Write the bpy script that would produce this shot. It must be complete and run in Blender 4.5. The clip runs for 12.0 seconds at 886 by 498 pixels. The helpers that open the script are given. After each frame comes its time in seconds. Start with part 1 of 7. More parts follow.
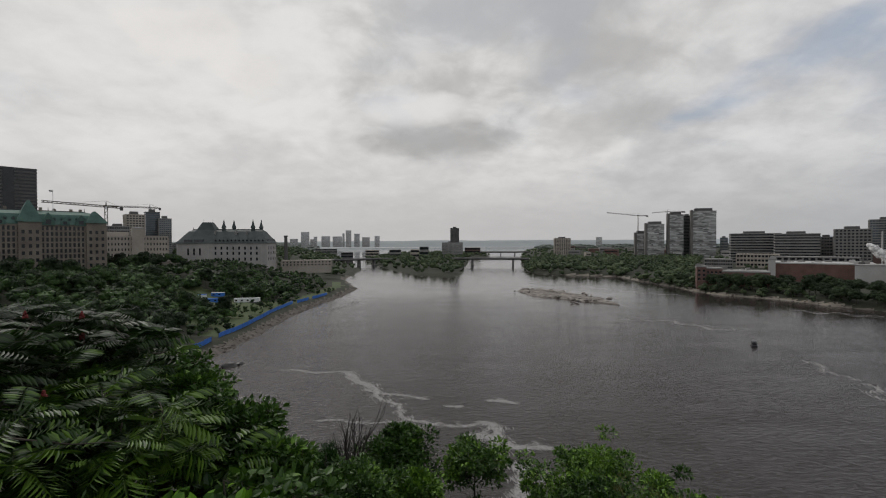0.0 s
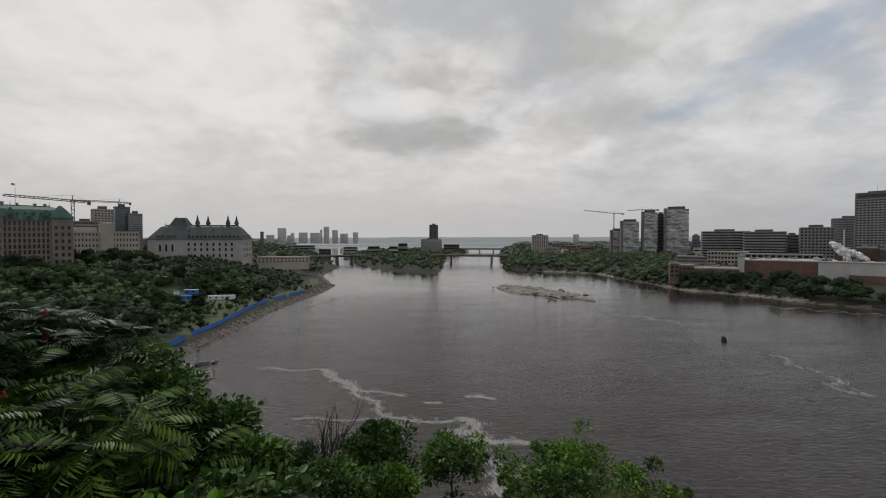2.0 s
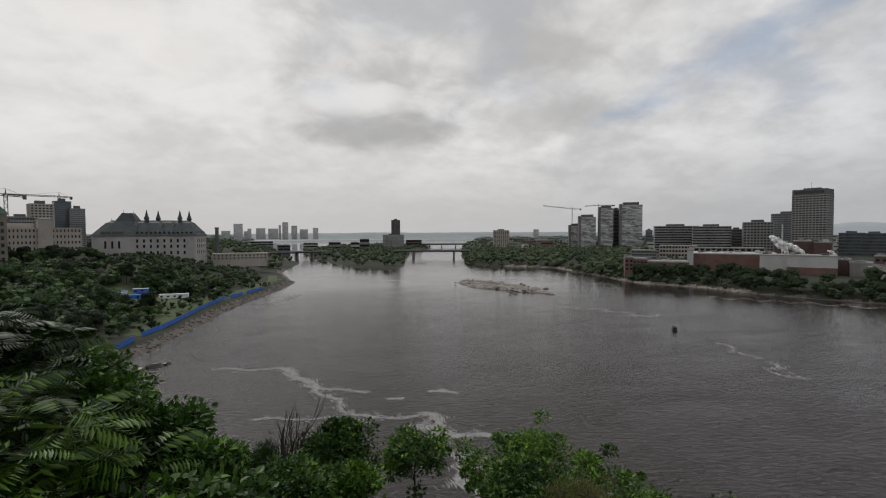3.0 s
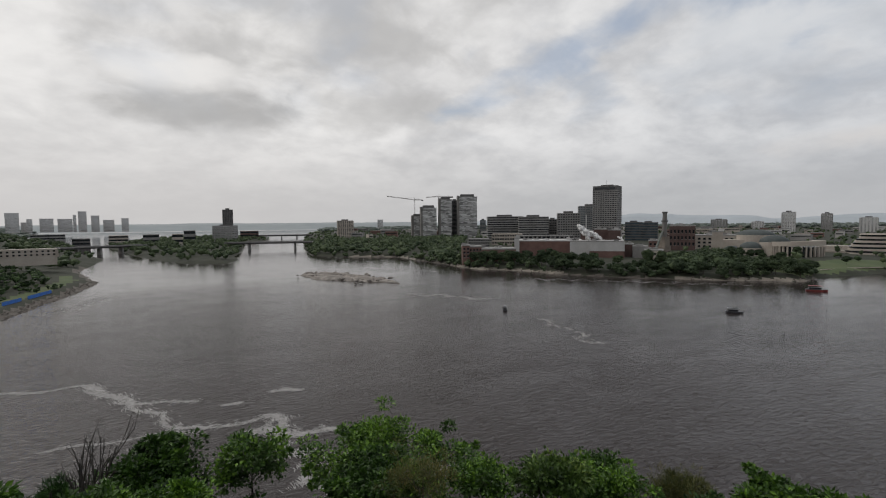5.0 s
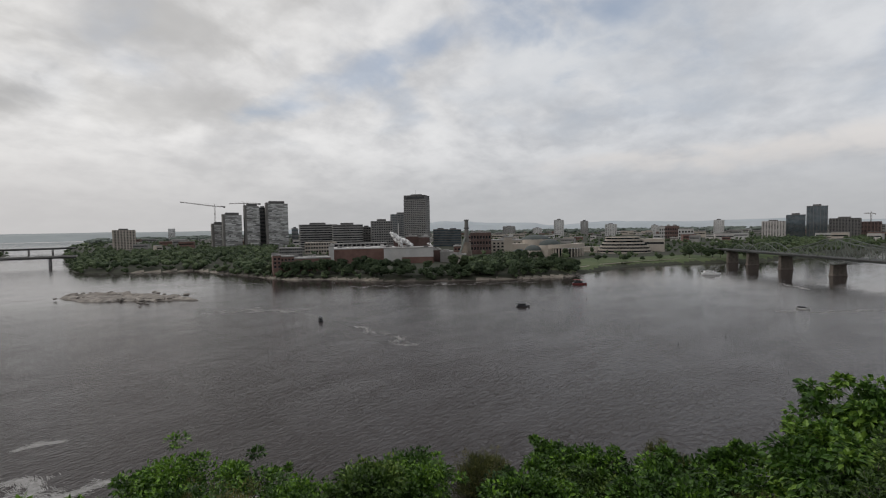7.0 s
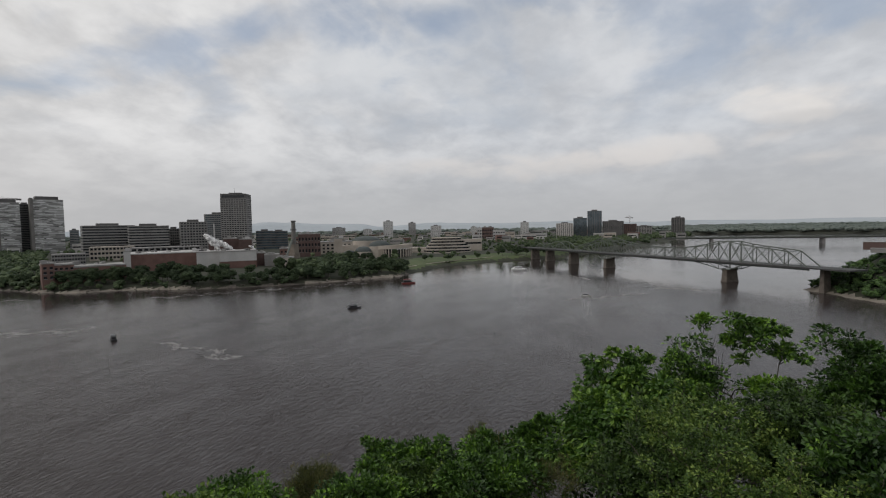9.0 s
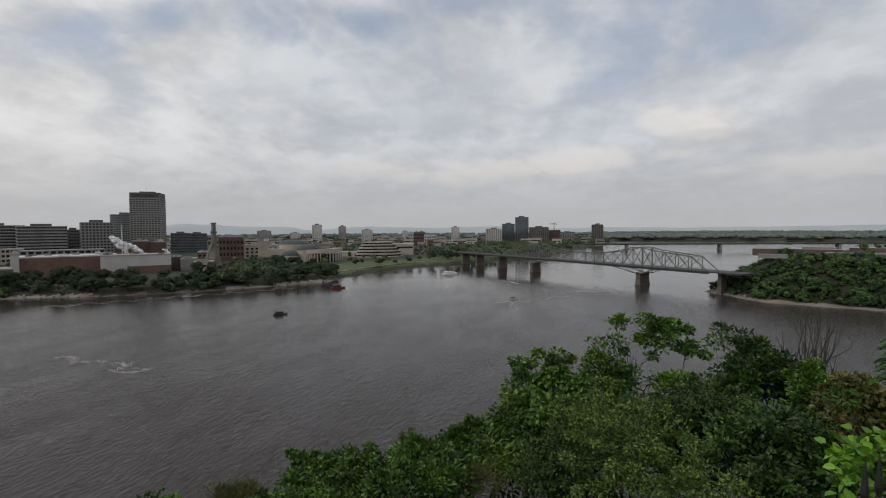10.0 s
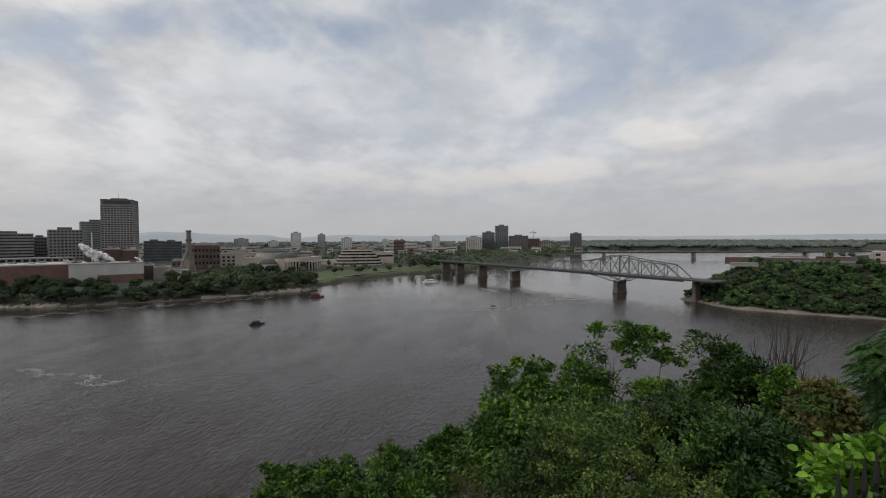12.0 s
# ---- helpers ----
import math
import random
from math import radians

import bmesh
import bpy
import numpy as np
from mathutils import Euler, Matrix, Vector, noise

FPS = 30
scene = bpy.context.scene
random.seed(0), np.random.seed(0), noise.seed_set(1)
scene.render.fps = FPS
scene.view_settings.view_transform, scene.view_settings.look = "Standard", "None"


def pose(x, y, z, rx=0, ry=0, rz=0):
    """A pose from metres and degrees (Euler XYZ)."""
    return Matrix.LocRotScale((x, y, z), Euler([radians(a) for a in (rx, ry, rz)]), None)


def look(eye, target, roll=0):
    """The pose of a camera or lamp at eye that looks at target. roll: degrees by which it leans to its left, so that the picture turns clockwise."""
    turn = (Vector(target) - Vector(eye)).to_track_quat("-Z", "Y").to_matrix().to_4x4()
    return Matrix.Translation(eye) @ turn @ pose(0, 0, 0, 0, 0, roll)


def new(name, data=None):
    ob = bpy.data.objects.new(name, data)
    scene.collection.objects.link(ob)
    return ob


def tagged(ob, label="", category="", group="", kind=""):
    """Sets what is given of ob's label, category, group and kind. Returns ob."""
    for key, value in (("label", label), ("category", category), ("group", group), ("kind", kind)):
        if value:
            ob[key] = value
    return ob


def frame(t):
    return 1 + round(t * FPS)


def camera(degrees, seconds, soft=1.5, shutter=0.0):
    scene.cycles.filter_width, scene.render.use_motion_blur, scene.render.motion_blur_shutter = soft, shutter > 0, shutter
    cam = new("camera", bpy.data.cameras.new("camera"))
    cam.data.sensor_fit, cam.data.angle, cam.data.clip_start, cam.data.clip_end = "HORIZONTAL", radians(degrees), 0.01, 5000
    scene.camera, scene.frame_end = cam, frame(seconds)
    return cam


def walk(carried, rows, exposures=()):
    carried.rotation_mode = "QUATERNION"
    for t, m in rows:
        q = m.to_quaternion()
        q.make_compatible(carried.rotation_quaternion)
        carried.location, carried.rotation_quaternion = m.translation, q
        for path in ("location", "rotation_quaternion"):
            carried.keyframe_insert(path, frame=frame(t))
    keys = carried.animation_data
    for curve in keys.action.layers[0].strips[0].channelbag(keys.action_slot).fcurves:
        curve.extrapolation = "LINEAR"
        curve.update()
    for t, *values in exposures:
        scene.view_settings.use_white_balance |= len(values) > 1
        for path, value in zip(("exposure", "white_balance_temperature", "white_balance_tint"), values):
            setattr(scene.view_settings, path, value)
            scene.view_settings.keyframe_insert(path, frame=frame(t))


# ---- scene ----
cam = camera(87.48, 12.0, soft=1.1)
EYE = 50.0
PATH = [
    (0.0, pose(0.000, -0.000, EYE, 89.14, 0.24, 0.00)),
    (0.5, pose(0.003, -0.001, EYE, 89.15, 0.21, -0.19)),
    (1.0, pose(0.006, -0.002, EYE, 89.11, 0.14, -0.72)),
    (1.5, pose(0.009, -0.003, EYE, 88.94, 0.05, -1.56)),
    (2.0, pose(0.022, -0.008, EYE, 88.73, 0.06, -2.60)),
    (2.5, pose(0.034, -0.013, EYE, 88.55, 0.15, -3.80)),
    (3.0, pose(0.047, -0.017, EYE, 88.14, 0.26, -7.27)),
    (5.0, pose(0.160, -0.058, EYE, 86.81, 0.50, -26.33)),
    (5.5, pose(0.195, -0.071, EYE, 87.06, 0.60, -32.47)),
    (6.0, pose(0.230, -0.084, EYE, 87.24, 0.81, -38.16)),
    (6.5, pose(0.265, -0.097, EYE, 87.43, 0.93, -43.72)),
    (7.0, pose(0.301, -0.109, EYE, 87.49, 0.98, -48.98)),
    (9.0, pose(0.376, -0.137, EYE, 87.29, 1.02, -69.76)),
    (9.5, pose(0.392, -0.143, EYE, 87.25, 0.74, -74.08)),
    (10.0, pose(0.407, -0.148, EYE, 87.74, 0.40, -78.21)),
    (10.5, pose(0.423, -0.154, EYE, 87.93, 0.39, -79.70)),
    (11.0, pose(0.439, -0.160, EYE, 88.19, 0.52, -80.36)),
    (11.5, pose(0.454, -0.165, EYE, 88.46, 0.33, -80.53)),
    (12.0, pose(0.470, -0.171, EYE, 88.76, 0.29, -80.64)),
]
walk(cam, PATH, [(0.0, -0.08), (2.5, -0.02), (5.5, 0.09), (7.0, 0.10), (9.5, 0.06), (12.0, 0.08)])

# ---- sky and sun ----
def bearing(az, el=0.0):
    a, e = radians(az), radians(el)
    return Vector((math.sin(a) * math.cos(e), math.cos(a) * math.cos(e), math.sin(e)))


world = bpy.data.worlds.new("sky")
scene.world = world
world.use_nodes = True
wn, wl = world.node_tree.nodes, world.node_tree.links
wn.clear()


def wnode(kind, **values):
    n = wn.new(kind)
    for key, value in values.items():
        if key in n.inputs:
            n.inputs[key].default_value = value
    return n


def wmath(op, a, b=None, c=None):
    n = wn.new("ShaderNodeMath")
    n.operation = op
    for i, v in enumerate((a, b, c)):
        if v is None:
            continue
        if isinstance(v, (int, float)):
            n.inputs[i].default_value = v
        else:
            wl.new(v, n.inputs[i])
    return n.outputs[0]


def wramp(value, lo, hi, a=0.0, b=1.0):
    n = wn.new("ShaderNodeMapRange")
    n.interpolation_type = "SMOOTHSTEP"
    wl.new(value, n.inputs[0])
    for i, v in zip((1, 2, 3, 4), (lo, hi, a, b)):
        n.inputs[i].default_value = v
    return n.outputs[0]


def wmix(fac, a, b):
    n = wn.new("ShaderNodeMix")
    n.data_type = "RGBA"
    for i, v in ((0, fac), (6, a), (7, b)):
        if isinstance(v, (int, float)):
            n.inputs[i].default_value = v
        elif isinstance(v, tuple):
            n.inputs[i].default_value = (*v, 1)
        else:
            wl.new(v, n.inputs[i])
    return n.outputs[2]


coord = wn.new("ShaderNodeTexCoord").outputs["Generated"]
split = wn.new("ShaderNodeSeparateXYZ")
wl.new(coord, split.inputs[0])
up = wmath("MAXIMUM", split.outputs[2], 0.0)
deep = wmath("ADD", up, 0.34)
flat = wn.new("ShaderNodeCombineXYZ")
wl.new(wmath("DIVIDE", split.outputs[0], deep), flat.inputs[0])
wl.new(wmath("DIVIDE", split.outputs[1], deep), flat.inputs[1])


def cloud_noise(scale, detail, rough, offset, warp=0.0):
    m = wn.new("ShaderNodeMapping")
    wl.new(flat.outputs[0], m.inputs[0])
    m.inputs["Location"].default_value = offset
    n = wnode("ShaderNodeTexNoise", Scale=scale, Detail=detail, Roughness=rough, Distortion=warp)
    wl.new(m.outputs[0], n.inputs["Vector"])
    return n.outputs[0]


def patch(az, el, wide, high, soft=0.5, lean=0.0):
    """A soft oval of sky round one direction, its rim frayed by the cloud noise."""
    c, side = bearing(az, el), bearing(az + 90, 0)
    top = side.cross(c)
    side, top = side * math.cos(radians(lean)) + top * math.sin(radians(lean)), top * math.cos(radians(lean)) - side * math.sin(radians(lean))
    parts = []
    for axis, size in ((side, wide), (top, high)):
        d = wn.new("ShaderNodeVectorMath")
        d.operation = "DOT_PRODUCT"
        wl.new(coord, d.inputs[0])
        d.inputs[1].default_value = axis
        parts.append(wmath("POWER", wmath("ABSOLUTE", wmath("DIVIDE", d.outputs["Value"], math.sin(radians(size)))), 2.0))
    front = wn.new("ShaderNodeVectorMath")
    front.operation = "DOT_PRODUCT"
    wl.new(coord, front.inputs[0])
    front.inputs[1].default_value = c
    r = wmath("ADD", parts[0], parts[1])
    r = wmath("ADD", r, wmath("MULTIPLY", wmath("SUBTRACT", fray, 0.5), 8.0))
    r = wmath("ADD", r, wramp(front.outputs["Value"], 0.0, 0.3, 50.0, 0.0))
    return wramp(r, 1.0 - soft, 1.0 + soft, 1.0, 0.0)


fray = cloud_noise(4.2, 5, 0.52, (3.1, 7.4, 0), 0.25)
broad = cloud_noise(0.9, 3, 0.5, (1.7, 0.4, 0), 0.2)
puffs = cloud_noise(2.6, 7, 0.53, (5.2, 2.2, 0), 0.25)
fine = cloud_noise(9.0, 6, 0.56, (9.2, 4.2, 0), 0.25)
nishita = wn.new("ShaderNodeTexSky")
nishita.sky_type, nishita.sun_disc = "NISHITA", False
nishita.sun_elevation, nishita.sun_rotation = radians(48), radians(-38)
clear = wn.new("ShaderNodeMix")
clear.data_type, clear.blend_type = "RGBA", "MULTIPLY"
clear.inputs[0].default_value = 1.0
wl.new(nishita.outputs[0], clear.inputs[6])
clear.inputs[7].default_value = (0.10, 0.10, 0.10, 1)
# the overcast: pale where thin, grey where thick
thick = wmath("ADD", wmath("MULTIPLY", puffs, 0.62), wmath("MULTIPLY", broad, 0.38))
thick = wmath("ADD", thick, wmath("MULTIPLY", wmath("SUBTRACT", fine, 0.5), 0.34))
deck = wmix(wramp(thick, 0.33, 0.69), (0.80, 0.79, 0.78), (0.40, 0.40, 0.41))
# glow towards the hidden sun, cooler and dimmer away from it
toward = wn.new("ShaderNodeVectorMath")
toward.operation = "DOT_PRODUCT"
wl.new(coord, toward.inputs[0])
toward.inputs[1].default_value = bearing(-38, 30)
deck = wmix(wramp(toward.outputs["Value"], -0.3, 1.0, 0.0, 0.55), deck, (0.80, 0.785, 0.77))
deck = wmix(wramp(toward.outputs["Value"], 0.80, -0.5, 0.0, 0.55), deck, (0.49, 0.525, 0.58))
# grey undersides of the low cumulus
deck = wmix(wmath("MULTIPLY", patch(6, 25, 20, 7.5, 1.2), 0.62), deck, (0.40, 0.395, 0.39))
deck = wmix(wmath("MULTIPLY", patch(0, 13.0, 7.0, 2.4, 1.7), 0.75), deck, (0.37, 0.365, 0.36))
deck = wmix(wmath("MULTIPLY", patch(18, 13.5, 9, 2.2, 1.4), 0.5), deck, (0.42, 0.415, 0.41))
# sunlit heads
deck = wmix(wmath("MULTIPLY", patch(-3, 15.8, 5, 1.5, 1.1), 0.85), deck, (0.80, 0.785, 0.77))
deck = wmix(wmath("MULTIPLY", patch(-28, 20, 9, 3.5, 0.9), 0.6), deck, (0.83, 0.80, 0.775))
deck = wmix(wmath("MULTIPLY", patch(107, 11.4, 4.6, 1.5, 1.3), 0.62), deck, (0.80, 0.755, 0.71))
deck = wmix(wmath("MULTIPLY", patch(84, 7.2, 9, 1.2, 1.6), 0.75), deck, (0.73, 0.69, 0.66))
deck = wmix(wmath("MULTIPLY", patch(96, 8.2, 9, 1.1, 1.6), 0.75), deck, (0.73, 0.70, 0.68))
deck = wmix(wmath("MULTIPLY", patch(118, 6.2, 8, 1.0, 1.6), 0.75), deck, (0.72, 0.69, 0.67))
deck = wmix(wmath("MULTIPLY", patch(70, 7.2, 6, 1.0, 1.6), 0.75), deck, (0.72, 0.69, 0.67))
deck = wmix(wmath("MULTIPLY", patch(62, 20, 6, 2.5, 1.8), 0.5), deck, (0.76, 0.755, 0.75))
deck = wmix(wmath("MULTIPLY", patch(107.5, 9.3, 5.0, 0.9, 1.5), 0.35), deck, (0.44, 0.44, 0.45))
deck = wmix(wmath("MULTIPLY", patch(70, 21, 17, 9, 1.0), 0.38), deck, (0.46, 0.50, 0.555))
# rents with blue behind
rents = wramp(cloud_noise(1.6, 7, 0.55, (2.9, 8.1, 0), 0.3), 0.50, 0.64, 0.0, 0.6)
holes = wmath("MAXIMUM", wmath("MULTIPLY", patch(51, 22.5, 12, 1.9, 1.5, 22), 0.7), wmath("MULTIPLY", patch(38, 17.5, 9, 1.6, 1.5, 22), 0.6))
holes = wmath("MAXIMUM", holes, wmath("MULTIPLY", patch(60, 23.5, 8, 2.4, 1.5), 0.75))
holes = wmath("MAXIMUM", holes, wmath("MULTIPLY", patch(86, 26, 7, 3.0, 0.9), 0.6))
holes = wmath("MAXIMUM", holes, wmath("MULTIPLY", patch(103, 28, 6, 3.0, 1.6), 0.55))
holes = wmath("MAXIMUM", holes, wmath("MULTIPLY", patch(66, 24, 6, 1.8, 1.6, -6), 0.8))
sky = wmix(wmath("MAXIMUM", wmath("MULTIPLY", wmath("MULTIPLY", rents, wramp(split.outputs[2], 0.14, 0.32)), wramp(toward.outputs["Value"], 0.75, 0.35, 0.25, 1.0)), holes), deck, wmix(0.45, clear.outputs[2], (0.40, 0.455, 0.54)))
# an even veil low over the horizon
veil = wramp(split.outputs[2], 0.015, 0.20, 0.85, 0.0)
sky = wmix(veil, sky, wmix(wramp(toward.outputs["Value"], 0.0, 0.85), (0.415, 0.42, 0.43), (0.53, 0.515, 0.51)))
# below the horizon only dark ground
sky = wmix(wramp(split.outputs[2], -0.06, -0.01, 1.0, 0.0), sky, (0.10, 0.10, 0.10))
back = wnode("ShaderNodeBackground", Strength=1.0)
wl.new(sky, back.inputs[0])
wout = wn.new("ShaderNodeOutputWorld")
wl.new(back.outputs[0], wout.inputs[0])

sun = new("sun", bpy.data.lights.new("sun", "SUN"))
sun.data.energy, sun.data.angle, sun.data.color = 0.8, radians(20), (1.0, 0.965, 0.92)
sun.matrix_world = look(bearing(-38, 48) * 100, (0, 0, 0))

# ---- materials ----
def nodes_of(name):
    m = bpy.data.materials.new(name)
    m.use_nodes = True
    return m, m.node_tree.nodes, m.node_tree.links, m.node_tree.nodes["Principled BSDF"]


def surf(name, a, b, scale=1.0, rough=0.8, bump=0.15, metal=0.0, grain=9.0, spread=0.35):
    """A worn surface: two colours mixed by broad stains and fine grain, with relief, in metres of the object."""
    m, n, l, p = nodes_of(name)
    tc = n.new("ShaderNodeTexCoord")
    big, small = n.new("ShaderNodeTexNoise"), n.new("ShaderNodeTexNoise")
    for t, s, d in ((big, scale, 4), (small, scale * grain, 6)):
        t.inputs["Scale"].default_value, t.inputs["Detail"].default_value = s, d
        l.new(tc.outputs["Object"], t.inputs["Vector"])
    add = n.new("ShaderNodeMath")
    add.operation = "MULTIPLY_ADD"
    l.new(small.outputs[0], add.inputs[0])
    add.inputs[1].default_value = spread
    l.new(big.outputs[0], add.inputs[2])
    rnd = n.new("ShaderNodeObjectInfo")
    jit = n.new("ShaderNodeMath")
    jit.operation = "MULTIPLY_ADD"
    l.new(rnd.outputs["Random"], jit.inputs[0])
    jit.inputs[1].default_value = 0.12
    l.new(add.outputs[0], jit.inputs[2])
    r = n.new("ShaderNodeMapRange")
    l.new(jit.outputs[0], r.inputs[0])
    r.inputs[1].default_value, r.inputs[2].default_value = 0.45, 0.95
    mix = n.new("ShaderNodeMix")
    mix.data_type = "RGBA"
    mix.inputs[6].default_value, mix.inputs[7].default_value = (*a, 1), (*b, 1)
    l.new(r.outputs[0], mix.inputs[0])
    l.new(mix.outputs[2], p.inputs["Base Color"])
    p.inputs["Roughness"].default_value, p.inputs["Metallic"].default_value = rough, metal
    if bump:
        bm = n.new("ShaderNodeBump")
        bm.inputs["Strength"].default_value, bm.inputs["Distance"].default_value = bump, 0.3 / scale / grain
        l.new(small.outputs[0], bm.inputs["Height"])
        l.new(bm.outputs[0], p.inputs["Normal"])
    return m


def leafy(name, a, b, c, translucent=0.35, rough=0.5, clump=0.35):
    """Leaves: every leaf its own shade between a and b, here and there c; light passes through."""
    m, n, l, p = nodes_of(name)
    geo = n.new("ShaderNodeNewGeometry")
    tc = n.new("ShaderNodeTexCoord")
    cl = n.new("ShaderNodeTexNoise")
    cl.inputs["Scale"].default_value, cl.inputs["Detail"].default_value = clump, 2
    l.new(tc.outputs["Object"], cl.inputs["Vector"])
    ramp = n.new("ShaderNodeValToRGB")
    e = ramp.color_ramp.elements
    e[0].position, e[0].color = 0.25, (*a, 1)
    e[1].position, e[1].color = 0.82, (*b, 1)
    e.new(0.97).color = (*c, 1)
    av = n.new("ShaderNodeMath")
    av.operation = "MULTIPLY_ADD"
    l.new(geo.outputs["Random Per Island"], av.inputs[0])
    av.inputs[1].default_value = 0.55
    sh = n.new("ShaderNodeMath")
    sh.operation = "MULTIPLY_ADD"
    l.new(cl.outputs[0], sh.inputs[0])
    sh.inputs[1].default_value, sh.inputs[2].default_value = 1.5, -0.55
    l.new(sh.outputs[0], av.inputs[2])
    oi = n.new("ShaderNodeObjectInfo")
    tree = n.new("ShaderNodeMath")
    tree.operation = "MULTIPLY_ADD"
    l.new(oi.outputs["Random"], tree.inputs[0])
    tree.inputs[1].default_value = 0.4
    l.new(av.outputs[0], tree.inputs[2])
    l.new(tree.outputs[0], ramp.inputs[0])
    l.new(ramp.outputs[0], p.inputs["Base Color"])
    p.inputs["Roughness"].default_value = rough
    p.inputs["Specular IOR Level"].default_value = 0.3
    tr = n.new("ShaderNodeBsdfTranslucent")
    l.new(ramp.outputs[0], tr.inputs[0])
    mx = n.new("ShaderNodeMixShader")
    mx.inputs[0].default_value = translucent
    l.new(p.outputs[0], mx.inputs[1])
    l.new(tr.outputs[0], mx.inputs[2])
    l.new(mx.outputs[0], n["Material Output"].inputs[0])
    return m


def glazing(name, tint, rough=0.12, metal=0.0, low=0.72, high=1.3, scale=0.16, stretch=(1, 1, 1)):
    """Dark office glass: each pane or band a little different."""
    m, n, l, p = nodes_of(name)
    tc, v = n.new("ShaderNodeTexCoord"), n.new("ShaderNodeTexVoronoi")
    v.inputs["Scale"].default_value = scale
    mp = n.new("ShaderNodeMapping")
    mp.inputs["Scale"].default_value = stretch
    l.new(tc.outputs["Object"], mp.inputs[0])
    l.new(mp.outputs[0], v.inputs["Vector"])
    mix = n.new("ShaderNodeMix")
    mix.data_type = "RGBA"
    mix.inputs[6].default_value = (*[t * low for t in tint], 1)
    mix.inputs[7].default_value = (*[t * high for t in tint], 1)
    sep = n.new("ShaderNodeSeparateColor")
    l.new(v.outputs["Color"], sep.inputs[0])
    l.new(sep.outputs[0], mix.inputs[0])
    l.new(mix.outputs[2], p.inputs["Base Color"])
    p.inputs["Roughness"].default_value = rough
    p.inputs["Metallic"].default_value = metal
    return m


def river():
    m, n, l, p = nodes_of("river_water")
    tc = n.new("ShaderNodeTexCoord")
    p.inputs["Base Color"].default_value = (0.033, 0.0265, 0.0255, 1)
    p.inputs["IOR"].default_value = 1.31
    def tex(scale, stretch, turn, detail, warp=0.0):
        mp = n.new("ShaderNodeMapping")
        mp.inputs["Rotation"].default_value[2] = radians(turn)
        mp.inputs["Scale"].default_value = stretch
        l.new(tc.outputs["Object"], mp.inputs[0])
        t = n.new("ShaderNodeTexNoise")
        t.inputs["Scale"].default_value, t.inputs["Detail"].default_value, t.inputs["Distortion"].default_value = scale, detail, warp
        l.new(mp.outputs[0], t.inputs["Vector"])
        return t.outputs[0]
    ripple = tex(0.42, (1, 2.4, 1), -30, 4, 0.6)
    swell = tex(0.09, (1, 2.0, 1), -20, 4, 0.8)
    eddies = tex(0.026, (1, 2.6, 1), 12, 9, 1.1)
    r = n.new("ShaderNodeMapRange")
    l.new(eddies, r.inputs[0])
    for i, v in zip((1, 2, 3, 4), (0.38, 0.64, 0.10, 0.045)):
        r.inputs[i].default_value = v
    l.new(r.outputs[0], p.inputs["Roughness"])
    s = n.new("ShaderNodeMapRange")
    l.new(eddies, s.inputs[0])
    for i, v in zip((1, 2, 3, 4), (0.38, 0.62, 1.0, 0.66)):
        s.inputs[i].default_value = v
    b1, b2 = n.new("ShaderNodeBump"), n.new("ShaderNodeBump")
    b1.inputs["Distance"].default_value, b2.inputs["Distance"].default_value = 0.9, 1.0
    # the reach below the cliff is choppy, the wide water upstream and down lies calmer
    far = n.new("ShaderNodeVectorMath")
    far.operation = "LENGTH"
    l.new(tc.outputs["Object"], far.inputs[0])
    calm = n.new("ShaderNodeMapRange")
    l.new(far.outputs["Value"], calm.inputs[0])
    for i, v in zip((1, 2, 3, 4), (80, 460, 0.75, 0.08)):
        calm.inputs[i].default_value = v
    chop = n.new("ShaderNodeMath")
    chop.operation = "MULTIPLY"
    l.new(s.outputs[0], chop.inputs[0])
    l.new(calm.outputs[0], chop.inputs[1])
    l.new(chop.outputs[0], b1.inputs["Strength"])
    roll = n.new("ShaderNodeMath")
    roll.operation = "MULTIPLY"
    l.new(calm.outputs[0], roll.inputs[0])
    roll.inputs[1].default_value = 0.25
    l.new(roll.outputs[0], b2.inputs["Strength"])
    l.new(ripple, b1.inputs["Height"])
    l.new(swell, b2.inputs["Height"])
    l.new(b2.outputs[0], b1.inputs["Normal"])
    l.new(b1.outputs[0], p.inputs["Normal"])
    return m


WATER = river()
FOAM = surf("river_foam", (0.17, 0.163, 0.157), (0.36, 0.35, 0.34), 0.8, 0.9, 0.2)
SOIL = surf("wooded_soil", (0.016, 0.021, 0.010), (0.030, 0.032, 0.018), 0.06, 0.95, 0.3, grain=25)
GRASS = surf("mown_grass", (0.045, 0.072, 0.022), (0.075, 0.095, 0.034), 0.05, 0.9, 0.3, grain=30)
STONES = surf("riprap_stone", (0.042, 0.036, 0.030), (0.125, 0.108, 0.092), 0.5, 0.9, 0.4)
BEACH = surf("pale_beach_gravel", (0.10, 0.088, 0.073), (0.23, 0.205, 0.17), 0.12, 0.95, 0.4, grain=12)
ROCK = surf("river_rock", (0.085, 0.075, 0.066), (0.30, 0.27, 0.24), 0.25, 0.9, 0.5)
SAND = surf("pale_path", (0.25, 0.22, 0.18), (0.36, 0.32, 0.27), 0.15, 0.9, 0.2)
BARK = surf("bark", (0.035, 0.028, 0.022), (0.085, 0.07, 0.055), 2.0, 0.9, 0.5)
TWIG = surf("dead_twig", (0.030, 0.025, 0.022), (0.065, 0.055, 0.048), 5.0, 0.9, 0.3)
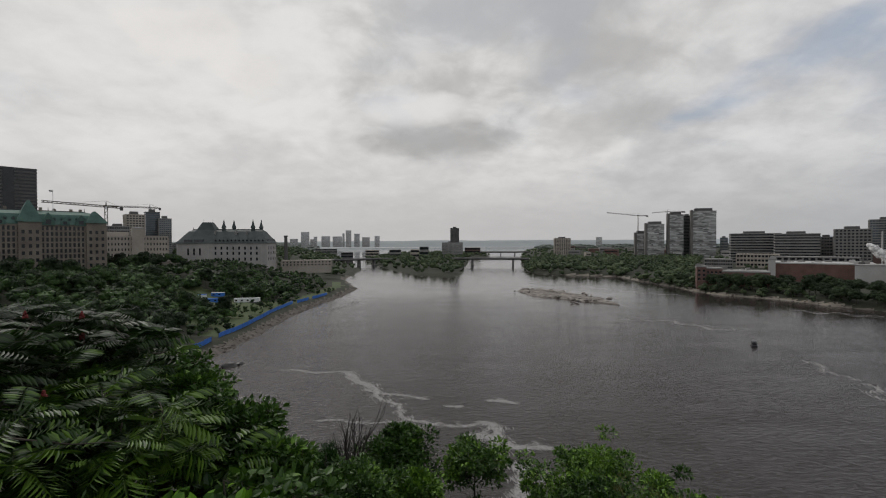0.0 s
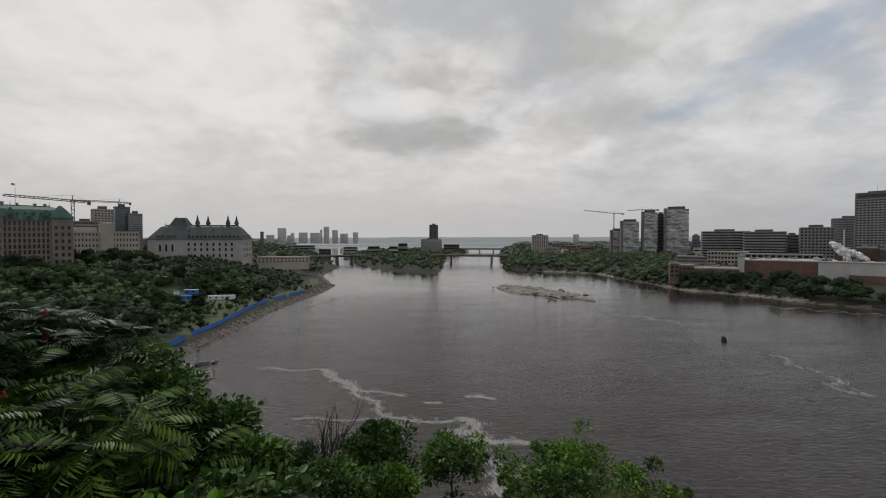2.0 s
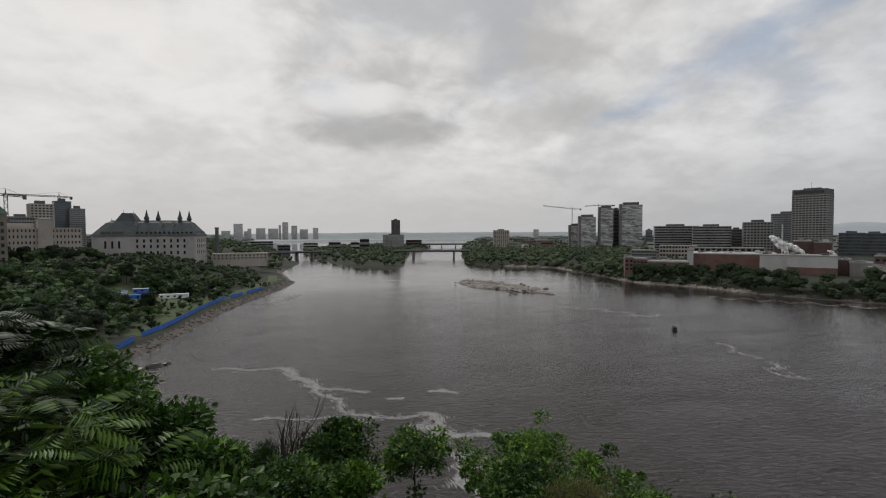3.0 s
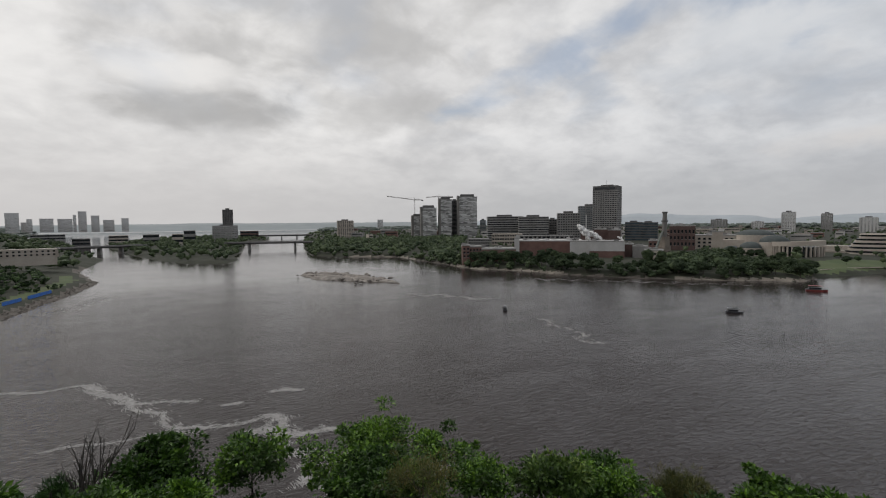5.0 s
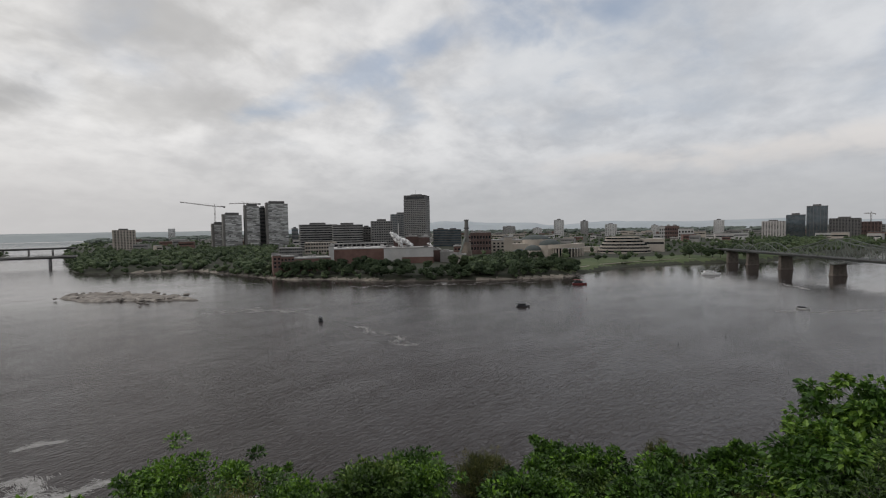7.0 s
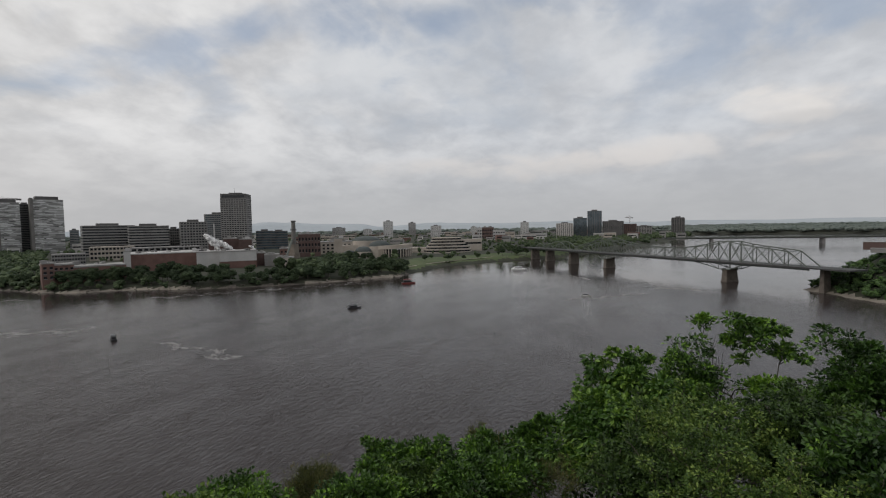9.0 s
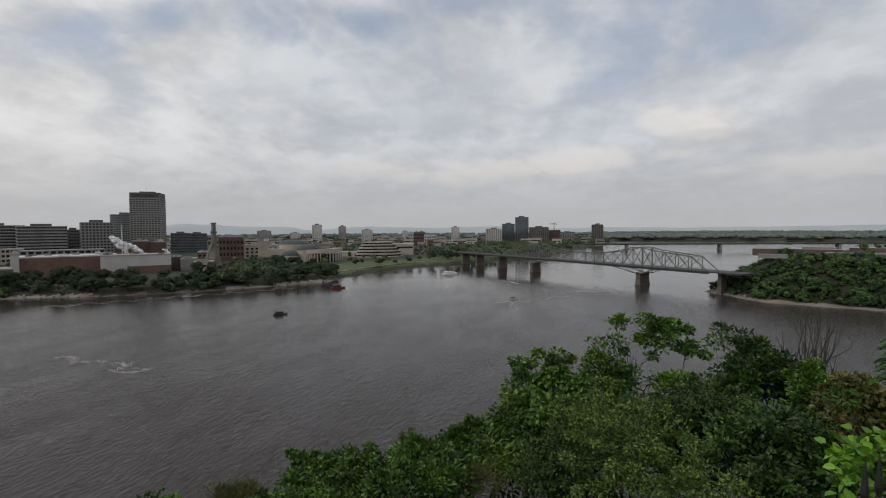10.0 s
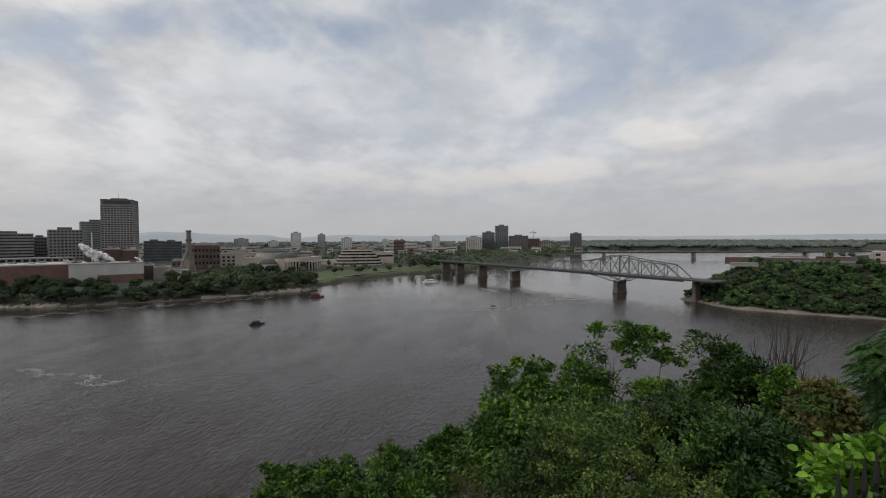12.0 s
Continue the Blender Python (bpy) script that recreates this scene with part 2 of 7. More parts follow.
LEAF_WOOD = leafy("woodland_leaves", (0.0047, 0.0120, 0.0034), (0.0255, 0.0523, 0.0134), (0.0657, 0.1194, 0.0322), 0.1, 0.6, 0.12)
# leaf green paled to blue-grey: distance haze mixed into the colour
LEAF_HAZE = leafy("haze_tinted_leaves", (0.085, 0.105, 0.092), (0.110, 0.132, 0.115), (0.125, 0.147, 0.125), 0.1, 0.7, 0.03)
# paler and greyer than the woodland leaves: thin haze put into the colour
LEAF_THIN_HAZE = leafy("haze_paled_shore_leaves", (0.0174, 0.0310, 0.0126), (0.0465, 0.0716, 0.0310), (0.0794, 0.1084, 0.0484), 0.1, 0.7, 0.03)
LEAF_SUMAC = leafy("sumac_leaves", (0.0042, 0.0121, 0.0019), (0.0206, 0.0508, 0.0061), (0.0756, 0.1422, 0.0133), 0.12, 0.40, 0.8)
LEAF_BUSH = leafy("shrub_leaves", (0.0118, 0.0321, 0.0053), (0.0534, 0.1175, 0.0139), (0.1474, 0.2713, 0.0299), 0.12, 0.45, 0.9)
LEAF_LOCUST = leafy("locust_leaves", (0.0129, 0.0371, 0.0048), (0.0500, 0.1129, 0.0137), (0.1331, 0.2258, 0.0323), 0.14, 0.45, 0.9)
LEAF_LIGHT = leafy("pale_shrub_leaves", (0.0107, 0.0274, 0.0048), (0.0684, 0.1249, 0.0214), (0.1606, 0.2261, 0.0464), 0.13, 0.5, 0.9)
LEAF_VINE = leafy("vine_leaves", (0.0332, 0.0913, 0.0069), (0.1370, 0.2989, 0.0208), (0.2975, 0.5146, 0.0485), 0.2, 0.4, 1.2)
LEAF_BROWN = leafy("feathery_leaves", (0.038, 0.049, 0.013), (0.114, 0.121, 0.036), (0.199, 0.173, 0.060), 0.15, 0.7, 1.0)
LEAF_DARK = leafy("dark_needles", (0.010, 0.034, 0.007), (0.032, 0.081, 0.017), (0.062, 0.137, 0.027), 0.1, 0.6, 1.0)
SUMAC_RED = surf("sumac_cone", (0.085, 0.008, 0.008), (0.17, 0.018, 0.016), 20, 0.8, 0.4)
IRON = surf("black_iron", (0.010, 0.010, 0.010), (0.022, 0.021, 0.02), 8, 0.45, 0.15)
SANDSTONE = surf("brown_sandstone", (0.125, 0.105, 0.087), (0.255, 0.218, 0.18), 0.12, 0.9, 0.3)
PALE_STONE = surf("pale_granite", (0.33, 0.31, 0.295), (0.46, 0.435, 0.415), 0.08, 0.85, 0.2)
WHITE_WALL = surf("white_cladding", (0.36, 0.35, 0.34), (0.50, 0.49, 0.48), 0.06, 0.75, 0.1)
GREY_CONCRETE = surf("grey_concrete", (0.17, 0.165, 0.16), (0.265, 0.255, 0.245), 0.06, 0.85, 0.15)
DARK_CONCRETE = surf("dark_brown_concrete", (0.075, 0.071, 0.07), (0.125, 0.12, 0.117), 0.06, 0.85, 0.15)
SHAFT = surf("brown_grey_concrete", (0.115, 0.108, 0.10), (0.18, 0.17, 0.16), 0.06, 0.85, 0.15)
BEIGE = surf("beige_precast", (0.30, 0.26, 0.22), (0.43, 0.385, 0.335), 0.06, 0.85, 0.15)
BRICK = surf("red_brick", (0.115, 0.064, 0.054), (0.185, 0.108, 0.090), 0.15, 0.9, 0.3, grain=20)
DARK_BRICK = surf("dark_brick", (0.075, 0.048, 0.043), (0.13, 0.082, 0.072), 0.15, 0.9, 0.3, grain=20)
COPPER = surf("green_copper", (0.036, 0.078, 0.064), (0.085, 0.16, 0.13), 0.25, 0.75, 0.2)
COPPER_DARK = surf("dull_dark_copper", (0.030, 0.040, 0.040), (0.062, 0.074, 0.072), 0.15, 0.7, 0.2)
SLATE = surf("dark_roof", (0.055, 0.056, 0.058), (0.10, 0.10, 0.102), 0.3, 0.7, 0.2)
GRAVEL_ROOF = surf("gravel_roof", (0.20, 0.195, 0.185), (0.33, 0.32, 0.31), 0.1, 0.95, 0.2)
STEEL = surf("grey_bridge_steel", (0.082, 0.094, 0.084), (0.155, 0.168, 0.148), 0.3, 0.6, 0.1, 0.2)
CRANE = surf("crane_steel", (0.08, 0.07, 0.06), (0.15, 0.13, 0.115), 0.5, 0.6, 0.1)
PIER = surf("bridge_pier_stone", (0.070, 0.058, 0.050), (0.14, 0.12, 0.10), 0.3, 0.9, 0.4)
ASPHALT = surf("road_asphalt", (0.045, 0.045, 0.047), (0.075, 0.074, 0.073), 0.2, 0.9, 0.2)
BLUE = surf("blue_tarpaulin", (0.015, 0.10, 0.42), (0.04, 0.18, 0.58), 0.4, 0.55, 0.3)
WHITE_PAINT = surf("white_paint", (0.66, 0.66, 0.65), (0.80, 0.80, 0.79), 0.5, 0.5, 0.05)
RED_PAINT = surf("red_paint", (0.15, 0.022, 0.022), (0.23, 0.04, 0.035), 0.5, 0.5, 0.05)
DARK_PAINT = surf("dark_hull_paint", (0.022, 0.022, 0.026), (0.05, 0.05, 0.055), 0.5, 0.5, 0.05)
GLASS = glazing("dark_window_glass", (0.014, 0.017, 0.02))
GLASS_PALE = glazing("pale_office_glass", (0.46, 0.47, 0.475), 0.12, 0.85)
GLASS_BLINDS = glazing("office_glass_with_blinds", (0.46, 0.46, 0.45), 0.25, 0.2, 0.25, 1.6, 0.3, (0.3, 0.3, 1.0))
GLASS_BLUE = glazing("blue_green_glass", (0.10, 0.13, 0.15), 0.08, 0.5)


def steam_material():
    m, n, l, p = nodes_of("steam")
    p.inputs["Base Color"].default_value = (0.86, 0.85, 0.84, 1)
    p.inputs["Roughness"].default_value = 1.0
    tc, t = n.new("ShaderNodeTexCoord"), n.new("ShaderNodeTexNoise")
    t.inputs["Scale"].default_value, t.inputs["Detail"].default_value = 0.35, 6
    l.new(tc.outputs["Object"], t.inputs["Vector"])
    r = n.new("ShaderNodeMapRange")
    l.new(t.outputs[0], r.inputs[0])
    for i, v in zip((1, 2, 3, 4), (0.38, 0.62, 0.25, 0.95)):
        r.inputs[i].default_value = v
    l.new(r.outputs[0], p.inputs["Alpha"])
    return m


STEAM = steam_material()
WET_ROCK = surf("wet_dark_rock", (0.012, 0.011, 0.010), (0.035, 0.031, 0.028), 0.8, 0.35, 0.4)

# ---- building helpers ----
def part(name, bm, material, parent=None, label="", m=None):
    """Links a bmesh as one mesh object, under a thing or a part."""
    me = bpy.data.meshes.new(name)
    bm.to_mesh(me)
    bm.free()
    return piece(name, me, material, parent, label, m)


def piece(name, me, material, parent=None, label="", m=None):
    if not me.materials:
        me.materials.append(material)
    ob = new(name, me)
    if parent is not None:
        ob.parent = parent
    if m is not None:
        ob.matrix_basis = m
    if label:
        ob["label"] = label
    return ob


def thing(name, m, label, category, group="", kind=""):
    ob = new(name)
    ob.matrix_basis = m
    ob.empty_display_size = 0.5
    return tagged(ob, label, category, group, kind)


def add_box(bm, x0, x1, y0, y1, z0, z1, bevel=0.0):
    m = Matrix.Translation(((x0 + x1) / 2, (y0 + y1) / 2, (z0 + z1) / 2)) @ Matrix.Diagonal((x1 - x0, y1 - y0, z1 - z0, 1))
    made = bmesh.ops.create_cube(bm, size=1.0, matrix=m)
    if bevel:
        edges = {e for v in made["verts"] for e in v.link_edges}
        bmesh.ops.bevel(bm, geom=list(edges), offset=bevel, segments=1, affect="EDGES")
    return bm


def box(x0, x1, y0, y1, z0, z1, bevel=0.0):
    return add_box(bmesh.new(), x0, x1, y0, y1, z0, z1, bevel)


def add_tube(bm, a, b, ra, rb=None, sides=6):
    a, b = Vector(a), Vector(b)
    rb = ra if rb is None else rb
    turn = (b - a).to_track_quat("Z", "Y").to_matrix().to_4x4()
    m = Matrix.Translation((a + b) / 2) @ turn
    bmesh.ops.create_cone(bm, cap_ends=True, segments=sides, radius1=ra, radius2=max(rb, 1e-4), depth=(b - a).length, matrix=m)
    return bm


def loft(rings):
    """Closed skin through rings of equal count, capped at both ends."""
    bm = bmesh.new()
    rows = [[bm.verts.new(p) for p in ring] for ring in rings]
    k = len(rows[0])
    for a, b in zip(rows, rows[1:]):
        for i in range(k):
            bm.faces.new((a[i], a[(i + 1) % k], b[(i + 1) % k], b[i]))
    bm.faces.new(rows[0][::-1])
    bm.faces.new(rows[-1])
    bmesh.ops.recalc_face_normals(bm, faces=bm.faces)
    return bm


def rect(x0, x1, y0, y1, z):
    return [(x0, y0, z), (x1, y0, z), (x1, y1, z), (x0, y1, z)]


def mesh_np(name, verts, faces, smooth=False):
    """A mesh straight from arrays; all faces have the same number of corners."""
    me = bpy.data.meshes.new(name)
    k = faces.shape[1]
    me.vertices.add(len(verts))
    me.vertices.foreach_set("co", np.ascontiguousarray(verts, dtype=np.float32).ravel())
    me.loops.add(faces.size)
    me.loops.foreach_set("vertex_index", np.ascontiguousarray(faces, dtype=np.int32).ravel())
    me.polygons.add(len(faces))
    me.polygons.foreach_set("loop_start", np.arange(0, faces.size, k, dtype=np.int32))
    me.polygons.foreach_set("use_smooth", np.full(len(faces), smooth))
    me.update(calc_edges=True)
    return me


def spot(az, r):
    return r * math.sin(radians(az)), r * math.cos(radians(az))


# ---- the lie of the land ----
# shorelines in metres, the lookout at the origin
OTTAWA = [(-148, 841), (-133, 624), (-92, 495), (-94, 415), (-99, 377), (-103, 319), (-102, 282), (-99, 227), (-103, 190), (-98, 165),
          (-75, 130), (-45, 95), (-10, 80), (25, 75), (55, 55), (74, 25), (82, -20), (105, -85), (170, -190), (250, -270), (300, -255),
          (316, -217), (336, -176), (350, -148), (405, -128), (480, -190), (700, -430), (1200, -1050), (2000, -2300), (2500, -3400), (3500, -5600),
          (-5600, -5600), (-5600, 5600), (-1400, 5600), (-900, 3000), (-330, 1500), (-220, 1050)]
GATINEAU = [(1250, 5600), (560, 3000), (250, 1500), (168, 978), (140, 759), (182, 692), (246, 648), (246, 587), (250, 500), (250, 432),
            (286, 388), (300, 335), (336, 283), (385, 236), (432, 204), (465, 211), (570, 200), (640, 158), (700, 103), (912, 8),
            (1300, -110), (1900, -270), (2270, -330), (2230, -640), (2130, -1000), (1990, -1260), (2250, -1800), (2950, -2500), (5600, -5200), (5600, 5600)]
ISLAND = [(-150, 1040), (-120, 920), (-83, 800), (-38, 700), (15, 660), (30, 720), (28, 800), (45, 950), (75, 1400), (170, 1640), (150, 1850), (-60, 2000), (-200, 1800), (-220, 1300)]


def inside_distance(px, py, poly):
    """Distance to the shore, positive on land."""
    best = np.full(px.shape, 1e9)
    odd = np.zeros(px.shape, bool)
    for (x0, y0), (x1, y1) in zip(poly, poly[1:] + poly[:1]):
        dx, dy = x1 - x0, y1 - y0
        t = np.clip(((px - x0) * dx + (py - y0) * dy) / (dx * dx + dy * dy), 0, 1)
        best = np.minimum(best, np.hypot(px - x0 - t * dx, py - y0 - t * dy))
        cross = ((y0 > py) != (y1 > py)) & (px < (x1 - x0) * (py - y0) / ((y1 - y0) if y1 != y0 else 1e-9) + x0)
        odd ^= cross
    return np.where(odd, best, -best)


def smooth01(v, lo, hi):
    t = np.clip((v - lo) / (hi - lo), 0, 1)
    return t * t * (3 - 2 * t)


def rough_ground(px, py):
    return (np.sin(px * 0.11 + 1.3) * np.cos(py * 0.09) + np.sin(px * 0.031 - py * 0.043) * 1.6 + np.sin(px * 0.37 + py * 0.29) * 0.4)


def ground_z(px, py):
    px, py = np.asarray(px, float), np.asarray(py, float)
    r = np.hypot(px, py)
    bumps = rough_ground(px, py)
    # the wooded bank under the court, rising from the beach and the path
    d = inside_distance(px, py, OTTAWA) + 1.5 * np.sin(px * 0.21) * np.sin(py * 0.17)
    low = np.interp(d, [-60, 0, 9, 34, 62, 115, 230, 600], [-9, -0.2, 3.2, 5.0, 9, 24, 31, 33]) + bumps * np.interp(d, [0, 20, 60], [0, 0.2, 1.0])
    # the cliff below the lookout
    high = np.interp(d, [-60, 0, 6, 74, 80], [-9, -0.2, 3.0, 48.0, 48.3]) + bumps * np.interp(d, [0, 20, 68, 74], [0, 0.5, 0.4, 0])
    # the point by the bridge
    point = np.interp(d, [-60, 0, 5, 12, 44, 70, 400], [-9, -0.2, 1.6, 6, 29, 31, 31]) + bumps * np.interp(d, [0, 12, 40], [0, 0.4, 0.2])
    near = 1 - smooth01(r, 120, 230)
    east = smooth01(px, 150, 260)
    ott = low * (1 - near) + high * near
    ott = ott * (1 - east) + point * east
    g = inside_distance(px, py, GATINEAU) + 2 * np.sin(px * 0.13) * np.sin(py * 0.11)
    gat = np.interp(g, [-60, 0, 4, 12, 60, 400, 1500], [-9, -0.2, 2.0, 4.5, 7, 9, 14]) + bumps * np.interp(g, [0, 12, 80], [0, 0.2, 0.5])
    i = inside_distance(px, py, ISLAND)
    isl = np.interp(i, [-60, 0, 6, 40], [-9, -0.2, 2.5, 6])
    return np.maximum(np.maximum(ott, gat), isl)


def gz(x, y):
    return float(ground_z(np.array([x]), np.array([y]))[0])


def build_ground():
    az = np.radians(np.concatenate([np.arange(-55, 130, 0.5), np.arange(130, 305, 3.5)]))
    rad = [0.03]
    while rad[-1] < 4850:
        rad.append(rad[-1] * (1.0085 if 160 < rad[-1] < 820 else 1.021) + 0.05)
    rad = np.array(rad)
    a, r = np.meshgrid(az, rad)
    x, y = r * np.sin(a), r * np.cos(a)
    z = ground_z(x, y)
    verts = np.stack([x, y, z], -1).reshape(-1, 3)
    n = len(az)
    i = np.arange(len(rad) - 1)[:, None] * n + np.arange(n)[None, :]
    j = np.arange(len(rad) - 1)[:, None] * n + (np.arange(n)[None, :] + 1) % n
    faces = np.stack([i, i + n, j + n, j], -1).reshape(-1, 4)
    me = mesh_np("ground", verts, faces, True)
    ob = piece("ground", me, SOIL)
    me.materials.append(GRASS)
    me.materials.append(STONES)
    me.materials.append(BEACH)
    c = verts[faces].mean(1)
    g = inside_distance(c[:, 0], c[:, 1], GATINEAU)
    o = inside_distance(c[:, 0], c[:, 1], OTTAWA)
    kind = np.zeros(len(faces), np.int32)
    kind[(g > 6) & (g < 60) & (c[:, 0] > 440) & (c[:, 0] < 900)] = 1
    kind[((np.abs(g - 0.5) < 2.4)) & (c[:, 0] < 460) & (c[:, 1] < 700)] = 2
    far = np.hypot(c[:, 0], c[:, 1])
    kind[(o > -8) & (o < 6.0) & (c[:, 0] < -60) & (far < 700)] = 2
    kind[(o > -8) & (o < 4.6) & (c[:, 0] > 250) & (far < 700)] = 3
    kind[(np.abs(g - 0.8) < 3.0) & (np.sin(c[:, 0] * 0.06 + c[:, 1] * 0.04) > 0.3) & (c[:, 0] < 460) & (c[:, 1] < 700)] = 3
    kind[(c[:, 0] > -200) & (c[:, 0] < -105) & (c[:, 1] > 250) & (c[:, 1] < 360) & (o > 12)] = 1
    kind[(o > 14) & (o < 24) & (c[:, 0] < -60) & (c[:, 1] > 230) & (far < 560)] = 1
    me.polygons.foreach_set("material_index", kind)
    tagged(ob, "wooded banks with grass and stony shores along the river", "ground", kind="structure")
    return ob


build_ground()


def build_water():
    k = 220
    ang = np.linspace(0, 2 * math.pi, k, endpoint=False)
    rad = np.array([2.0, 60, 300, 1200, 4880])
    verts = np.concatenate([np.stack([q * np.sin(ang), q * np.cos(ang), np.zeros(k)], -1) for q in rad] + [np.zeros((1, 3))])
    faces = [(a * k + i, (a + 1) * k + i, (a + 1) * k + (i + 1) % k, a * k + (i + 1) % k) for a in range(len(rad) - 1) for i in range(k)]
    ob = piece("water", mesh_np("water", verts, np.array(faces)), WATER)
    # upward normals
    ob.data.flip_normals()
    tagged(ob, "wide dark brown river with small ripples and eddies", "river", kind="structure")


build_water()


def build_foam():
    """Froth streaks: thousands of thin ragged flakes drawn out along the current lines."""
    rng = np.random.default_rng(4)
    lines = [  # way points, half width, flakes
        ([(-63, 180), (-38, 177), (-24, 156), (-16, 150), (-5, 148)], 1.6, 420),
        ([(-38, 177), (-26, 160), (-21, 151), (-10, 131), (-4, 125), (12, 127)], 1.7, 760),
        ([(12, 127), (13, 116), (25, 109)], 2.6, 620),
        ([(5, 118), (13, 114), (14, 101), (18, 90), (26, 84)], 3.4, 1200),
        ([(20, 96), (30, 90), (42, 78)], 2.4, 420), ([(-36, 129), (-18, 128), (-4, 125)], 1.2, 160),
        ([(14, 145), (18, 144), (22, 142)], 1.3, 150), ([(1, 140), (5, 139)], 1.0, 60),
        ([(120, 300), (142, 286), (150, 268), (160, 256)], 4.0, 260), ([(147, 160), (141, 150), (139, 140)], 3.2, 60),
        ([(150, 190), (146, 165)], 2.5, 40),
        ([(388, -30), (392, -46), (384, -60)], 3.0, 150), ([(360, -20), (330, 10), (322, 30)], 2.6, 80), ([(440, 20), (470, 40)], 2.5, 60),
        ([(250, 330), (285, 300), (330, 255), (375, 215)], 7.0, 150), ([(-85, 330), (-78, 360), (-70, 400)], 4.0, 120),
        ([(60, 470), (20, 500), (-60, 520)], 3.0, 90), ([(225, 420), (190, 450), (150, 520)], 5.0, 90),
    ]
    vs, fs, base = [], [], 0
    for pts, half, count in lines:
        count = int(count * 2.3)
        p = np.array(pts, float)
        seg = np.hypot(*np.diff(p, axis=0).T)
        cum = np.concatenate([[0], np.cumsum(seg)])
        s = rng.random(count) * cum[-1]
        x, y = np.interp(s, cum, p[:, 0]), np.interp(s, cum, p[:, 1])
        e = 1.0
        tx, ty = np.interp(s + e, cum, p[:, 0]) - np.interp(s - e, cum, p[:, 0]), np.interp(s + e, cum, p[:, 1]) - np.interp(s - e, cum, p[:, 1])
        ln = np.maximum(np.hypot(tx, ty), 1e-6)
        tx, ty = tx / ln, ty / ln
        clump = np.sin(s * 0.55) + 0.6 * np.sin(s * 1.7 + 1)
        off = rng.normal(0, half * (0.2 + 0.28 * clump ** 2), count) + np.sin(s * 0.33) * half * 0.8
        x, y = x - ty * off, y + tx * off
        far = np.clip(np.hypot(x, y) / 150, 0.8, 1.7)
        for i in range(count):
            a = math.atan2(ty[i], tx[i]) + rng.normal(0, 0.25)
            l, w = rng.uniform(0.4, 2.4) * far[i], rng.uniform(0.035, 0.13) * far[i]
            k = 7
            th = np.linspace(0, 2 * math.pi, k, endpoint=False)
            rr = rng.uniform(0.55, 1.15, k)
            u, v = np.cos(th) * l * rr, np.sin(th) * w * rr
            v = v + 0.09 * l * np.sin(u * 1.4 + a * 3)
            z = 0.02 + 0.02 * rng.random()
            vs.append(np.stack([x[i] + u * math.cos(a) - v * math.sin(a), y[i] + u * math.sin(a) + v * math.cos(a), np.full(k, z)], -1))
            fs.append(np.arange(k) + base)
            base += k
    ob = piece("foam", mesh_np("foam", np.concatenate(vs), np.array(fs)), FOAM)
    tagged(ob, "pale froth streaks drifting on the dark river", "foam", kind="stuff")


build_foam()


def build_islet():
    """A low bar of bedrock slabs and rubble in mid river."""
    rng = random.Random(8)
    ob = thing("rock_islet", pose(106, 428, 0), "low bare grey-brown rock bar lying in the river", "rock")
    bm = bmesh.new()
    k, rings = 72, []
    axis = Vector((48, -108)).normalized()
    for h, s in ((-1.5, 1.12), (0.2, 1.0), (1.1, 0.92), (2.0, 0.7), (2.7, 0.38), (2.9, 0.1)):
        ring = []
        for i in range(k):
            t = 2 * math.pi * i / k
            wob = 1 + 0.20 * math.sin(3 * t + 1) + 0.12 * math.sin(7 * t) + 0.07 * math.sin(17 * t + h)
            u, v = math.cos(t) * 55 * s * wob, math.sin(t) * 18 * s * wob
            ring.append((axis.x * u - axis.y * v, axis.y * u + axis.x * v, h + 0.45 * math.sin(9 * t + 5 * h) + 0.3 * math.sin(23 * t + 3 * h)))
        rings.append(ring)
    part("bedrock", loft(rings), ROCK, ob)
    base = bmesh.new()
    bmesh.ops.create_icosphere(base, subdivisions=2, radius=1)
    for v in base.verts:
        v.co *= 1 + 0.35 * noise.noise(v.co * 1.3)
    me = bpy.data.meshes.new("boulder")
    base.to_mesh(me)
    base.free()
    for _ in range(170):
        u, v = rng.uniform(-54, 52), rng.gauss(0, 8)
        s = rng.uniform(0.5, 1.9)
        m = pose(axis.x * u - axis.y * v, axis.y * u + axis.x * v, 1.5, 0, 0, rng.uniform(0, 360)) @ Matrix.Diagonal((s * 1.5, s, s * 0.6, 1))
        piece("boulder", me, ROCK, ob, m=m)
    return me


BOULDER = build_islet()
for x, y, s, turn in ((-86.5, 187, 2.6, 20), (-84.0, 190.5, 1.7, 75), (-90.5, 184, 1.5, 130)):
    rock = thing("river_boulder", pose(x, y, 0, 0, 0, turn), "wet dark boulder standing in the shallows", "rock", "boulders in the shallows")
    piece("stone", BOULDER.copy(), WET_ROCK, rock, m=Matrix.Diagonal((s * 1.3, s, s * 0.62, 1))).data.materials[0] = WET_ROCK

# ---- buildings ----
def stand(az0, az1, el, r, base, turn=0.0):
    """Where a block stands that spans two bearings and reaches an elevation: pose, width, height."""
    az = (az0 + az1) / 2
    x, y = spot(az, r)
    return pose(x, y, base, 0, 0, -az + turn), 2 * r * math.tan(radians(az1 - az0) / 2), EYE + r * math.tan(radians(el)) - base


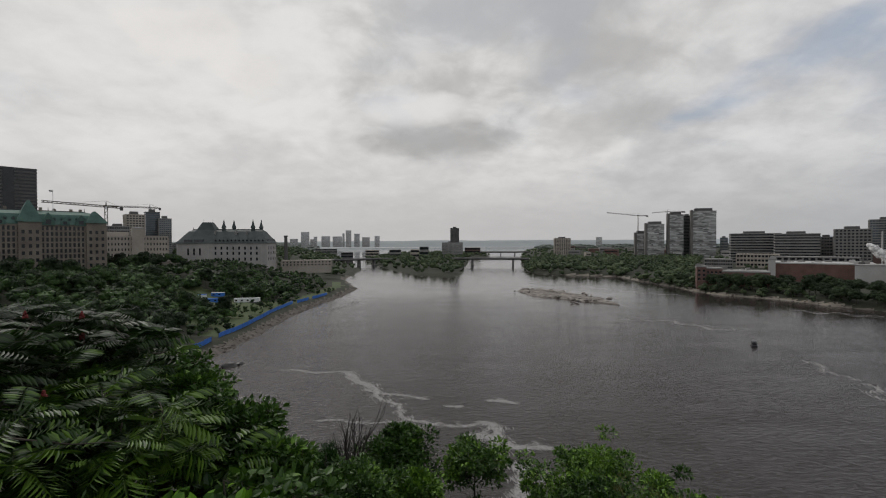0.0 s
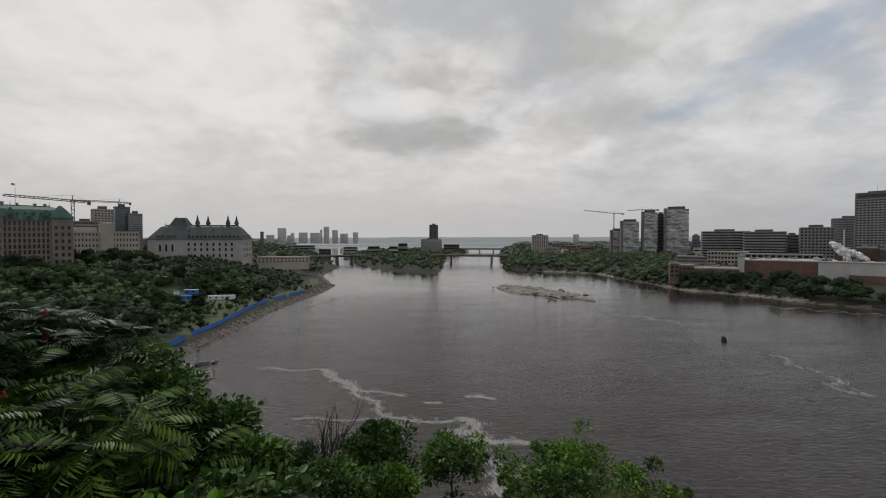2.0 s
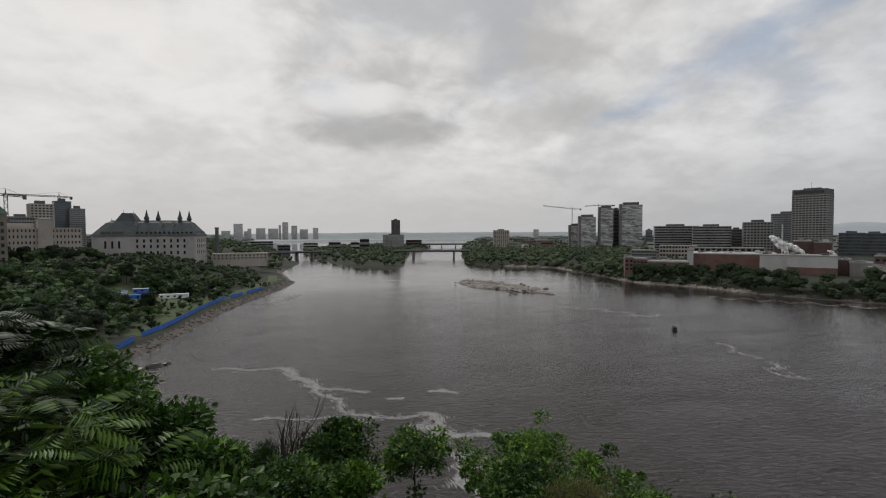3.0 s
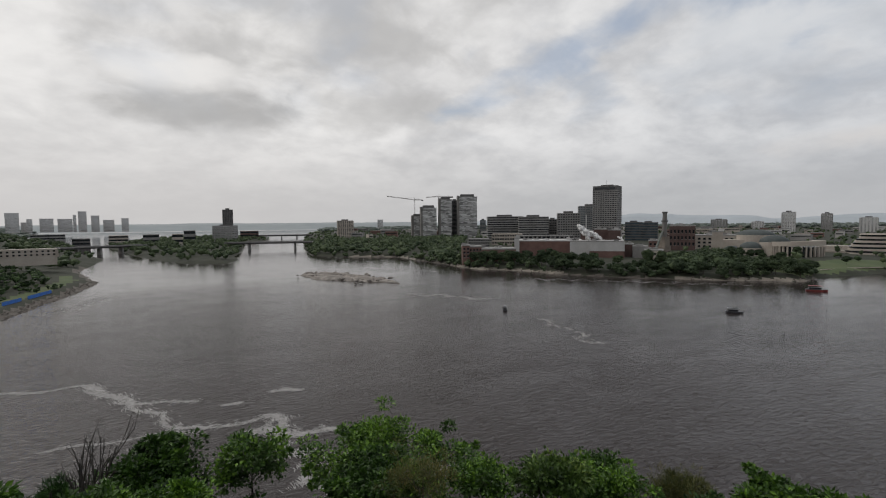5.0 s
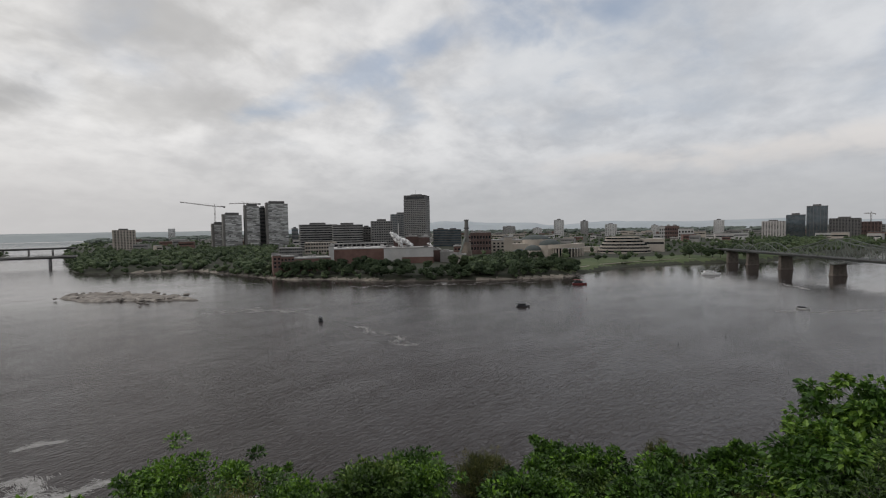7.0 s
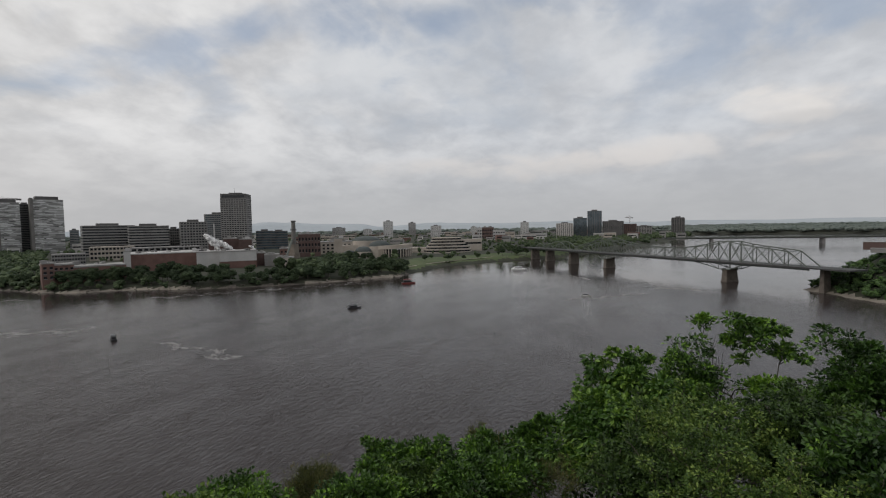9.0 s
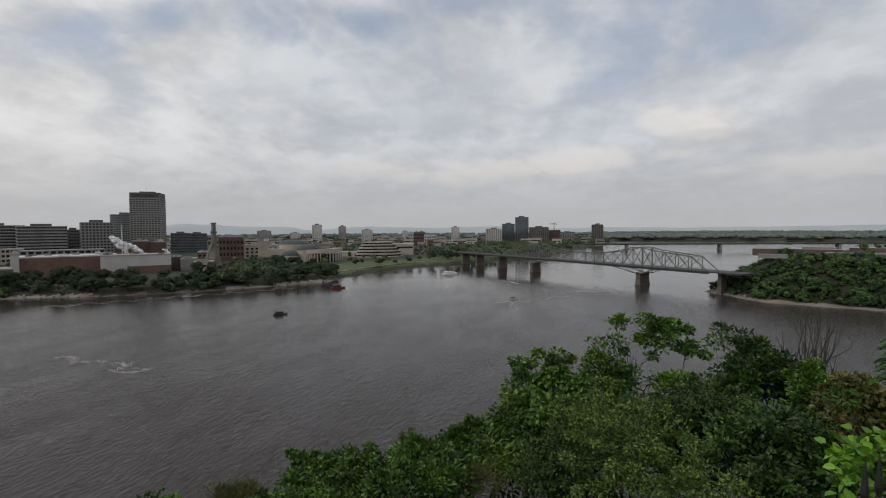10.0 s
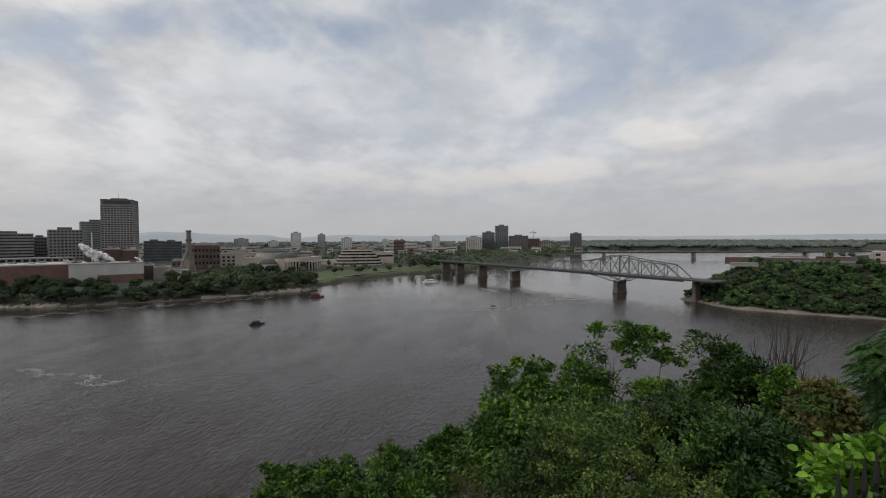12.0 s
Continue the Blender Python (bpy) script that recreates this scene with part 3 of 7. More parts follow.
def storeys(ob, w, d, h, floors, bays, wall, glass, z0=0.0, sill=0.5, pierw=0.3, deep=0.35, x0=0.0, y0=0.0, top=1.6, floor_name="spandrel", pier_name="pier", side_bays=None):
    """A block with a glass core, a proud spandrel at every floor and piers between the window bays."""
    hw, hd = w / 2, d / 2
    part("window_wall", box(x0 - hw, x0 + hw, y0 - hd, y0 + hd, z0, z0 + h - 0.3), glass, ob, "dark window glazing")
    fh = (h - top) / floors
    band = bpy.data.meshes.new(floor_name)
    bm = box(-hw - deep, hw + deep, -hd - deep, hd + deep, 0, fh * sill)
    bm.to_mesh(band)
    bm.free()
    for i in range(floors):
        piece(floor_name, band, wall, ob, m=pose(x0, y0, z0 + i * fh))
    part("parapet", box(x0 - hw - deep - 0.12, x0 + hw + deep + 0.12, y0 - hd - deep - 0.12, y0 + hd + deep + 0.12, z0 + h - top, z0 + h), wall, ob)
    if bays:
        bw = w / bays
        pm = bpy.data.meshes.new(pier_name)
        bm = box(-bw * pierw / 2, bw * pierw / 2, -deep + 0.06, deep, 0, h - top)
        bm.to_mesh(pm)
        bm.free()
        n2 = side_bays or max(2, round(d / bw))
        for i in range(bays + 1):
            piece(pier_name, pm, wall, ob, m=pose(x0 - hw + i * bw, y0 - hd - 0.04, z0))
        for i in range(n2 + 1):
            for s in (-1, 1):
                piece(pier_name, pm, wall, ob, m=pose(x0 + s * (hw + 0.04), y0 - hd + i * d / n2, z0, 0, 0, 90 * s))


def slab_block(name, label, az0, az1, el, r, base, depth, floors, bays=0, wall=None, glass=None, turn=0.0, group="", penthouse=True, **more):
    m, w, h = stand(az0, az1, el, r, base, turn)
    ob = thing(name, m, label, "building", group)
    storeys(ob, w, depth, h, floors, bays, wall or GREY_CONCRETE, glass or GLASS, **more)
    part("footing", box(-w / 2, w / 2, -depth / 2, depth / 2, -8, -0.05), wall or GREY_CONCRETE, ob)
    if penthouse:
        part("penthouse", box(-w * 0.22, w * 0.2, -depth * 0.25, depth * 0.25, h, h + min(4, h * 0.07)), DARK_CONCRETE, ob)
    return ob, w, h


# copper-roofed government block
def copper_roof_block():
    m, w, h = stand(-47.5, -36.5, 1.75, 430, 31, 8)
    ob = thing("government_building", m, "long brown sandstone building with a steep green copper roof", "building")
    d = 34
    storeys(ob, w, d, h, 8, 34, SANDSTONE, GLASS, sill=0.28, pierw=0.46, deep=0.5, top=1.2, floor_name="string_course", pier_name="wall_pier")
    part("footing", box(-w / 2, w / 2, -d / 2, d / 2, -10, -0.05), SANDSTONE, ob)
    hw, hd = w / 2 + 0.9, d / 2 + 0.9
    part("roof", loft([rect(-hw, hw, -hd, hd, h), rect(-hw + 3.5, hw - 3.5, -hd + 3.5, hd - 3.5, h + 7), rect(-hw + 9, hw - 9, -hd + 12, hd - 12, h + 9.5)]), COPPER, ob, "weathered green copper roof")
    for x, rise in ((-31, 2.0), (-0.5, 7.0), (hw - 6.5, 1.2)):
        part("pavilion", box(x - 6, x + 6, -hd - 0.8, -hd + 5, 0, h + 1.5), SANDSTONE, ob)
        part("pavilion_roof", loft([rect(x - 7, x + 7, -hd - 1.6, -hd + 11, h + 1.5), rect(x - 3.0, x + 3.0, -hd + 2.0, -hd + 7.4, h + 6.5 + rise * 0.6), rect(x - 0.7, x + 0.7, -hd + 4.2, -hd + 5.4, h + 9 + rise)]), COPPER, ob)
        for wx in (-3.6, 0, 3.6):
            for f in range(6):
                part("pavilion_window", box(x + wx - 0.8, x + wx + 0.8, -hd - 0.88, -hd - 0.6, 2.2 + f * (h - 1) / 6.6, 4.6 + f * (h - 1) / 6.6), GLASS, ob)
    dormer = bpy.data.meshes.new("dormer")
    bm = loft([[(-1.0, -1.6, 0), (1.0, -1.6, 0), (1.0, 2, 0), (-1.0, 2, 0)], [(-1.0, -1.6, 1.7), (1.0, -1.6, 1.7), (1.0, 2, 1.7), (-1.0, 2, 1.7)], [(-0.1, -1.7, 2.7), (0.1, -1.7, 2.7), (0.1, 2, 2.7), (-0.1, 2, 2.7)]])
    bm.to_mesh(dormer)
    bm.free()
    pane = bpy.data.meshes.new("dormer_window")
    bm = box(-0.65, 0.65, -1.72, -1.6, 0.2, 1.6)
    bm.to_mesh(pane)
    bm.free()
    n = 19
    for i in range(n):
        x = -hw + 5 + i * (2 * hw - 10) / (n - 1)
        dm = piece("dormer", dormer, COPPER, ob, m=pose(x, -hd + 3.0, h + 2.6))
        piece("dormer_window", pane, GLASS, dm)
    # steep cross gables in the eaves, chimneys and a dark crest along the ridge
    for gx, gw, gh in ((-24, 3.4, 7.5), (-15, 2.6, 5.5), (9, 3.6, 8.0), (18, 2.6, 5.5), (27, 3.4, 7.0)):
        gable = loft([[(gx - gw, -hd - 0.3, h - 0.5), (gx + gw, -hd - 0.3, h - 0.5), (gx + gw, -hd + 8, h - 0.5), (gx - gw, -hd + 8, h - 0.5)], [(gx - gw, -hd - 0.3, h + gh * 0.3), (gx + gw, -hd - 0.3, h + gh * 0.3), (gx + gw, -hd + 8, h + gh * 0.3), (gx - gw, -hd + 8, h + gh * 0.3)], [(gx - 0.15, -hd - 0.3, h + gh), (gx + 0.15, -hd - 0.3, h + gh), (gx + 0.15, -hd + 9, h + gh), (gx - 0.15, -hd + 9, h + gh)]])
        g = part("gable", gable, COPPER, ob, "steep copper gable")
        part("gable_window", box(gx - gw * 0.4, gx + gw * 0.4, -hd - 0.42, -hd - 0.2, h + 0.2, h + gh * 0.42), GLASS, g)
    for cx, cy in ((-28, 3), (-20, -5), (-10, 4), (7, -5), (16, 4), (24, -4), (31, 3)):
        part("chimney", box(cx - 0.8, cx + 0.8, cy - 1.2, cy + 1.2, h + 5, h + 11.6 + (cx * 7 % 3) * 0.5, 0.1), SANDSTONE, ob)
    part("ridge_crest", box(-hw + 9, hw - 9, -0.25, 0.25, h + 9.4, h + 10.4), COPPER_DARK, ob)
    for fx in (-hw + 9.5, -12, 12, hw - 9.5):
        part("finial", add_tube(bmesh.new(), (fx, 0, h + 9.4), (fx, 0, h + 13), 0.35, 0.05, 6), COPPER_DARK, ob)
    part("flagpole", add_tube(bmesh.new(), (14, -4, h + 9), (14, -4, h + 25), 0.22, 0.12), WHITE_PAINT, ob)
    part("flag", box(12.0, 13.85, -4.05, -3.95, h + 23.4, h + 24.7), WHITE_WALL, ob)


copper_roof_block()

# dark office tower behind it
ob, w, h = slab_block("office_tower", "dark brown office tower with closely set window bands", -49.5, -41.4, 6.75, 700, 30, 40, 27, 0, DARK_CONCRETE, GLASS, 4, sill=0.55)
part("core_tower", box(-w / 2 + 4, w * 0.12, -8, 12, h, h + 5), DARK_CONCRETE, ob)
part("corner_shaft", box(w * 0.22, w * 0.31, -21, -19, 0, h), GLASS, ob)

# pale stone ministry, low wings and towers
ob, w, h = slab_block("ministry_building", "pale stone ministry with a square tower and flat roofs", -36.3, -30.9, 0.75, 540, 30, 30, 5, 20, BEIGE, GLASS, 4, penthouse=False, pierw=0.62, sill=0.55)
part("square_tower", box(-w * 0.08, w * 0.12, -17, -6, 0, h + 7), BEIGE, ob)
part("tower_roof", loft([rect(-w * 0.08 - 0.4, w * 0.12 + 0.4, -17.4, -5.6, h + 7), rect(-w * 0.02, w * 0.06, -13, -10, h + 8.6)]), SLATE, ob)
part("rear_wing", box(-w * 0.5, -w * 0.1, 4, 15, h, h + 4), BEIGE, ob)
part("entrance_wall", box(w * 0.14, w * 0.52, -30, -18, -3, 3.5), BEIGE, ob)
slab_block("apartment_tower", "pale concrete apartment tower with balconies", -34.5, -32.9, 2.95, 760, 32, 20, 17, 6, BEIGE, GLASS, 10, pierw=0.4)
slab_block("apartment_tower", "dark grey glass apartment tower", -32.75, -31.5, 3.25, 820, 32, 20, 22, 0, DARK_CONCRETE, GLASS_BLUE, 6)
slab_block("apartment_tower", "grey glass apartment tower with balconies", -31.55, -30.45, 2.6, 800, 32, 18, 19, 6, GREY_CONCRETE, GLASS_BLUE, 6, pierw=0.2)
slab_block("office_block", "grey office block behind the trees", -36.0, -34.2, 1.75, 700, 32, 22, 9, 10, GREY_CONCRETE, GLASS, 6)
slab_block("office_block", "grey low office block", -30.4, -29.4, -0.05, 900, 32, 22, 6, 8, GREY_CONCRETE, GLASS, 6)


# courthouse
def courthouse():
    x, y = spot(-24.85, 610)
    h, hw, hd = EYE - 22 - 0.5, 50, 20
    ob = thing("courthouse", pose(x, y, 22, 0, 0, 24.85 - 20), "pale granite courthouse with a steep dark copper roof and small spires", "building")
    part("wall", box(-hw, hw, -hd, hd, -8, h), PALE_STONE, ob)
    part("wall_band", box(-hw - 0.3, hw + 0.3, -hd - 0.3, hd + 0.3, h - 0.9, h), PALE_STONE, ob)
    part("plinth", box(-hw - 0.4, hw + 0.4, -hd - 0.4, hd + 0.4, -8, 2.2), PALE_STONE, ob)
    part("string_course", box(-hw - 0.15, hw + 0.15, -hd - 0.15, hd + 0.15, h - 8.6, h - 8.1), PALE_STONE, ob)
    for px in (-hw + 0.6, -16, 44, hw - 0.6):
        part("pilaster", box(px - 0.7, px + 0.7, -hd - 0.5, -hd + 0.2, 2.2, h - 0.9), PALE_STONE, ob)
    part("roof", loft([rect(-hw - 1.4, hw + 1.4, -hd - 1.4, hd + 1.4, h), rect(-hw - 0.4, hw + 0.4, -hd - 0.4, hd + 0.4, h + 1.4), rect(-hw + 8, hw - 8, -hd + 12, hd - 12, h + 14), rect(-hw + 10, hw - 10, -1.5, 1.5, h + 16)]), COPPER_DARK, ob, "dull dark copper roof")
    part("pyramid_roof", loft([rect(-40, -6, -hd - 0.6, hd, h + 1.2), rect(-33, -13, -8, 8, h + 16), rect(-28, -18, -4, 4, h + 25)]), COPPER_DARK, ob, "steep truncated copper pyramid")
    part("roof_crest", box(-hw + 10, hw - 10, -0.3, 0.3, h + 15.8, h + 17.0), COPPER_DARK, ob)
    for x0 in (-hw + 10, hw - 10, -28, -18):
        part("finial", add_tube(bmesh.new(), (x0, 0, h + 15.5), (x0, 0, h + (28.5 if x0 in (-28, -18) else 19.5)), 0.4, 0.06, 6), COPPER_DARK, ob)
    win = bpy.data.meshes.new("window")
    bm = box(-1.0, 1.0, -0.22, 0.3, 0, 3.4)
    bm.to_mesh(win)
    bm.free()
    surround = bpy.data.meshes.new("window_surround")
    bm = add_box(box(-1.3, -1.0, -0.34, 0.2, -0.3, 3.7), 1.0, 1.3, -0.34, 0.2, -0.3, 3.7)
    add_box(add_box(bm, -1.35, 1.35, -0.42, 0.2, -0.55, -0.28), -1.3, 1.3, -0.34, 0.2, 3.4, 3.75)
    bm.to_mesh(surround)
    bm.free()
    def window(x, y, z, rz=0, tall=1.0):
        m = pose(x, y, z, 0, 0, rz) @ Matrix.Diagonal((1, 1, tall, 1))
        s = piece("window", win, GLASS, ob, m=m)
        piece("window_surround", surround, PALE_STONE, s)
    for i in range(8):
        for z in (h - 7.2, h - 13.2, h - 20):
            window(-7.3 + i * 6.6, -hd, z)
    for x in (-37.5, -31, -24.5):
        window(x, -hd, h - 13.5, tall=2.3)
    for i in range(5):
        for z in (h - 7.2, h - 13.2, h - 20):
            window(hw, -hd + 6 + i * 7, z, 90)
    dormer = bpy.data.meshes.new("dormer")
    bm = loft([[(-1.2, -1.6, 0), (1.2, -1.6, 0), (1.2, 2.6, 0), (-1.2, 2.6, 0)], [(-1.2, -1.6, 1.6), (1.2, -1.6, 1.6), (1.2, 2.6, 1.6), (-1.2, 2.6, 1.6)], [(-0.1, -1.6, 2.7), (0.1, -1.6, 2.7), (0.1, 2.6, 2.7), (-0.1, 2.6, 2.7)]])
    bm.to_mesh(dormer)
    bm.free()
    pane = bpy.data.meshes.new("dormer_window")
    bm = box(-0.8, 0.8, -1.72, -1.5, 0.2, 1.6)
    bm.to_mesh(pane)
    bm.free()
    for i in range(13):
        d = piece("dormer", dormer, COPPER_DARK, ob, m=pose(-7.3 + i * 4.4, -hd + 1.9, h + 2.2))
        piece("dormer_window", pane, GLASS, d)
    for i in range(6):
        d = piece("dormer", dormer, COPPER_DARK, ob, m=pose(hw - 1.9, -hd + 5 + i * 6, h + 2.2, 0, 0, 90))
        piece("dormer_window", pane, GLASS, d)
    for x0, x1 in ((-42, -33.5), (-31.5, -21)):
        part("roof_light", loft([rect(x0, x1, -hd - 0.2, -hd + 6, h + 1.6), rect(x0, x1, -hd + 0.6, -hd + 6, h + 4.6)]), GLASS, ob, "long dark roof light")
    for x, y in ((-3.3, -5), (4.8, 5), (30.2, -5), (36.7, 5)):
        part("spire", loft([rect(x - 1.7, x + 1.7, y - 1.7, y + 1.7, h + 11), rect(x - 1.6, x + 1.6, y - 1.6, y + 1.6, h + 18), rect(x - 2.2, x + 2.2, y - 2.2, y + 2.2, h + 18.4), rect(x - 1.1, x + 1.1, y - 1.1, y + 1.1, h + 22.5), rect(x - 0.12, x + 0.12, y - 0.12, y + 0.12, h + 28.5)]), COPPER_DARK, ob)
    for x in (-12, 12, 24):
        part("chimney", box(x, x + 2.0, -hd + 8, -hd + 10.5, h + 5, h + 15), GREY_CONCRETE, ob)


courthouse()
x, y = spot(-18.75, 640)
ob = thing("stone_chimney", pose(x, y, 20), "tall dark brick chimney beside the courthouse", "chimney")
part("shaft", add_tube(bmesh.new(), (0, 0, -4), (0, 0, 38.6), 2.6, 2.0, 14), DARK_CONCRETE, ob)
part("cap", add_tube(bmesh.new(), (0, 0, 37.6), (0, 0, 39.4), 2.4, 2.4, 14), DARK_CONCRETE, ob)
ob, w, h = slab_block("terrace_building", "long low stone terrace building above the wooded bank", -19.2, -13.6, -2.05, 610, 20, 14, 2, 14, BEIGE, GLASS, 0, penthouse=False, pierw=0.6)


def crane(az, r, base, el, jib_az, tail_az, jib_el, turn=0.0):
    """Tower crane: lattice mast, jib, counter jib, cab and apex."""
    x, y = spot(az, r)
    top = EYE + r * math.tan(radians(el)) - base
    ob = thing("tower_crane", pose(x, y, base, 0, 0, -az + turn), "tower crane with a long horizontal jib over a building site", "crane", "tower cranes")
    def lattice(name, a, b, wide, step):
        bm = bmesh.new()
        a, b = Vector(a), Vector(b)
        n = max(2, int((b - a).length / step))
        side = Vector((0, 1, 0))
        other = (b - a).normalized().cross(side).normalized()
        for s, o in ((-1, -1), (-1, 1), (1, -1), (1, 1)):
            q = side * s * wide + other * o * wide
            add_tube(bm, a + q, b + q, 0.34, 0.34, 4)
        for i in range(n):
            p0, p1 = a.lerp(b, i / n), a.lerp(b, (i + 1) / n)
            sg = 1 if i % 2 else -1
            for s in (-1, 1):
                add_tube(bm, p0 + side * s * wide + other * wide * sg, p1 + side * s * wide - other * wide * sg, 0.24, 0.24, 4)
        return part(name, bm, CRANE, ob)
    jl, tl = r * math.tan(radians(jib_az - az)), r * math.tan(radians(tail_az - az))
    jz = EYE + r * math.tan(radians(jib_el)) - base
    lattice("mast", (0, 0, -4), (0, 0, top - 6), 1.3, 3.5)
    lattice("jib", (0, 0, top - 6), (jl, 0, jz), 0.9, 3.5)
    lattice("counter_jib", (0, 0, top - 6), (tl, 0, top - 7), 0.9, 3.5)
    part("counterweight", box(min(tl, tl * 0.8), max(tl, tl * 0.8), -1.2, 1.2, top - 10, top - 6.6), DARK_CONCRETE, ob)
    part("apex", add_tube(bmesh.new(), (0, 0, top - 6), (0, 0, top), 0.8, 0.2, 4), CRANE, ob)
    part("cab", box(-0.9, 0.9, -2.4, -0.8, top - 9, top - 6.4), WHITE_PAINT, ob)
    part("tie_rod", add_tube(bmesh.new(), (0, 0, top), (jl * 0.6, 0, (top - 6) + (jz - top + 6) * 0.6 + 0.6), 0.1, 0.1, 4), CRANE, ob)
    part("tie_rod", add_tube(bmesh.new(), (0, 0, top), (tl * 0.9, 0, top - 6.6), 0.1, 0.1, 4), CRANE, ob)


crane(-36.0, 620, 32, 4.25, -40.9, -34.6, 3.98)
crane(-32.3, 900, 32, 4.1, -36.2, -31.3, 3.75)
crane(22.85, 1420, 12, 3.15, 19.5, 23.9, 3.35)
crane(25.85, 1480, 12, 3.5, 24.3, 27.6, 3.2)

# hazy downtown far off; the haze is put in as pale walls and glass
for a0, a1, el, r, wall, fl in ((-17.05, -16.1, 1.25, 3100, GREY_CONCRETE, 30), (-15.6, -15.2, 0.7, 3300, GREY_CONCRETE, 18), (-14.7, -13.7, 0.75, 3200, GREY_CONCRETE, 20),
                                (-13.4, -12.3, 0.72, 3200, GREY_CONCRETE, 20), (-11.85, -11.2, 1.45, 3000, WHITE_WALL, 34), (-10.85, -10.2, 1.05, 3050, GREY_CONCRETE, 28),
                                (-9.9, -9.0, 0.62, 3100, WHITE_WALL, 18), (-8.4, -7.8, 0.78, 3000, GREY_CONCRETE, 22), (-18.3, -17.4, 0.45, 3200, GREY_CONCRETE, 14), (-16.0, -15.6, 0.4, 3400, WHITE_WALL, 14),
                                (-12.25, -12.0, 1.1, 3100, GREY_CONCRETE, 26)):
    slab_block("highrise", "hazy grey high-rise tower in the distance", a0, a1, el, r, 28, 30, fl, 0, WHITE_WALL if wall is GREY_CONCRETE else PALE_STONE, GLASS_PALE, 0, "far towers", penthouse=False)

# island: tower block on a wide base, low sheds
slab_block("tower_block", "slender dark grey tower block", 0.95, 1.95, 1.72, 1500, 6, 26, 24, 6, DARK_CONCRETE, GLASS, 0, pierw=0.45)
slab_block("office_block", "grey ribbed office block beneath the tower", -0.1, 2.4, -0.05, 1380, 6, 30, 9, 16, GREY_CONCRETE, GLASS_PALE, 0, pierw=0.4)
for a0, a1, el, r, wall in ((-9.5, -7.9, -0.95, 1500, BEIGE), (-6.6, -5.2, -0.9, 1300, GREY_CONCRETE), (-4.0, -3.0, -0.9, 1250, BEIGE), (-2.9, -1.8, -0.55, 1400, GREY_CONCRETE),
                            (2.7, 4.6, -0.7, 1700, DARK_BRICK), (-12.4, -11.0, -1.2, 1300, DARK_CONCRETE), (-15.4, -12.9, -0.75, 1900, GREY_CONCRETE)):
    slab_block("shed", "low pale industrial shed among trees", a0, a1, el, r, 6, 30, 2, 0, wall, GLASS, 0, "island sheds", penthouse=False)

# apartment block and stepped office towers across the river
slab_block("apartment_block", "brown and white apartment block above the trees", 13.5, 15.3, 0.42, 1500, 9, 30, 12, 7, BEIGE, GLASS, 6, pierw=0.45)
# this far block takes its haze from pale wall and glass colours
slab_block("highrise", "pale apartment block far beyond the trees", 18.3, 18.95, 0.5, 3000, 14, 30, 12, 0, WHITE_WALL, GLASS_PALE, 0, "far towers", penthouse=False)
for a0, a1, el, r, wall, glass, lab in ((22.65, 23.7, 0.88, 1330, GREY_CONCRETE, GLASS_PALE, "low grey stepped office tower with pale glass bands"), (23.75, 25.45, 1.9, 1290, GREY_CONCRETE, GLASS_PALE, "grey stepped office tower with pale glass bands"),
                                         (26.0, 27.35, 2.9, 1300, GREY_CONCRETE, GLASS_PALE, "grey stepped office tower with dark shafts"), (28.3, 30.45, 3.2, 1290, GREY_CONCRETE, GLASS_PALE, "tallest stepped office tower with bright glass bands")):
    ob, w, h = slab_block("stepped_tower", lab, a0, a1, el, r, 10, 34, max(9, int((EYE + r * math.tan(radians(el))) / 3.9)), 0, wall, GLASS_BLINDS, 7, "stepped towers", sill=0.36, deep=0.25)
    part("shaft", box(-w / 2 - 5.5, -w / 2 - 0.45, -19, 6, 0, h + 2.5), SHAFT, ob, "blank brown-grey stair shaft")
    part("roof_plant", box(-w * 0.42, w * 0.34, -14, 12, h, h + 6.5), DARK_CONCRETE, ob)
slab_block("stepped_tower", "dark stepped tower with plain walls", 27.3, 28.2, 2.75, 1330, 10, 34, 28, 0, DARK_CONCRETE, GLASS, 7, "stepped towers")
slab_block("office_block", "small grey office block behind trees", 30.9, 31.6, 0.35, 1400, 10, 30, 12, 0, GREY_CONCRETE, GLASS_BLUE, 0)
slab_block("office_complex", "long dark grey office slab with window bands", 31.8, 36.0, 0.75, 1020, 9, 40, 11, 0, GREY_CONCRETE, GLASS, 6, sill=0.5)
slab_block("office_complex", "long grey office slab with deep window bands", 35.6, 39.05, 0.68, 960, 9, 44, 11, 0, GREY_CONCRETE, GLASS, 4, sill=0.55)
slab_block("office_complex", "recessed grey office wing", 39.0, 40.2, 0.35, 1000, 9, 30, 9, 6, SHAFT, GLASS, 4)
slab_block("office_complex", "grey gridded office block", 40.2, 42.7, 1.05, 940, 9, 36, 12, 9, GREY_CONCRETE, GLASS, 4, pierw=0.35)
slab_block("office_complex", "blue glass office block behind", 42.6, 45.2, 1.85, 1050, 9, 36, 18, 14, GREY_CONCRETE, GLASS_BLUE, 4, pierw=0.15)
ob, w, h = slab_block("office_tower", "tall grey-brown office tower with a dark crown", 44.5, 47.15, 3.55, 900, 9, 36, 27, 10, GREY_CONCRETE, GLASS, -14, pierw=0.22, sill=0.5, penthouse=False)
part("crown", box(-w / 2 - 0.2, w / 2 + 0.2, -18.2, 18.2, h, h + 8.5), DARK_CONCRETE, ob, "dark windowless crown")
part("crown_louvre", box(-w / 2 + 3, w / 2 - 3, -18.5, -18.1, h + 2, h + 6), GLASS, ob)
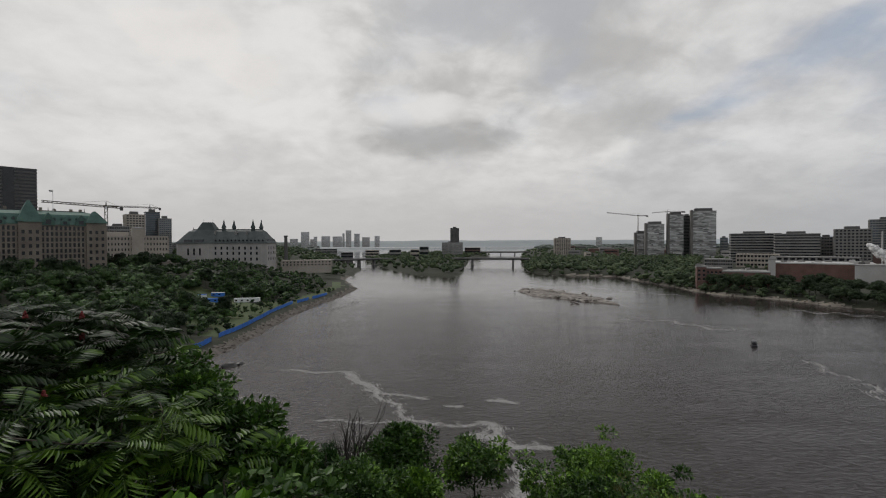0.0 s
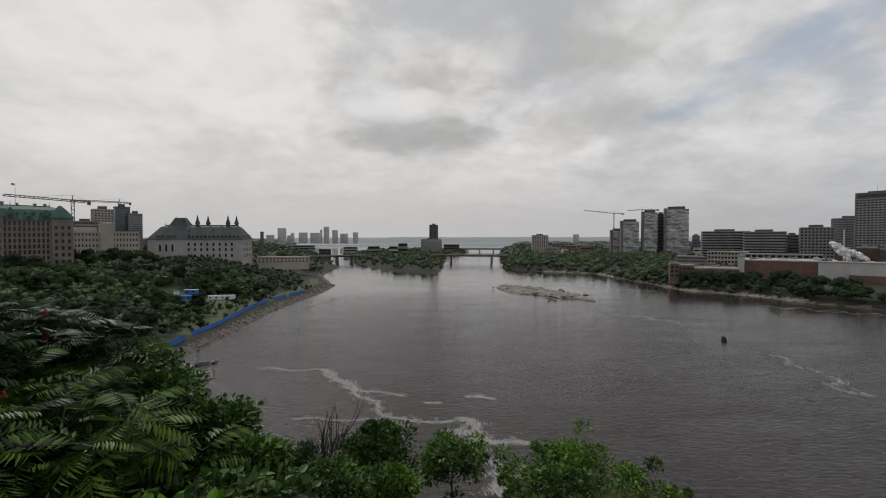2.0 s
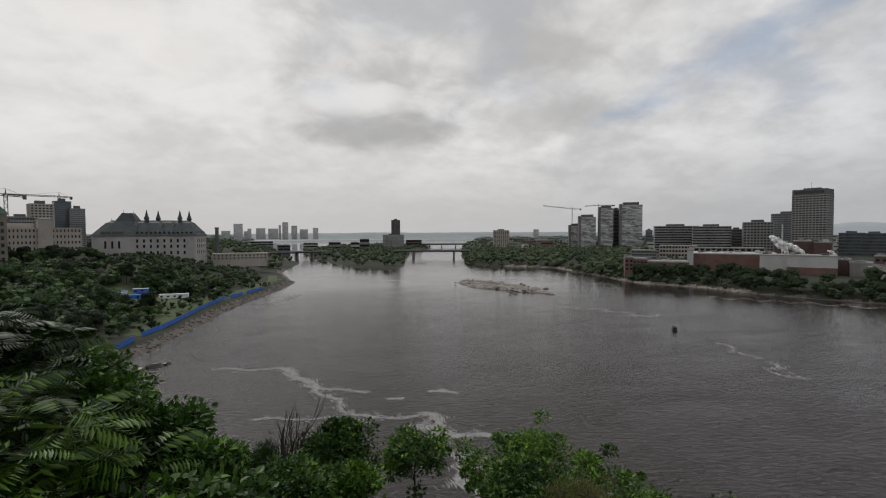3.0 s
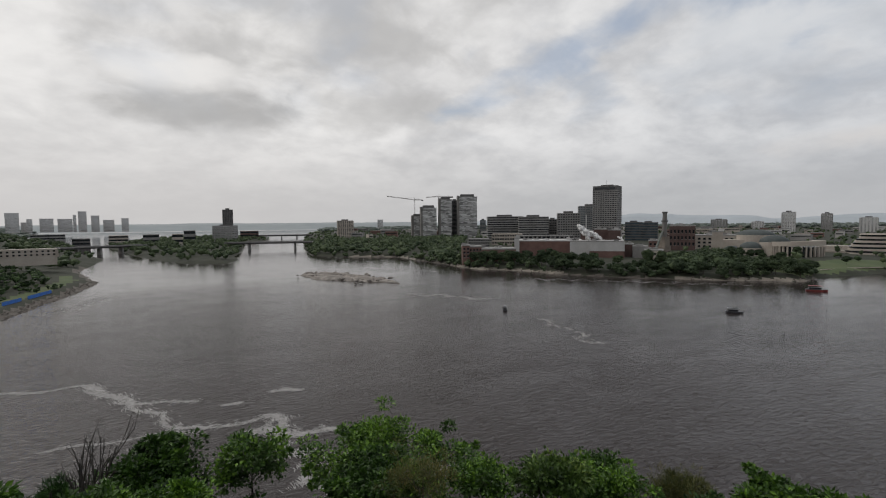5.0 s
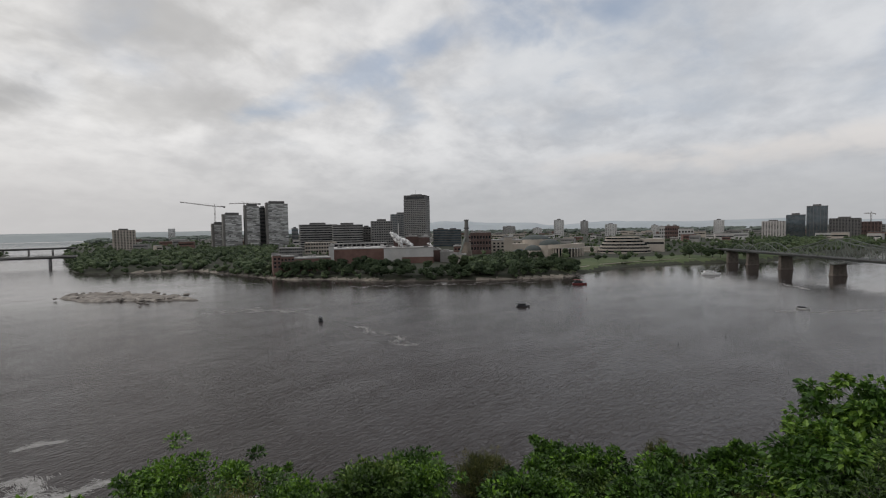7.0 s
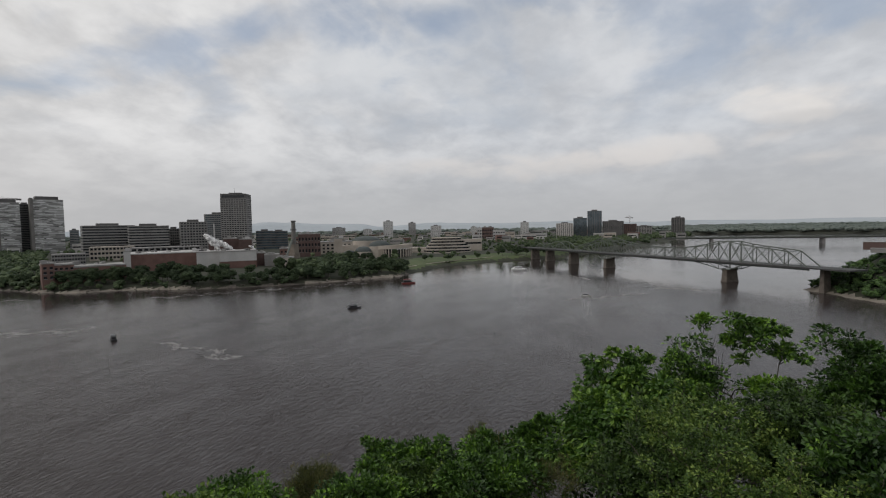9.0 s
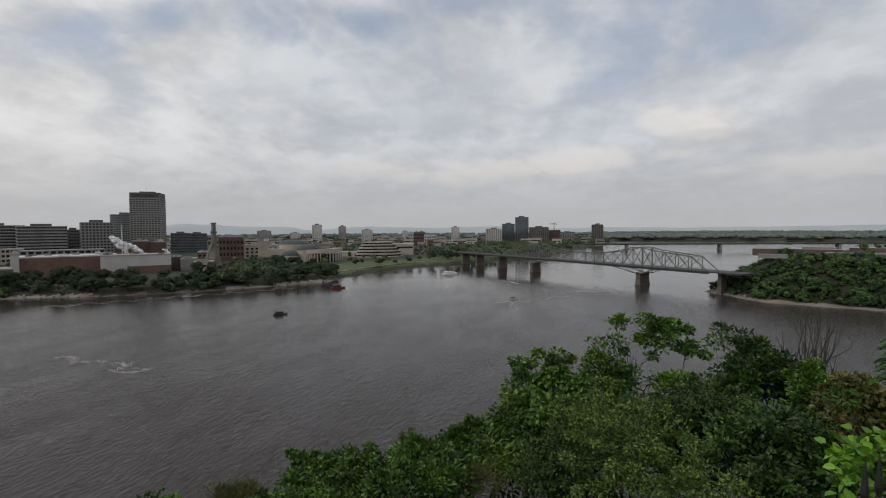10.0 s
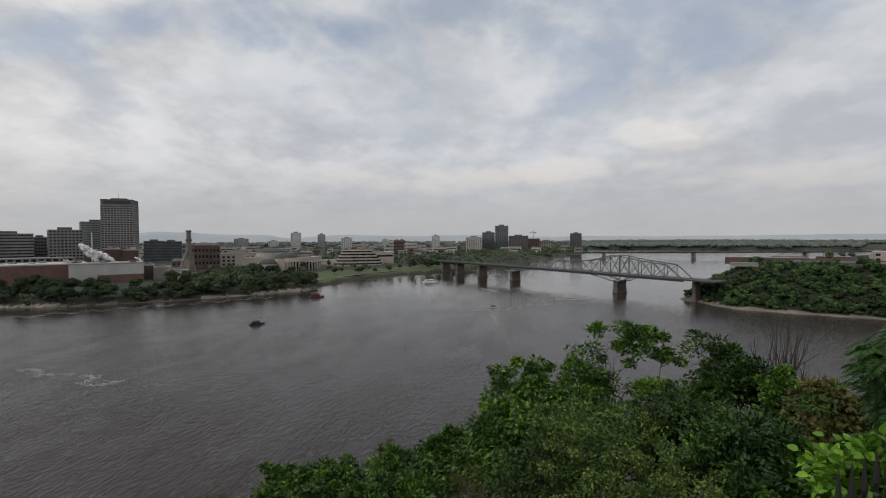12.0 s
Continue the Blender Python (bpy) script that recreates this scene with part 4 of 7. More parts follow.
part("roof_house", box(-w / 4, w / 4, -6, 6, h + 8.5, h + 11), DARK_CONCRETE, ob)
part("antenna", add_tube(bmesh.new(), (-2, 0, h + 11), (-2, 0, h + 20), 0.25, 0.1), STEEL, ob)
for a0, a1, el in ((47.8, 49.6, -0.05), (49.3, 51.2, -0.1)):
    slab_block("office_block", "low dark glass office building", a0, a1, el, 1050, 9, 34, 7, 0, DARK_CONCRETE, GLASS_BLUE, 0, sill=0.4)
for a0, a1, el, r, wall in ((32.4, 36.0, -1.35, 880, BEIGE), (35.8, 42.0, -1.55, 800, GREY_CONCRETE), (29.5, 32.0, -1.9, 800, GREY_CONCRETE)):
    slab_block("podium_building", "low wide podium with window bands", a0, a1, el, r, 8, 30, 3, 12, wall, GLASS, 0, "podium blocks", penthouse=False)


# paper mill: brick halls, white boxes, stack, steam
def hall(name, label, az0, az1, el, r, base, depth, wall, turn=0.0, roof=None, upper=None, bays=0):
    m, w, h = stand(az0, az1, el, r, base, turn)
    ob = thing(name, m, label, "building", "mill buildings")
    hw, hd = w / 2, depth / 2
    part("wall", box(-hw, hw, -hd, hd, -6, h), wall, ob)
    part("roof", box(-hw - 0.3, hw + 0.3, -hd - 0.3, hd + 0.3, h, h + 1.3), roof or GRAVEL_ROOF, ob)
    if upper:
        part("cladding", box(-hw - 0.1, hw + 0.1, -hd - 0.12, hd + 0.1, h * 0.42, h - 0.05), upper, ob)
    rows = 1 if h < 14 else 3
    for i in range(bays):
        x = -hw + (i + 0.5) * w / bays
        for k in range(rows):
            z = h * (0.45 if rows == 1 else 0.2 + 0.26 * k)
            wd = part("window", box(x - w / bays * 0.26, x + w / bays * 0.26, -hd - 0.1, -hd + 0.2, z, z + (h * 0.25 if rows == 1 else h * 0.13)), GLASS, ob)
            part("window_sill", box(x - w / bays * 0.3, x + w / bays * 0.3, -hd - 0.25, -hd, z - 0.35, z - 0.02), GREY_CONCRETE, wd)
    rng = random.Random(int(az0 * 100))
    for _ in range(max(3, int(w / 6))):
        x, y, s = rng.uniform(-hw * 0.85, hw * 0.85), rng.uniform(-hd * 0.6, hd * 0.6), rng.uniform(0.7, 2.4)
        part("roof_unit", box(x - s * rng.uniform(0.7, 2.0), x + s, y - s, y + s, h + 1.3, h + 1.3 + s * rng.uniform(0.6, 1.5)), rng.choice((GREY_CONCRETE, WHITE_WALL, DARK_CONCRETE, GRAVEL_ROOF)), ob)
    return ob, w, h


hall("brick_mill", "low old red brick mill by the river", 28.7, 31.0, -2.95, 540, 8, 22, BRICK, 6, bays=6)
hall("brick_mill", "low red brick mill with a pale flat roof", 31.0, 35.1, -3.2, 545, 8, 30, BRICK, 6, bays=12)
hall("brick_mill", "red brick corner tower of the mill", 28.7, 29.6, -2.8, 530, 8, 9, BRICK, 6, bays=2)
hall("mill_hall", "long red brick paper mill with a pale flat roof", 35.2, 43.0, -2.2, 640, 8, 50, BRICK, 0, roof=WHITE_WALL)
hall("mill_annex", "white end block of the mill", 35.1, 35.7, -1.95, 610, 8, 6, WHITE_WALL, 0)
hall("mill_block", "dull white clad mill block", 41.7, 44.0, -2.3, 600, 8, 30, WHITE_WALL, 0)
hall("mill_block", "large white clad block on a brick base", 43.9, 47.65, -2.3, 590, 8, 34, BRICK, 2, upper=WHITE_WALL)
hall("mill_block", "grey metal clad mill block", 48.6, 50.2, -2.85, 600, 8, 20, GREY_CONCRETE, 2)
hall("mill_block", "brick block beside the stack", 47.6, 48.7, -2.6, 610, 8, 20, DARK_BRICK, 2)
hall("mill_block", "pale rendered block by the stack", 49.9, 51.8, -3.25, 585, 8, 18, BEIGE, 2, bays=3)
hall("mill_block", "dark brick recovery house of the mill", 46.0, 47.3, -1.0, 720, 8, 24, DARK_BRICK, 0)
hall("mill_block", "tall dark brick boiler house", 44.4, 46.2, -0.9, 740, 8, 24, DARK_BRICK, 0)
hall("mill_block", "dark brick block of the mill", 42.9, 44.4, -1.15, 760, 8, 24, DARK_BRICK, 0)
hall("mill_block", "red brick tower block beyond the stack", 52.4, 54.9, -0.55, 760, 8, 24, DARK_BRICK, 0, bays=7)
hall("mill_block", "red-brown brick sorting house", 50.3, 51.6, -2.2, 640, 8, 14, BRICK, 0, bays=3)
x, y = spot(51.9, 600)
ob = thing("mill_stack", pose(x, y, 8), "square stone tower carrying a tall concrete smoke stack", "chimney")
part("tower_base", loft([rect(-5.4, 5.4, -5, 5, -4), rect(-5.0, 5.0, -4.8, 4.8, 13), rect(-4.2, 4.2, -4.2, 4.2, 13.1), rect(-3.7, 3.7, -3.7, 3.7, 24)]), SANDSTONE, ob)
part("shaft", add_tube(bmesh.new(), (0, 0, 23.5), (0, 0, 52.5), 3.0, 2.3, 16), SHAFT, ob)
part("band", add_tube(bmesh.new(), (0, 0, 41), (0, 0, 43), 3.5, 3.5, 16), DARK_CONCRETE, ob)
part("duct", add_tube(bmesh.new(), (-16, -2, 12), (-3, 0, 30), 1.2, 1.2, 8), STEEL, ob)
part("lip", add_tube(bmesh.new(), (0, 0, 51.5), (0, 0, 53.2), 3.0, 3.0, 16), DARK_CONCRETE, ob)
x, y = spot(43.5, 700)
ob = thing("metal_flue", pose(x, y, 8), "slim pale metal flue above the mill", "chimney")
part("pipe", add_tube(bmesh.new(), (0, 0, 0), (0, 0, 52), 0.8, 0.7, 8), WHITE_WALL, ob)


def plume(az, r, base, pts, label):
    x, y = spot(az, r)
    ob = thing("steam_plume", pose(x, y, base, 0, 0, -az), label, "steam", "steam plumes", "stuff")
    rng = random.Random(int(az * 10))
    bm = bmesh.new()
    for (x0, z0, r0), (x1, z1, r1) in zip(pts, pts[1:]):
        for i in range(5):
            t = i / 5
            c = Vector((x0 + (x1 - x0) * t + rng.gauss(0, 0.5), rng.gauss(0, 0.8), z0 + (z1 - z0) * t + rng.gauss(0, 0.4)))
            rr = (r0 + (r1 - r0) * t) * rng.uniform(0.9, 1.5)
            made = bmesh.ops.create_icosphere(bm, subdivisions=2, radius=rr, matrix=Matrix.Translation(c))
            for v in made["verts"]:
                v.co += (v.co - c) * 0.45 * noise.noise(v.co * 0.6)
    for f in bm.faces:
        f.smooth = True
    part("puff_trail", bm, STEAM, ob)


plume(43.9, 600, 24, [(0, 0, 1.2), (-1.0, 8, 2.2), (-5, 14, 3.2), (-10, 18, 2.8), (-14, 22, 1.6)], "white steam drifting from the mill roof")
plume(45.0, 605, 26, [(4, 0, 1.2), (0, 4, 2.3), (-6, 8, 2.6), (-12, 12, 2.0)], "thick white steam curling over the mill")
plume(47.3, 610, 27, [(3, 0, 0.8), (0, 2.5, 1.2), (-3, 4.5, 0.8)], "small wisp of steam on the mill roof")


# museum: curved glazed front with fins, low copper domes, stepped pavilion
def museum_front():
    x, y = spot(62.2, 672)
    ob = thing("museum_building", pose(x, y, 6, 0, 0, -62.2), "beige curved museum wing with tall white fins and copper domes", "building")
    def arc(r0, r1, z0, z1, a0, a1, n=28, lift=0.0):
        bm = bmesh.new()
        rows = []
        for i in range(n + 1):
            t = radians(a0 + (a1 - a0) * i / n)
            up = lift * i / n
            rows.append([bm.verts.new((20 + q * math.sin(t), 20 - q * math.cos(t) * 0.75, z + up)) for q, z in ((r0, z0), (r1, z0), (r1, z1), (r0, z1))])
        for a, b in zip(rows, rows[1:]):
            for k in range(4):
                bm.faces.new((a[k], a[(k + 1) % 4], b[(k + 1) % 4], b[k]))
        bm.faces.new(rows[0])
        bm.faces.new(rows[-1][::-1])
        bmesh.ops.recalc_face_normals(bm, faces=bm.faces)
        return bm
    part("glass_front", arc(15, 24, 0, 13, -80, 72), GLASS, ob, "dark curved glazing")
    part("cornice", arc(14, 26.2, 12.5, 18.0, -88, 76, lift=2.5), BEIGE, ob, "smooth beige curved cornice")
    part("plinth", arc(15, 26.5, -6, 0.8, -84, 74), BEIGE, ob)
    fin = bpy.data.meshes.new("fin")
    bm = box(-0.7, 0.7, -1.6, 1.0, 0, 13)
    bm.to_mesh(fin)
    bm.free()
    for i in range(15):
        t = radians(-74 + i * 10)
        piece("fin", fin, BEIGE, ob, m=pose(20 + 24.8 * math.sin(t), 20 - 24.8 * math.cos(t) * 0.75, 0, 0, 0, math.degrees(t)))
    for x0, y0, rad, tall, z in ((-46, 6, 10, 7, 6), (-27, 16, 12, 8, 10), (-3, 30, 16, 8.5, 17), (-24, 62, 22, 7, 25)):
        bm = bmesh.new()
        bmesh.ops.create_uvsphere(bm, u_segments=28, v_segments=12, radius=1)
        bmesh.ops.delete(bm, geom=[v for v in bm.verts if v.co.z < -0.05], context="VERTS")
        for v in bm.verts:
            v.co = Vector((x0 + v.co.x * rad, y0 + v.co.y * rad * 0.8, z + v.co.z * tall))
        for f in bm.faces:
            f.smooth = True
        part("dome", bm, COPPER_DARK, ob, "dull brown-green copper dome")
        part("drum", add_tube(bmesh.new(), (x0, y0, -6), (x0, y0, z + 0.2), rad * 0.96, rad * 0.96, 28), BEIGE, ob)
    part("side_wing", box(-60, -30, 44, 66, -6, 19), BEIGE, ob)


museum_front()


def stepped_pavilion():
    x, y = spot(70.2, 800)
    ob = thing("museum_pavilion", pose(x, y, 6, 0, 0, -70.2 + 4), "beige museum pavilion of curved stepped terraces", "building")
    for i, (w, d, z0) in enumerate(((44, 30, 0), (40, 27, 5), (36, 24, 10), (31, 20, 15), (26, 17, 20))):
        ring = lambda z, s: [(math.copysign(abs(math.cos(t)) ** 0.6, math.cos(t)) * w * s * (1 + 0.05 * math.sin(3 * t + i)), math.copysign(abs(math.sin(t)) ** 0.6, math.sin(t)) * d * s, z) for t in [2 * math.pi * k / 40 for k in range(40)]]
        part("terrace_band", loft([ring(z0 - (6 if i == 0 else 0), 1), ring(z0 + 2.7, 1.0)]), BEIGE, ob)
        part("window_band", loft([ring(z0 + 2.65, 0.95), ring(z0 + 5.02, 0.95)]), GLASS, ob)
    part("roof", loft([ring(25, 1.0), ring(26, 0.96)]), BEIGE, ob)
    part("approach_wall", box(-82, -40, -26, -18, -6, 5), BEIGE, ob)
    part("approach_wall", box(-70, -30, -6, 14, -6, 10), BEIGE, ob)
    part("rear_wing", box(10, 62, 4, 34, -6, 22), BEIGE, ob)
    part("window_band", box(11, 61, 3.8, 4.2, 14, 17), GLASS, ob)


stepped_pavilion()
hall("stone_tower", "plain beige stair tower rising from trees", 56.5, 57.5, -1.2, 660, 7, 9, BEIGE, 0)
hall("beige_building", "beige building with white upper floor", 54.6, 60.5, -1.55, 800, 7, 30, BEIGE, 0, bays=12)

# far town: many small blocks and some towers; haze goes into pale walls
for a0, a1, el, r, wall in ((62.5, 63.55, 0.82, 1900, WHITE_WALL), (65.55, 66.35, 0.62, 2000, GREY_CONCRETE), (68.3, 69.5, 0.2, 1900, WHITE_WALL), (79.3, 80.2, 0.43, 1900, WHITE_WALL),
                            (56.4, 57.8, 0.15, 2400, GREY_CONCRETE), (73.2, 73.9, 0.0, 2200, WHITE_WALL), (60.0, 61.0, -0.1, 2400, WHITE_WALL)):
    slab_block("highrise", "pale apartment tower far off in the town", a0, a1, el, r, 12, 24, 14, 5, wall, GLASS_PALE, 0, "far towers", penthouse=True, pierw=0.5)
rng = random.Random(12)
for i in range(150):
    az = rng.uniform(47, 97) if i > 30 else rng.uniform(12, 34)
    r = rng.uniform(1150, 2600)
    half = rng.uniform(0.25, 0.9)
    base = 11
    el = math.degrees(math.atan2(base + rng.uniform(7, 17) - EYE, r))
    m, w, h = stand(az - half, az + half, el, r, base, rng.uniform(-12, 12))
    ob = thing("town_building", m, "low town building with a flat roof", "building", "town buildings")
    d = rng.uniform(14, 30)
    wall = rng.choice((BEIGE, WHITE_WALL, BEIGE, GREY_CONCRETE, PALE_STONE, BRICK, PALE_STONE, GREY_CONCRETE))
    part("wall", box(-w / 2, w / 2, -d / 2, d / 2, -4, h), wall, ob)
    part("roof", box(-w / 2 - 0.3, w / 2 + 0.3, -d / 2 - 0.3, d / 2 + 0.3, h, h + 0.5), rng.choice((GRAVEL_ROOF, SLATE, GREY_CONCRETE)), ob)
    part("window_band", box(-w / 2 + 1, w / 2 - 1, -d / 2 - 0.06, -d / 2 + 0.1, h * 0.5, h * 0.68), GLASS, ob)
hall("brick_block", "dark red brick block with white neighbour", 74.6, 76.0, -0.15, 1350, 9, 20, DARK_BRICK, 0, bays=6)
hall("white_block", "white apartment block in the town", 75.9, 77.4, -0.5, 1300, 9, 20, WHITE_WALL, 0, bays=5)
hall("white_block", "white flat-roofed building in the town", 74.0, 74.7, -0.2, 1400, 9, 20, WHITE_WALL, 0, bays=3)
slab_block("apartment_tower", "pale apartment tower with vertical ribs", 83.55, 85.4, 0.2, 1500, 9, 26, 15, 8, PALE_STONE, GLASS, 0, pierw=0.5)
slab_block("glass_tower", "blue-grey glass office tower beyond the bridge", 85.5, 87.0, 0.78, 1560, 9, 30, 20, 0, DARK_CONCRETE, GLASS_BLUE, 0, sill=0.25)
slab_block("glass_tower", "tallest dark blue-grey glass tower", 87.1, 88.65, 1.57, 1520, 9, 30, 28, 6, DARK_CONCRETE, GLASS_BLUE, 0, sill=0.25, pierw=0.15)
slab_block("office_block", "wide grey-brown office block", 88.8, 91.0, 0.35, 1500, 9, 30, 14, 10, DARK_CONCRETE, GLASS, 0, pierw=0.5)
slab_block("office_block", "unfinished red-brown block under a crane", 91.0, 92.4, 0.0, 1600, 9, 24, 12, 6, DARK_BRICK, GLASS, 0, penthouse=False)
slab_block("office_block", "low grey office block", 92.4, 94.0, -0.25, 1600, 9, 24, 8, 6, GREY_CONCRETE, GLASS, 0)
slab_block("tower_block", "brown apartment tower standing alone", 96.05, 97.25, 0.6, 1900, 9, 26, 20, 5, DARK_CONCRETE, GLASS, 0, pierw=0.5)
crane(91.7, 1620, 10, 0.95, 91.2, 92.0, 0.75)


# the point beside the bridge: works yard, sheds, stone gallery
for a0, a1, el, r, wall, lab in ((112.0, 119.0, -2.05, 470, DARK_BRICK, "long low red-brown site shed"), (117.5, 124.5, -2.35, 455, BEIGE, "long pale site hoarding"), (112.5, 117.0, -2.62, 430, GREY_CONCRETE, "long pale site hoarding"),
                                (119.5, 122.0, -1.85, 520, DARK_BRICK, "dark red wooden site shed"), (116.0, 118.6, -1.85, 540, GREY_CONCRETE, "grey flat-roofed site shed")):
    m, w, h = stand(a0, a1, el, r, 29.5)
    ob = thing("site_shed", m, lab, "shed", "site sheds")
    part("wall", box(-w / 2, w / 2, -3, 3, -2, max(h, 0.8)), wall, ob)
    part("roof", box(-w / 2 - 0.2, w / 2 + 0.2, -3.2, 3.2, max(h, 0.8), max(h, 0.8) + 0.25), GRAVEL_ROOF, ob)
m, w, h = stand(123.6, 131, -1.3, 520, 29)
ob = thing("gallery_building", m, "beige stone gallery on the point", "building")
storeys(ob, w, 30, h, 2, 10, BEIGE, GLASS, pierw=0.6)


# ---- bridges ----
BEAM = bpy.data.meshes.new("steel_member")
bmb = box(-0.5, 0.5, -0.5, 0.5, -0.5, 0.5, 0.06)
bmb.to_mesh(BEAM)
bmb.free()


def member(ob, name, a, b, t, mat):
    a, b = Vector(a), Vector(b)
    turn = (b - a).to_track_quat("Z", "Y").to_matrix().to_4x4()
    m = Matrix.Translation((a + b) / 2) @ turn @ Matrix.Diagonal((t, t, (b - a).length, 1))
    return piece(name, BEAM, mat, ob, m=m)


def truss_bridge():
    """Cantilever truss bridge; local x runs along it from the first river pier to the far bank."""
    ux, uy = 0.776, 0.631
    ob = thing("truss_bridge", pose(445, -91, 0, 0, 0, math.degrees(math.atan2(uy, ux))), "grey steel cantilever truss bridge on stone piers", "bridge")
    deck, wide = 17.4, 6.6
    part("deck", box(-92, 345, -wide - 2.4, wide + 2.4, deck - 1.0, deck), ASPHALT, ob)
    for s in (-1, 1):
        part("deck_girder", box(-66, 330, s * wide - 0.5, s * wide + 0.5, deck - 2.2, deck - 1.0), STEEL, ob)
        rail = bmesh.new()
        for z in (0.5, 1.1):
            add_box(rail, -92, 345, s * (wide + 2.3) - 0.06, s * (wide + 2.3) + 0.06, deck + z, deck + z + 0.07)
        for i in range(146):
            add_box(rail, -92 + i * 3, -91.88 + i * 3, s * (wide + 2.3) - 0.06, s * (wide + 2.3) + 0.06, deck, deck + 1.2)
        part("railing", rail, STEEL, ob)
    tops = [(-65, 0), (-52, 10.5), (-40, 11.8), (-28, 13), (-15, 14.5), (-5, 16.5), (5, 16.5), (16, 14.0), (28, 11.8), (40, 10.3), (52, 9.4), (64, 9), (76, 8.8), (88, 9), (100, 9.6), (112, 10.6),
            (124, 12), (136, 14.2), (147, 17), (157, 17), (168, 13.5), (180, 10.5), (192, 8.2), (204, 6.0), (214, 0)]
    lows = {-15: 2.6, -5: 6.5, 5: 6.5, 16: 4.0, 28: 2.2, 124: 2.0, 136: 4.0, 147: 6.5, 157: 6.5, 168: 4.0, 180: 2.0}
    for s in (-1, 1):
        y = s * wide
        for i, ((x0, h0), (x1, h1)) in enumerate(zip(tops, tops[1:])):
            member(ob, "top_chord", (x0, y, deck + h0), (x1, y, deck + h1), 0.75, STEEL)
            if h0:
                member(ob, "post", (x0, y, deck - 1.5), (x0, y, deck + h0), 0.5, STEEL)
            if h0 and h1:
                up = i % 2 == 0
                member(ob, "diagonal", (x0, y, deck + (0 if up else h0)), (x1, y, deck + (h1 if up else 0)), 0.45, STEEL)
                member(ob, "diagonal", (x0, y, deck + (h0 if up else 0)), (x1, y, deck + (0 if up else h1)), 0.30, STEEL)
            l0, l1 = lows.get(x0, 1.2), lows.get(x1, 1.2)
            if x0 in lows or x1 in lows:
                member(ob, "lower_chord", (x0, y, deck - 1.2 - l0 + 1.2), (x1, y, deck - 1.2 - l1 + 1.2), 0.6, STEEL)
                member(ob, "lower_post", (x0, y, deck - l0), (x0, y, deck - 1), 0.4, STEEL)
                member(ob, "lower_diagonal", (x0, y, deck - l0), (x1, y, deck - 1.2), 0.35, STEEL)
        for start, end, rise in ((222, 276, 10.5), (279, 306, 6.5)):
            n = 9
            for i in range(n):
                t0, t1 = i / n, (i + 1) / n
                x0, x1 = start + (end - start) * t0, start + (end - start) * t1
                z0, z1 = deck + rise * 4 * t0 * (1 - t0), deck + rise * 4 * t1 * (1 - t1)
                member(ob, "arch_chord", (x0, y, z0), (x1, y, z1), 0.8, STEEL)
                if i:
                    member(ob, "post", (x0, y, deck), (x0, y, z0), 0.35, STEEL)
    for x, h in tops[1:-1]:
        member(ob, "cross_beam", (x, -wide, deck + h), (x, wide, deck + h), 0.4, STEEL)
    for x, w2, d2, z in ((0, 2.5, 6.4, 10.8), (152, 2.4, 6.4, 10.8), (221, 2.3, 6.4, 14.6), (277, 2.3, 6.4, 14.6), (318, 2.3, 6.4, 14.6)):
        rings = [rect(x - w2 * k, x + w2 * k, -d2 * k2, d2 * k2, zz) for zz, k, k2 in ((-6, 1.15, 1.1), (1.2, 1.1, 1.06), (1.3, 1.0, 1.0), (z - 1.2, 0.82, 0.92), (z - 1.1, 0.95, 1.0), (z, 0.95, 1.0))]
        part("pier", loft(rings), PIER, ob, "rough brown stone bridge pier")
        for y in (-wide, wide):
            part("bearing", box(x - 1, x + 1, y - 1, y + 1, z, z + 1.0 if z < 12 else deck - 2.5), STEEL, ob)
    part("abutment", loft([rect(-74, -70.5, -3.6, 3.6, -4), rect(-73.5, -71, -3.2, 3.2, deck - 1.2)]), PIER, ob, "stone abutment")


truss_bridge()


def girder_bridge(name, label, a, b, z, thick, piers, wide=12, rad=2.2, steel=None):
    a, b = Vector((*a, 0)), Vector((*b, 0))
    d = b - a
    ob = thing(name, Matrix.Translation(a) @ pose(0, 0, 0, 0, 0, math.degrees(math.atan2(d.y, d.x))), label, "bridge")
    n = d.length
    part("deck", box(0, n, -wide, wide, z - 0.8, z), steel or GREY_CONCRETE, ob)
    for s in (-0.7, 0, 0.7):
        part("girder", box(0, n, s * wide - 0.5, s * wide + 0.5, z - thick, z - 0.75), DARK_CONCRETE, ob)
    for s in (-1, 1):
        part("parapet", box(0, n, s * wide - 0.3, s * wide + 0.3, z, z + 1.2), steel or GREY_CONCRETE, ob)
    for t in piers:
        x = n * t
        part("pier", loft([rect(x - rad, x + rad, -wide * 0.8, wide * 0.8, -6), rect(x - rad * 0.8, x + rad * 0.8, -wide * 0.7, wide * 0.7, z - thick)]), GREY_CONCRETE, ob)
    return ob


x0, y0 = spot(1.2, 1010)
x1, y1 = spot(10.6, 985)
girder_bridge("girder_bridge", "low dark girder bridge across the river", (x0, y0), (x1, y1), 15.0, 3.0, (0.26, 0.79), rad=1.6)
girder_bridge("girder_bridge", "low bridge over the side channel", spot(-13.5, 1000), spot(-6.5, 1040), 14.0, 3.0, (0.2, 0.45, 0.7), rad=1.6)
girder_bridge("girder_bridge", "far low bridge with dark girders", spot(2.0, 1750), spot(10.5, 1750), 13.0, 4.0, (0.2, 0.4, 0.6, 0.8), rad=2.5)
girder_bridge("motorway_bridge", "long low motorway bridge far down the river", spot(95.2, 1190), spot(126, 1600), 15.0, 2.6, (0.12, 0.38, 0.7), 9, 3.0, STEEL)

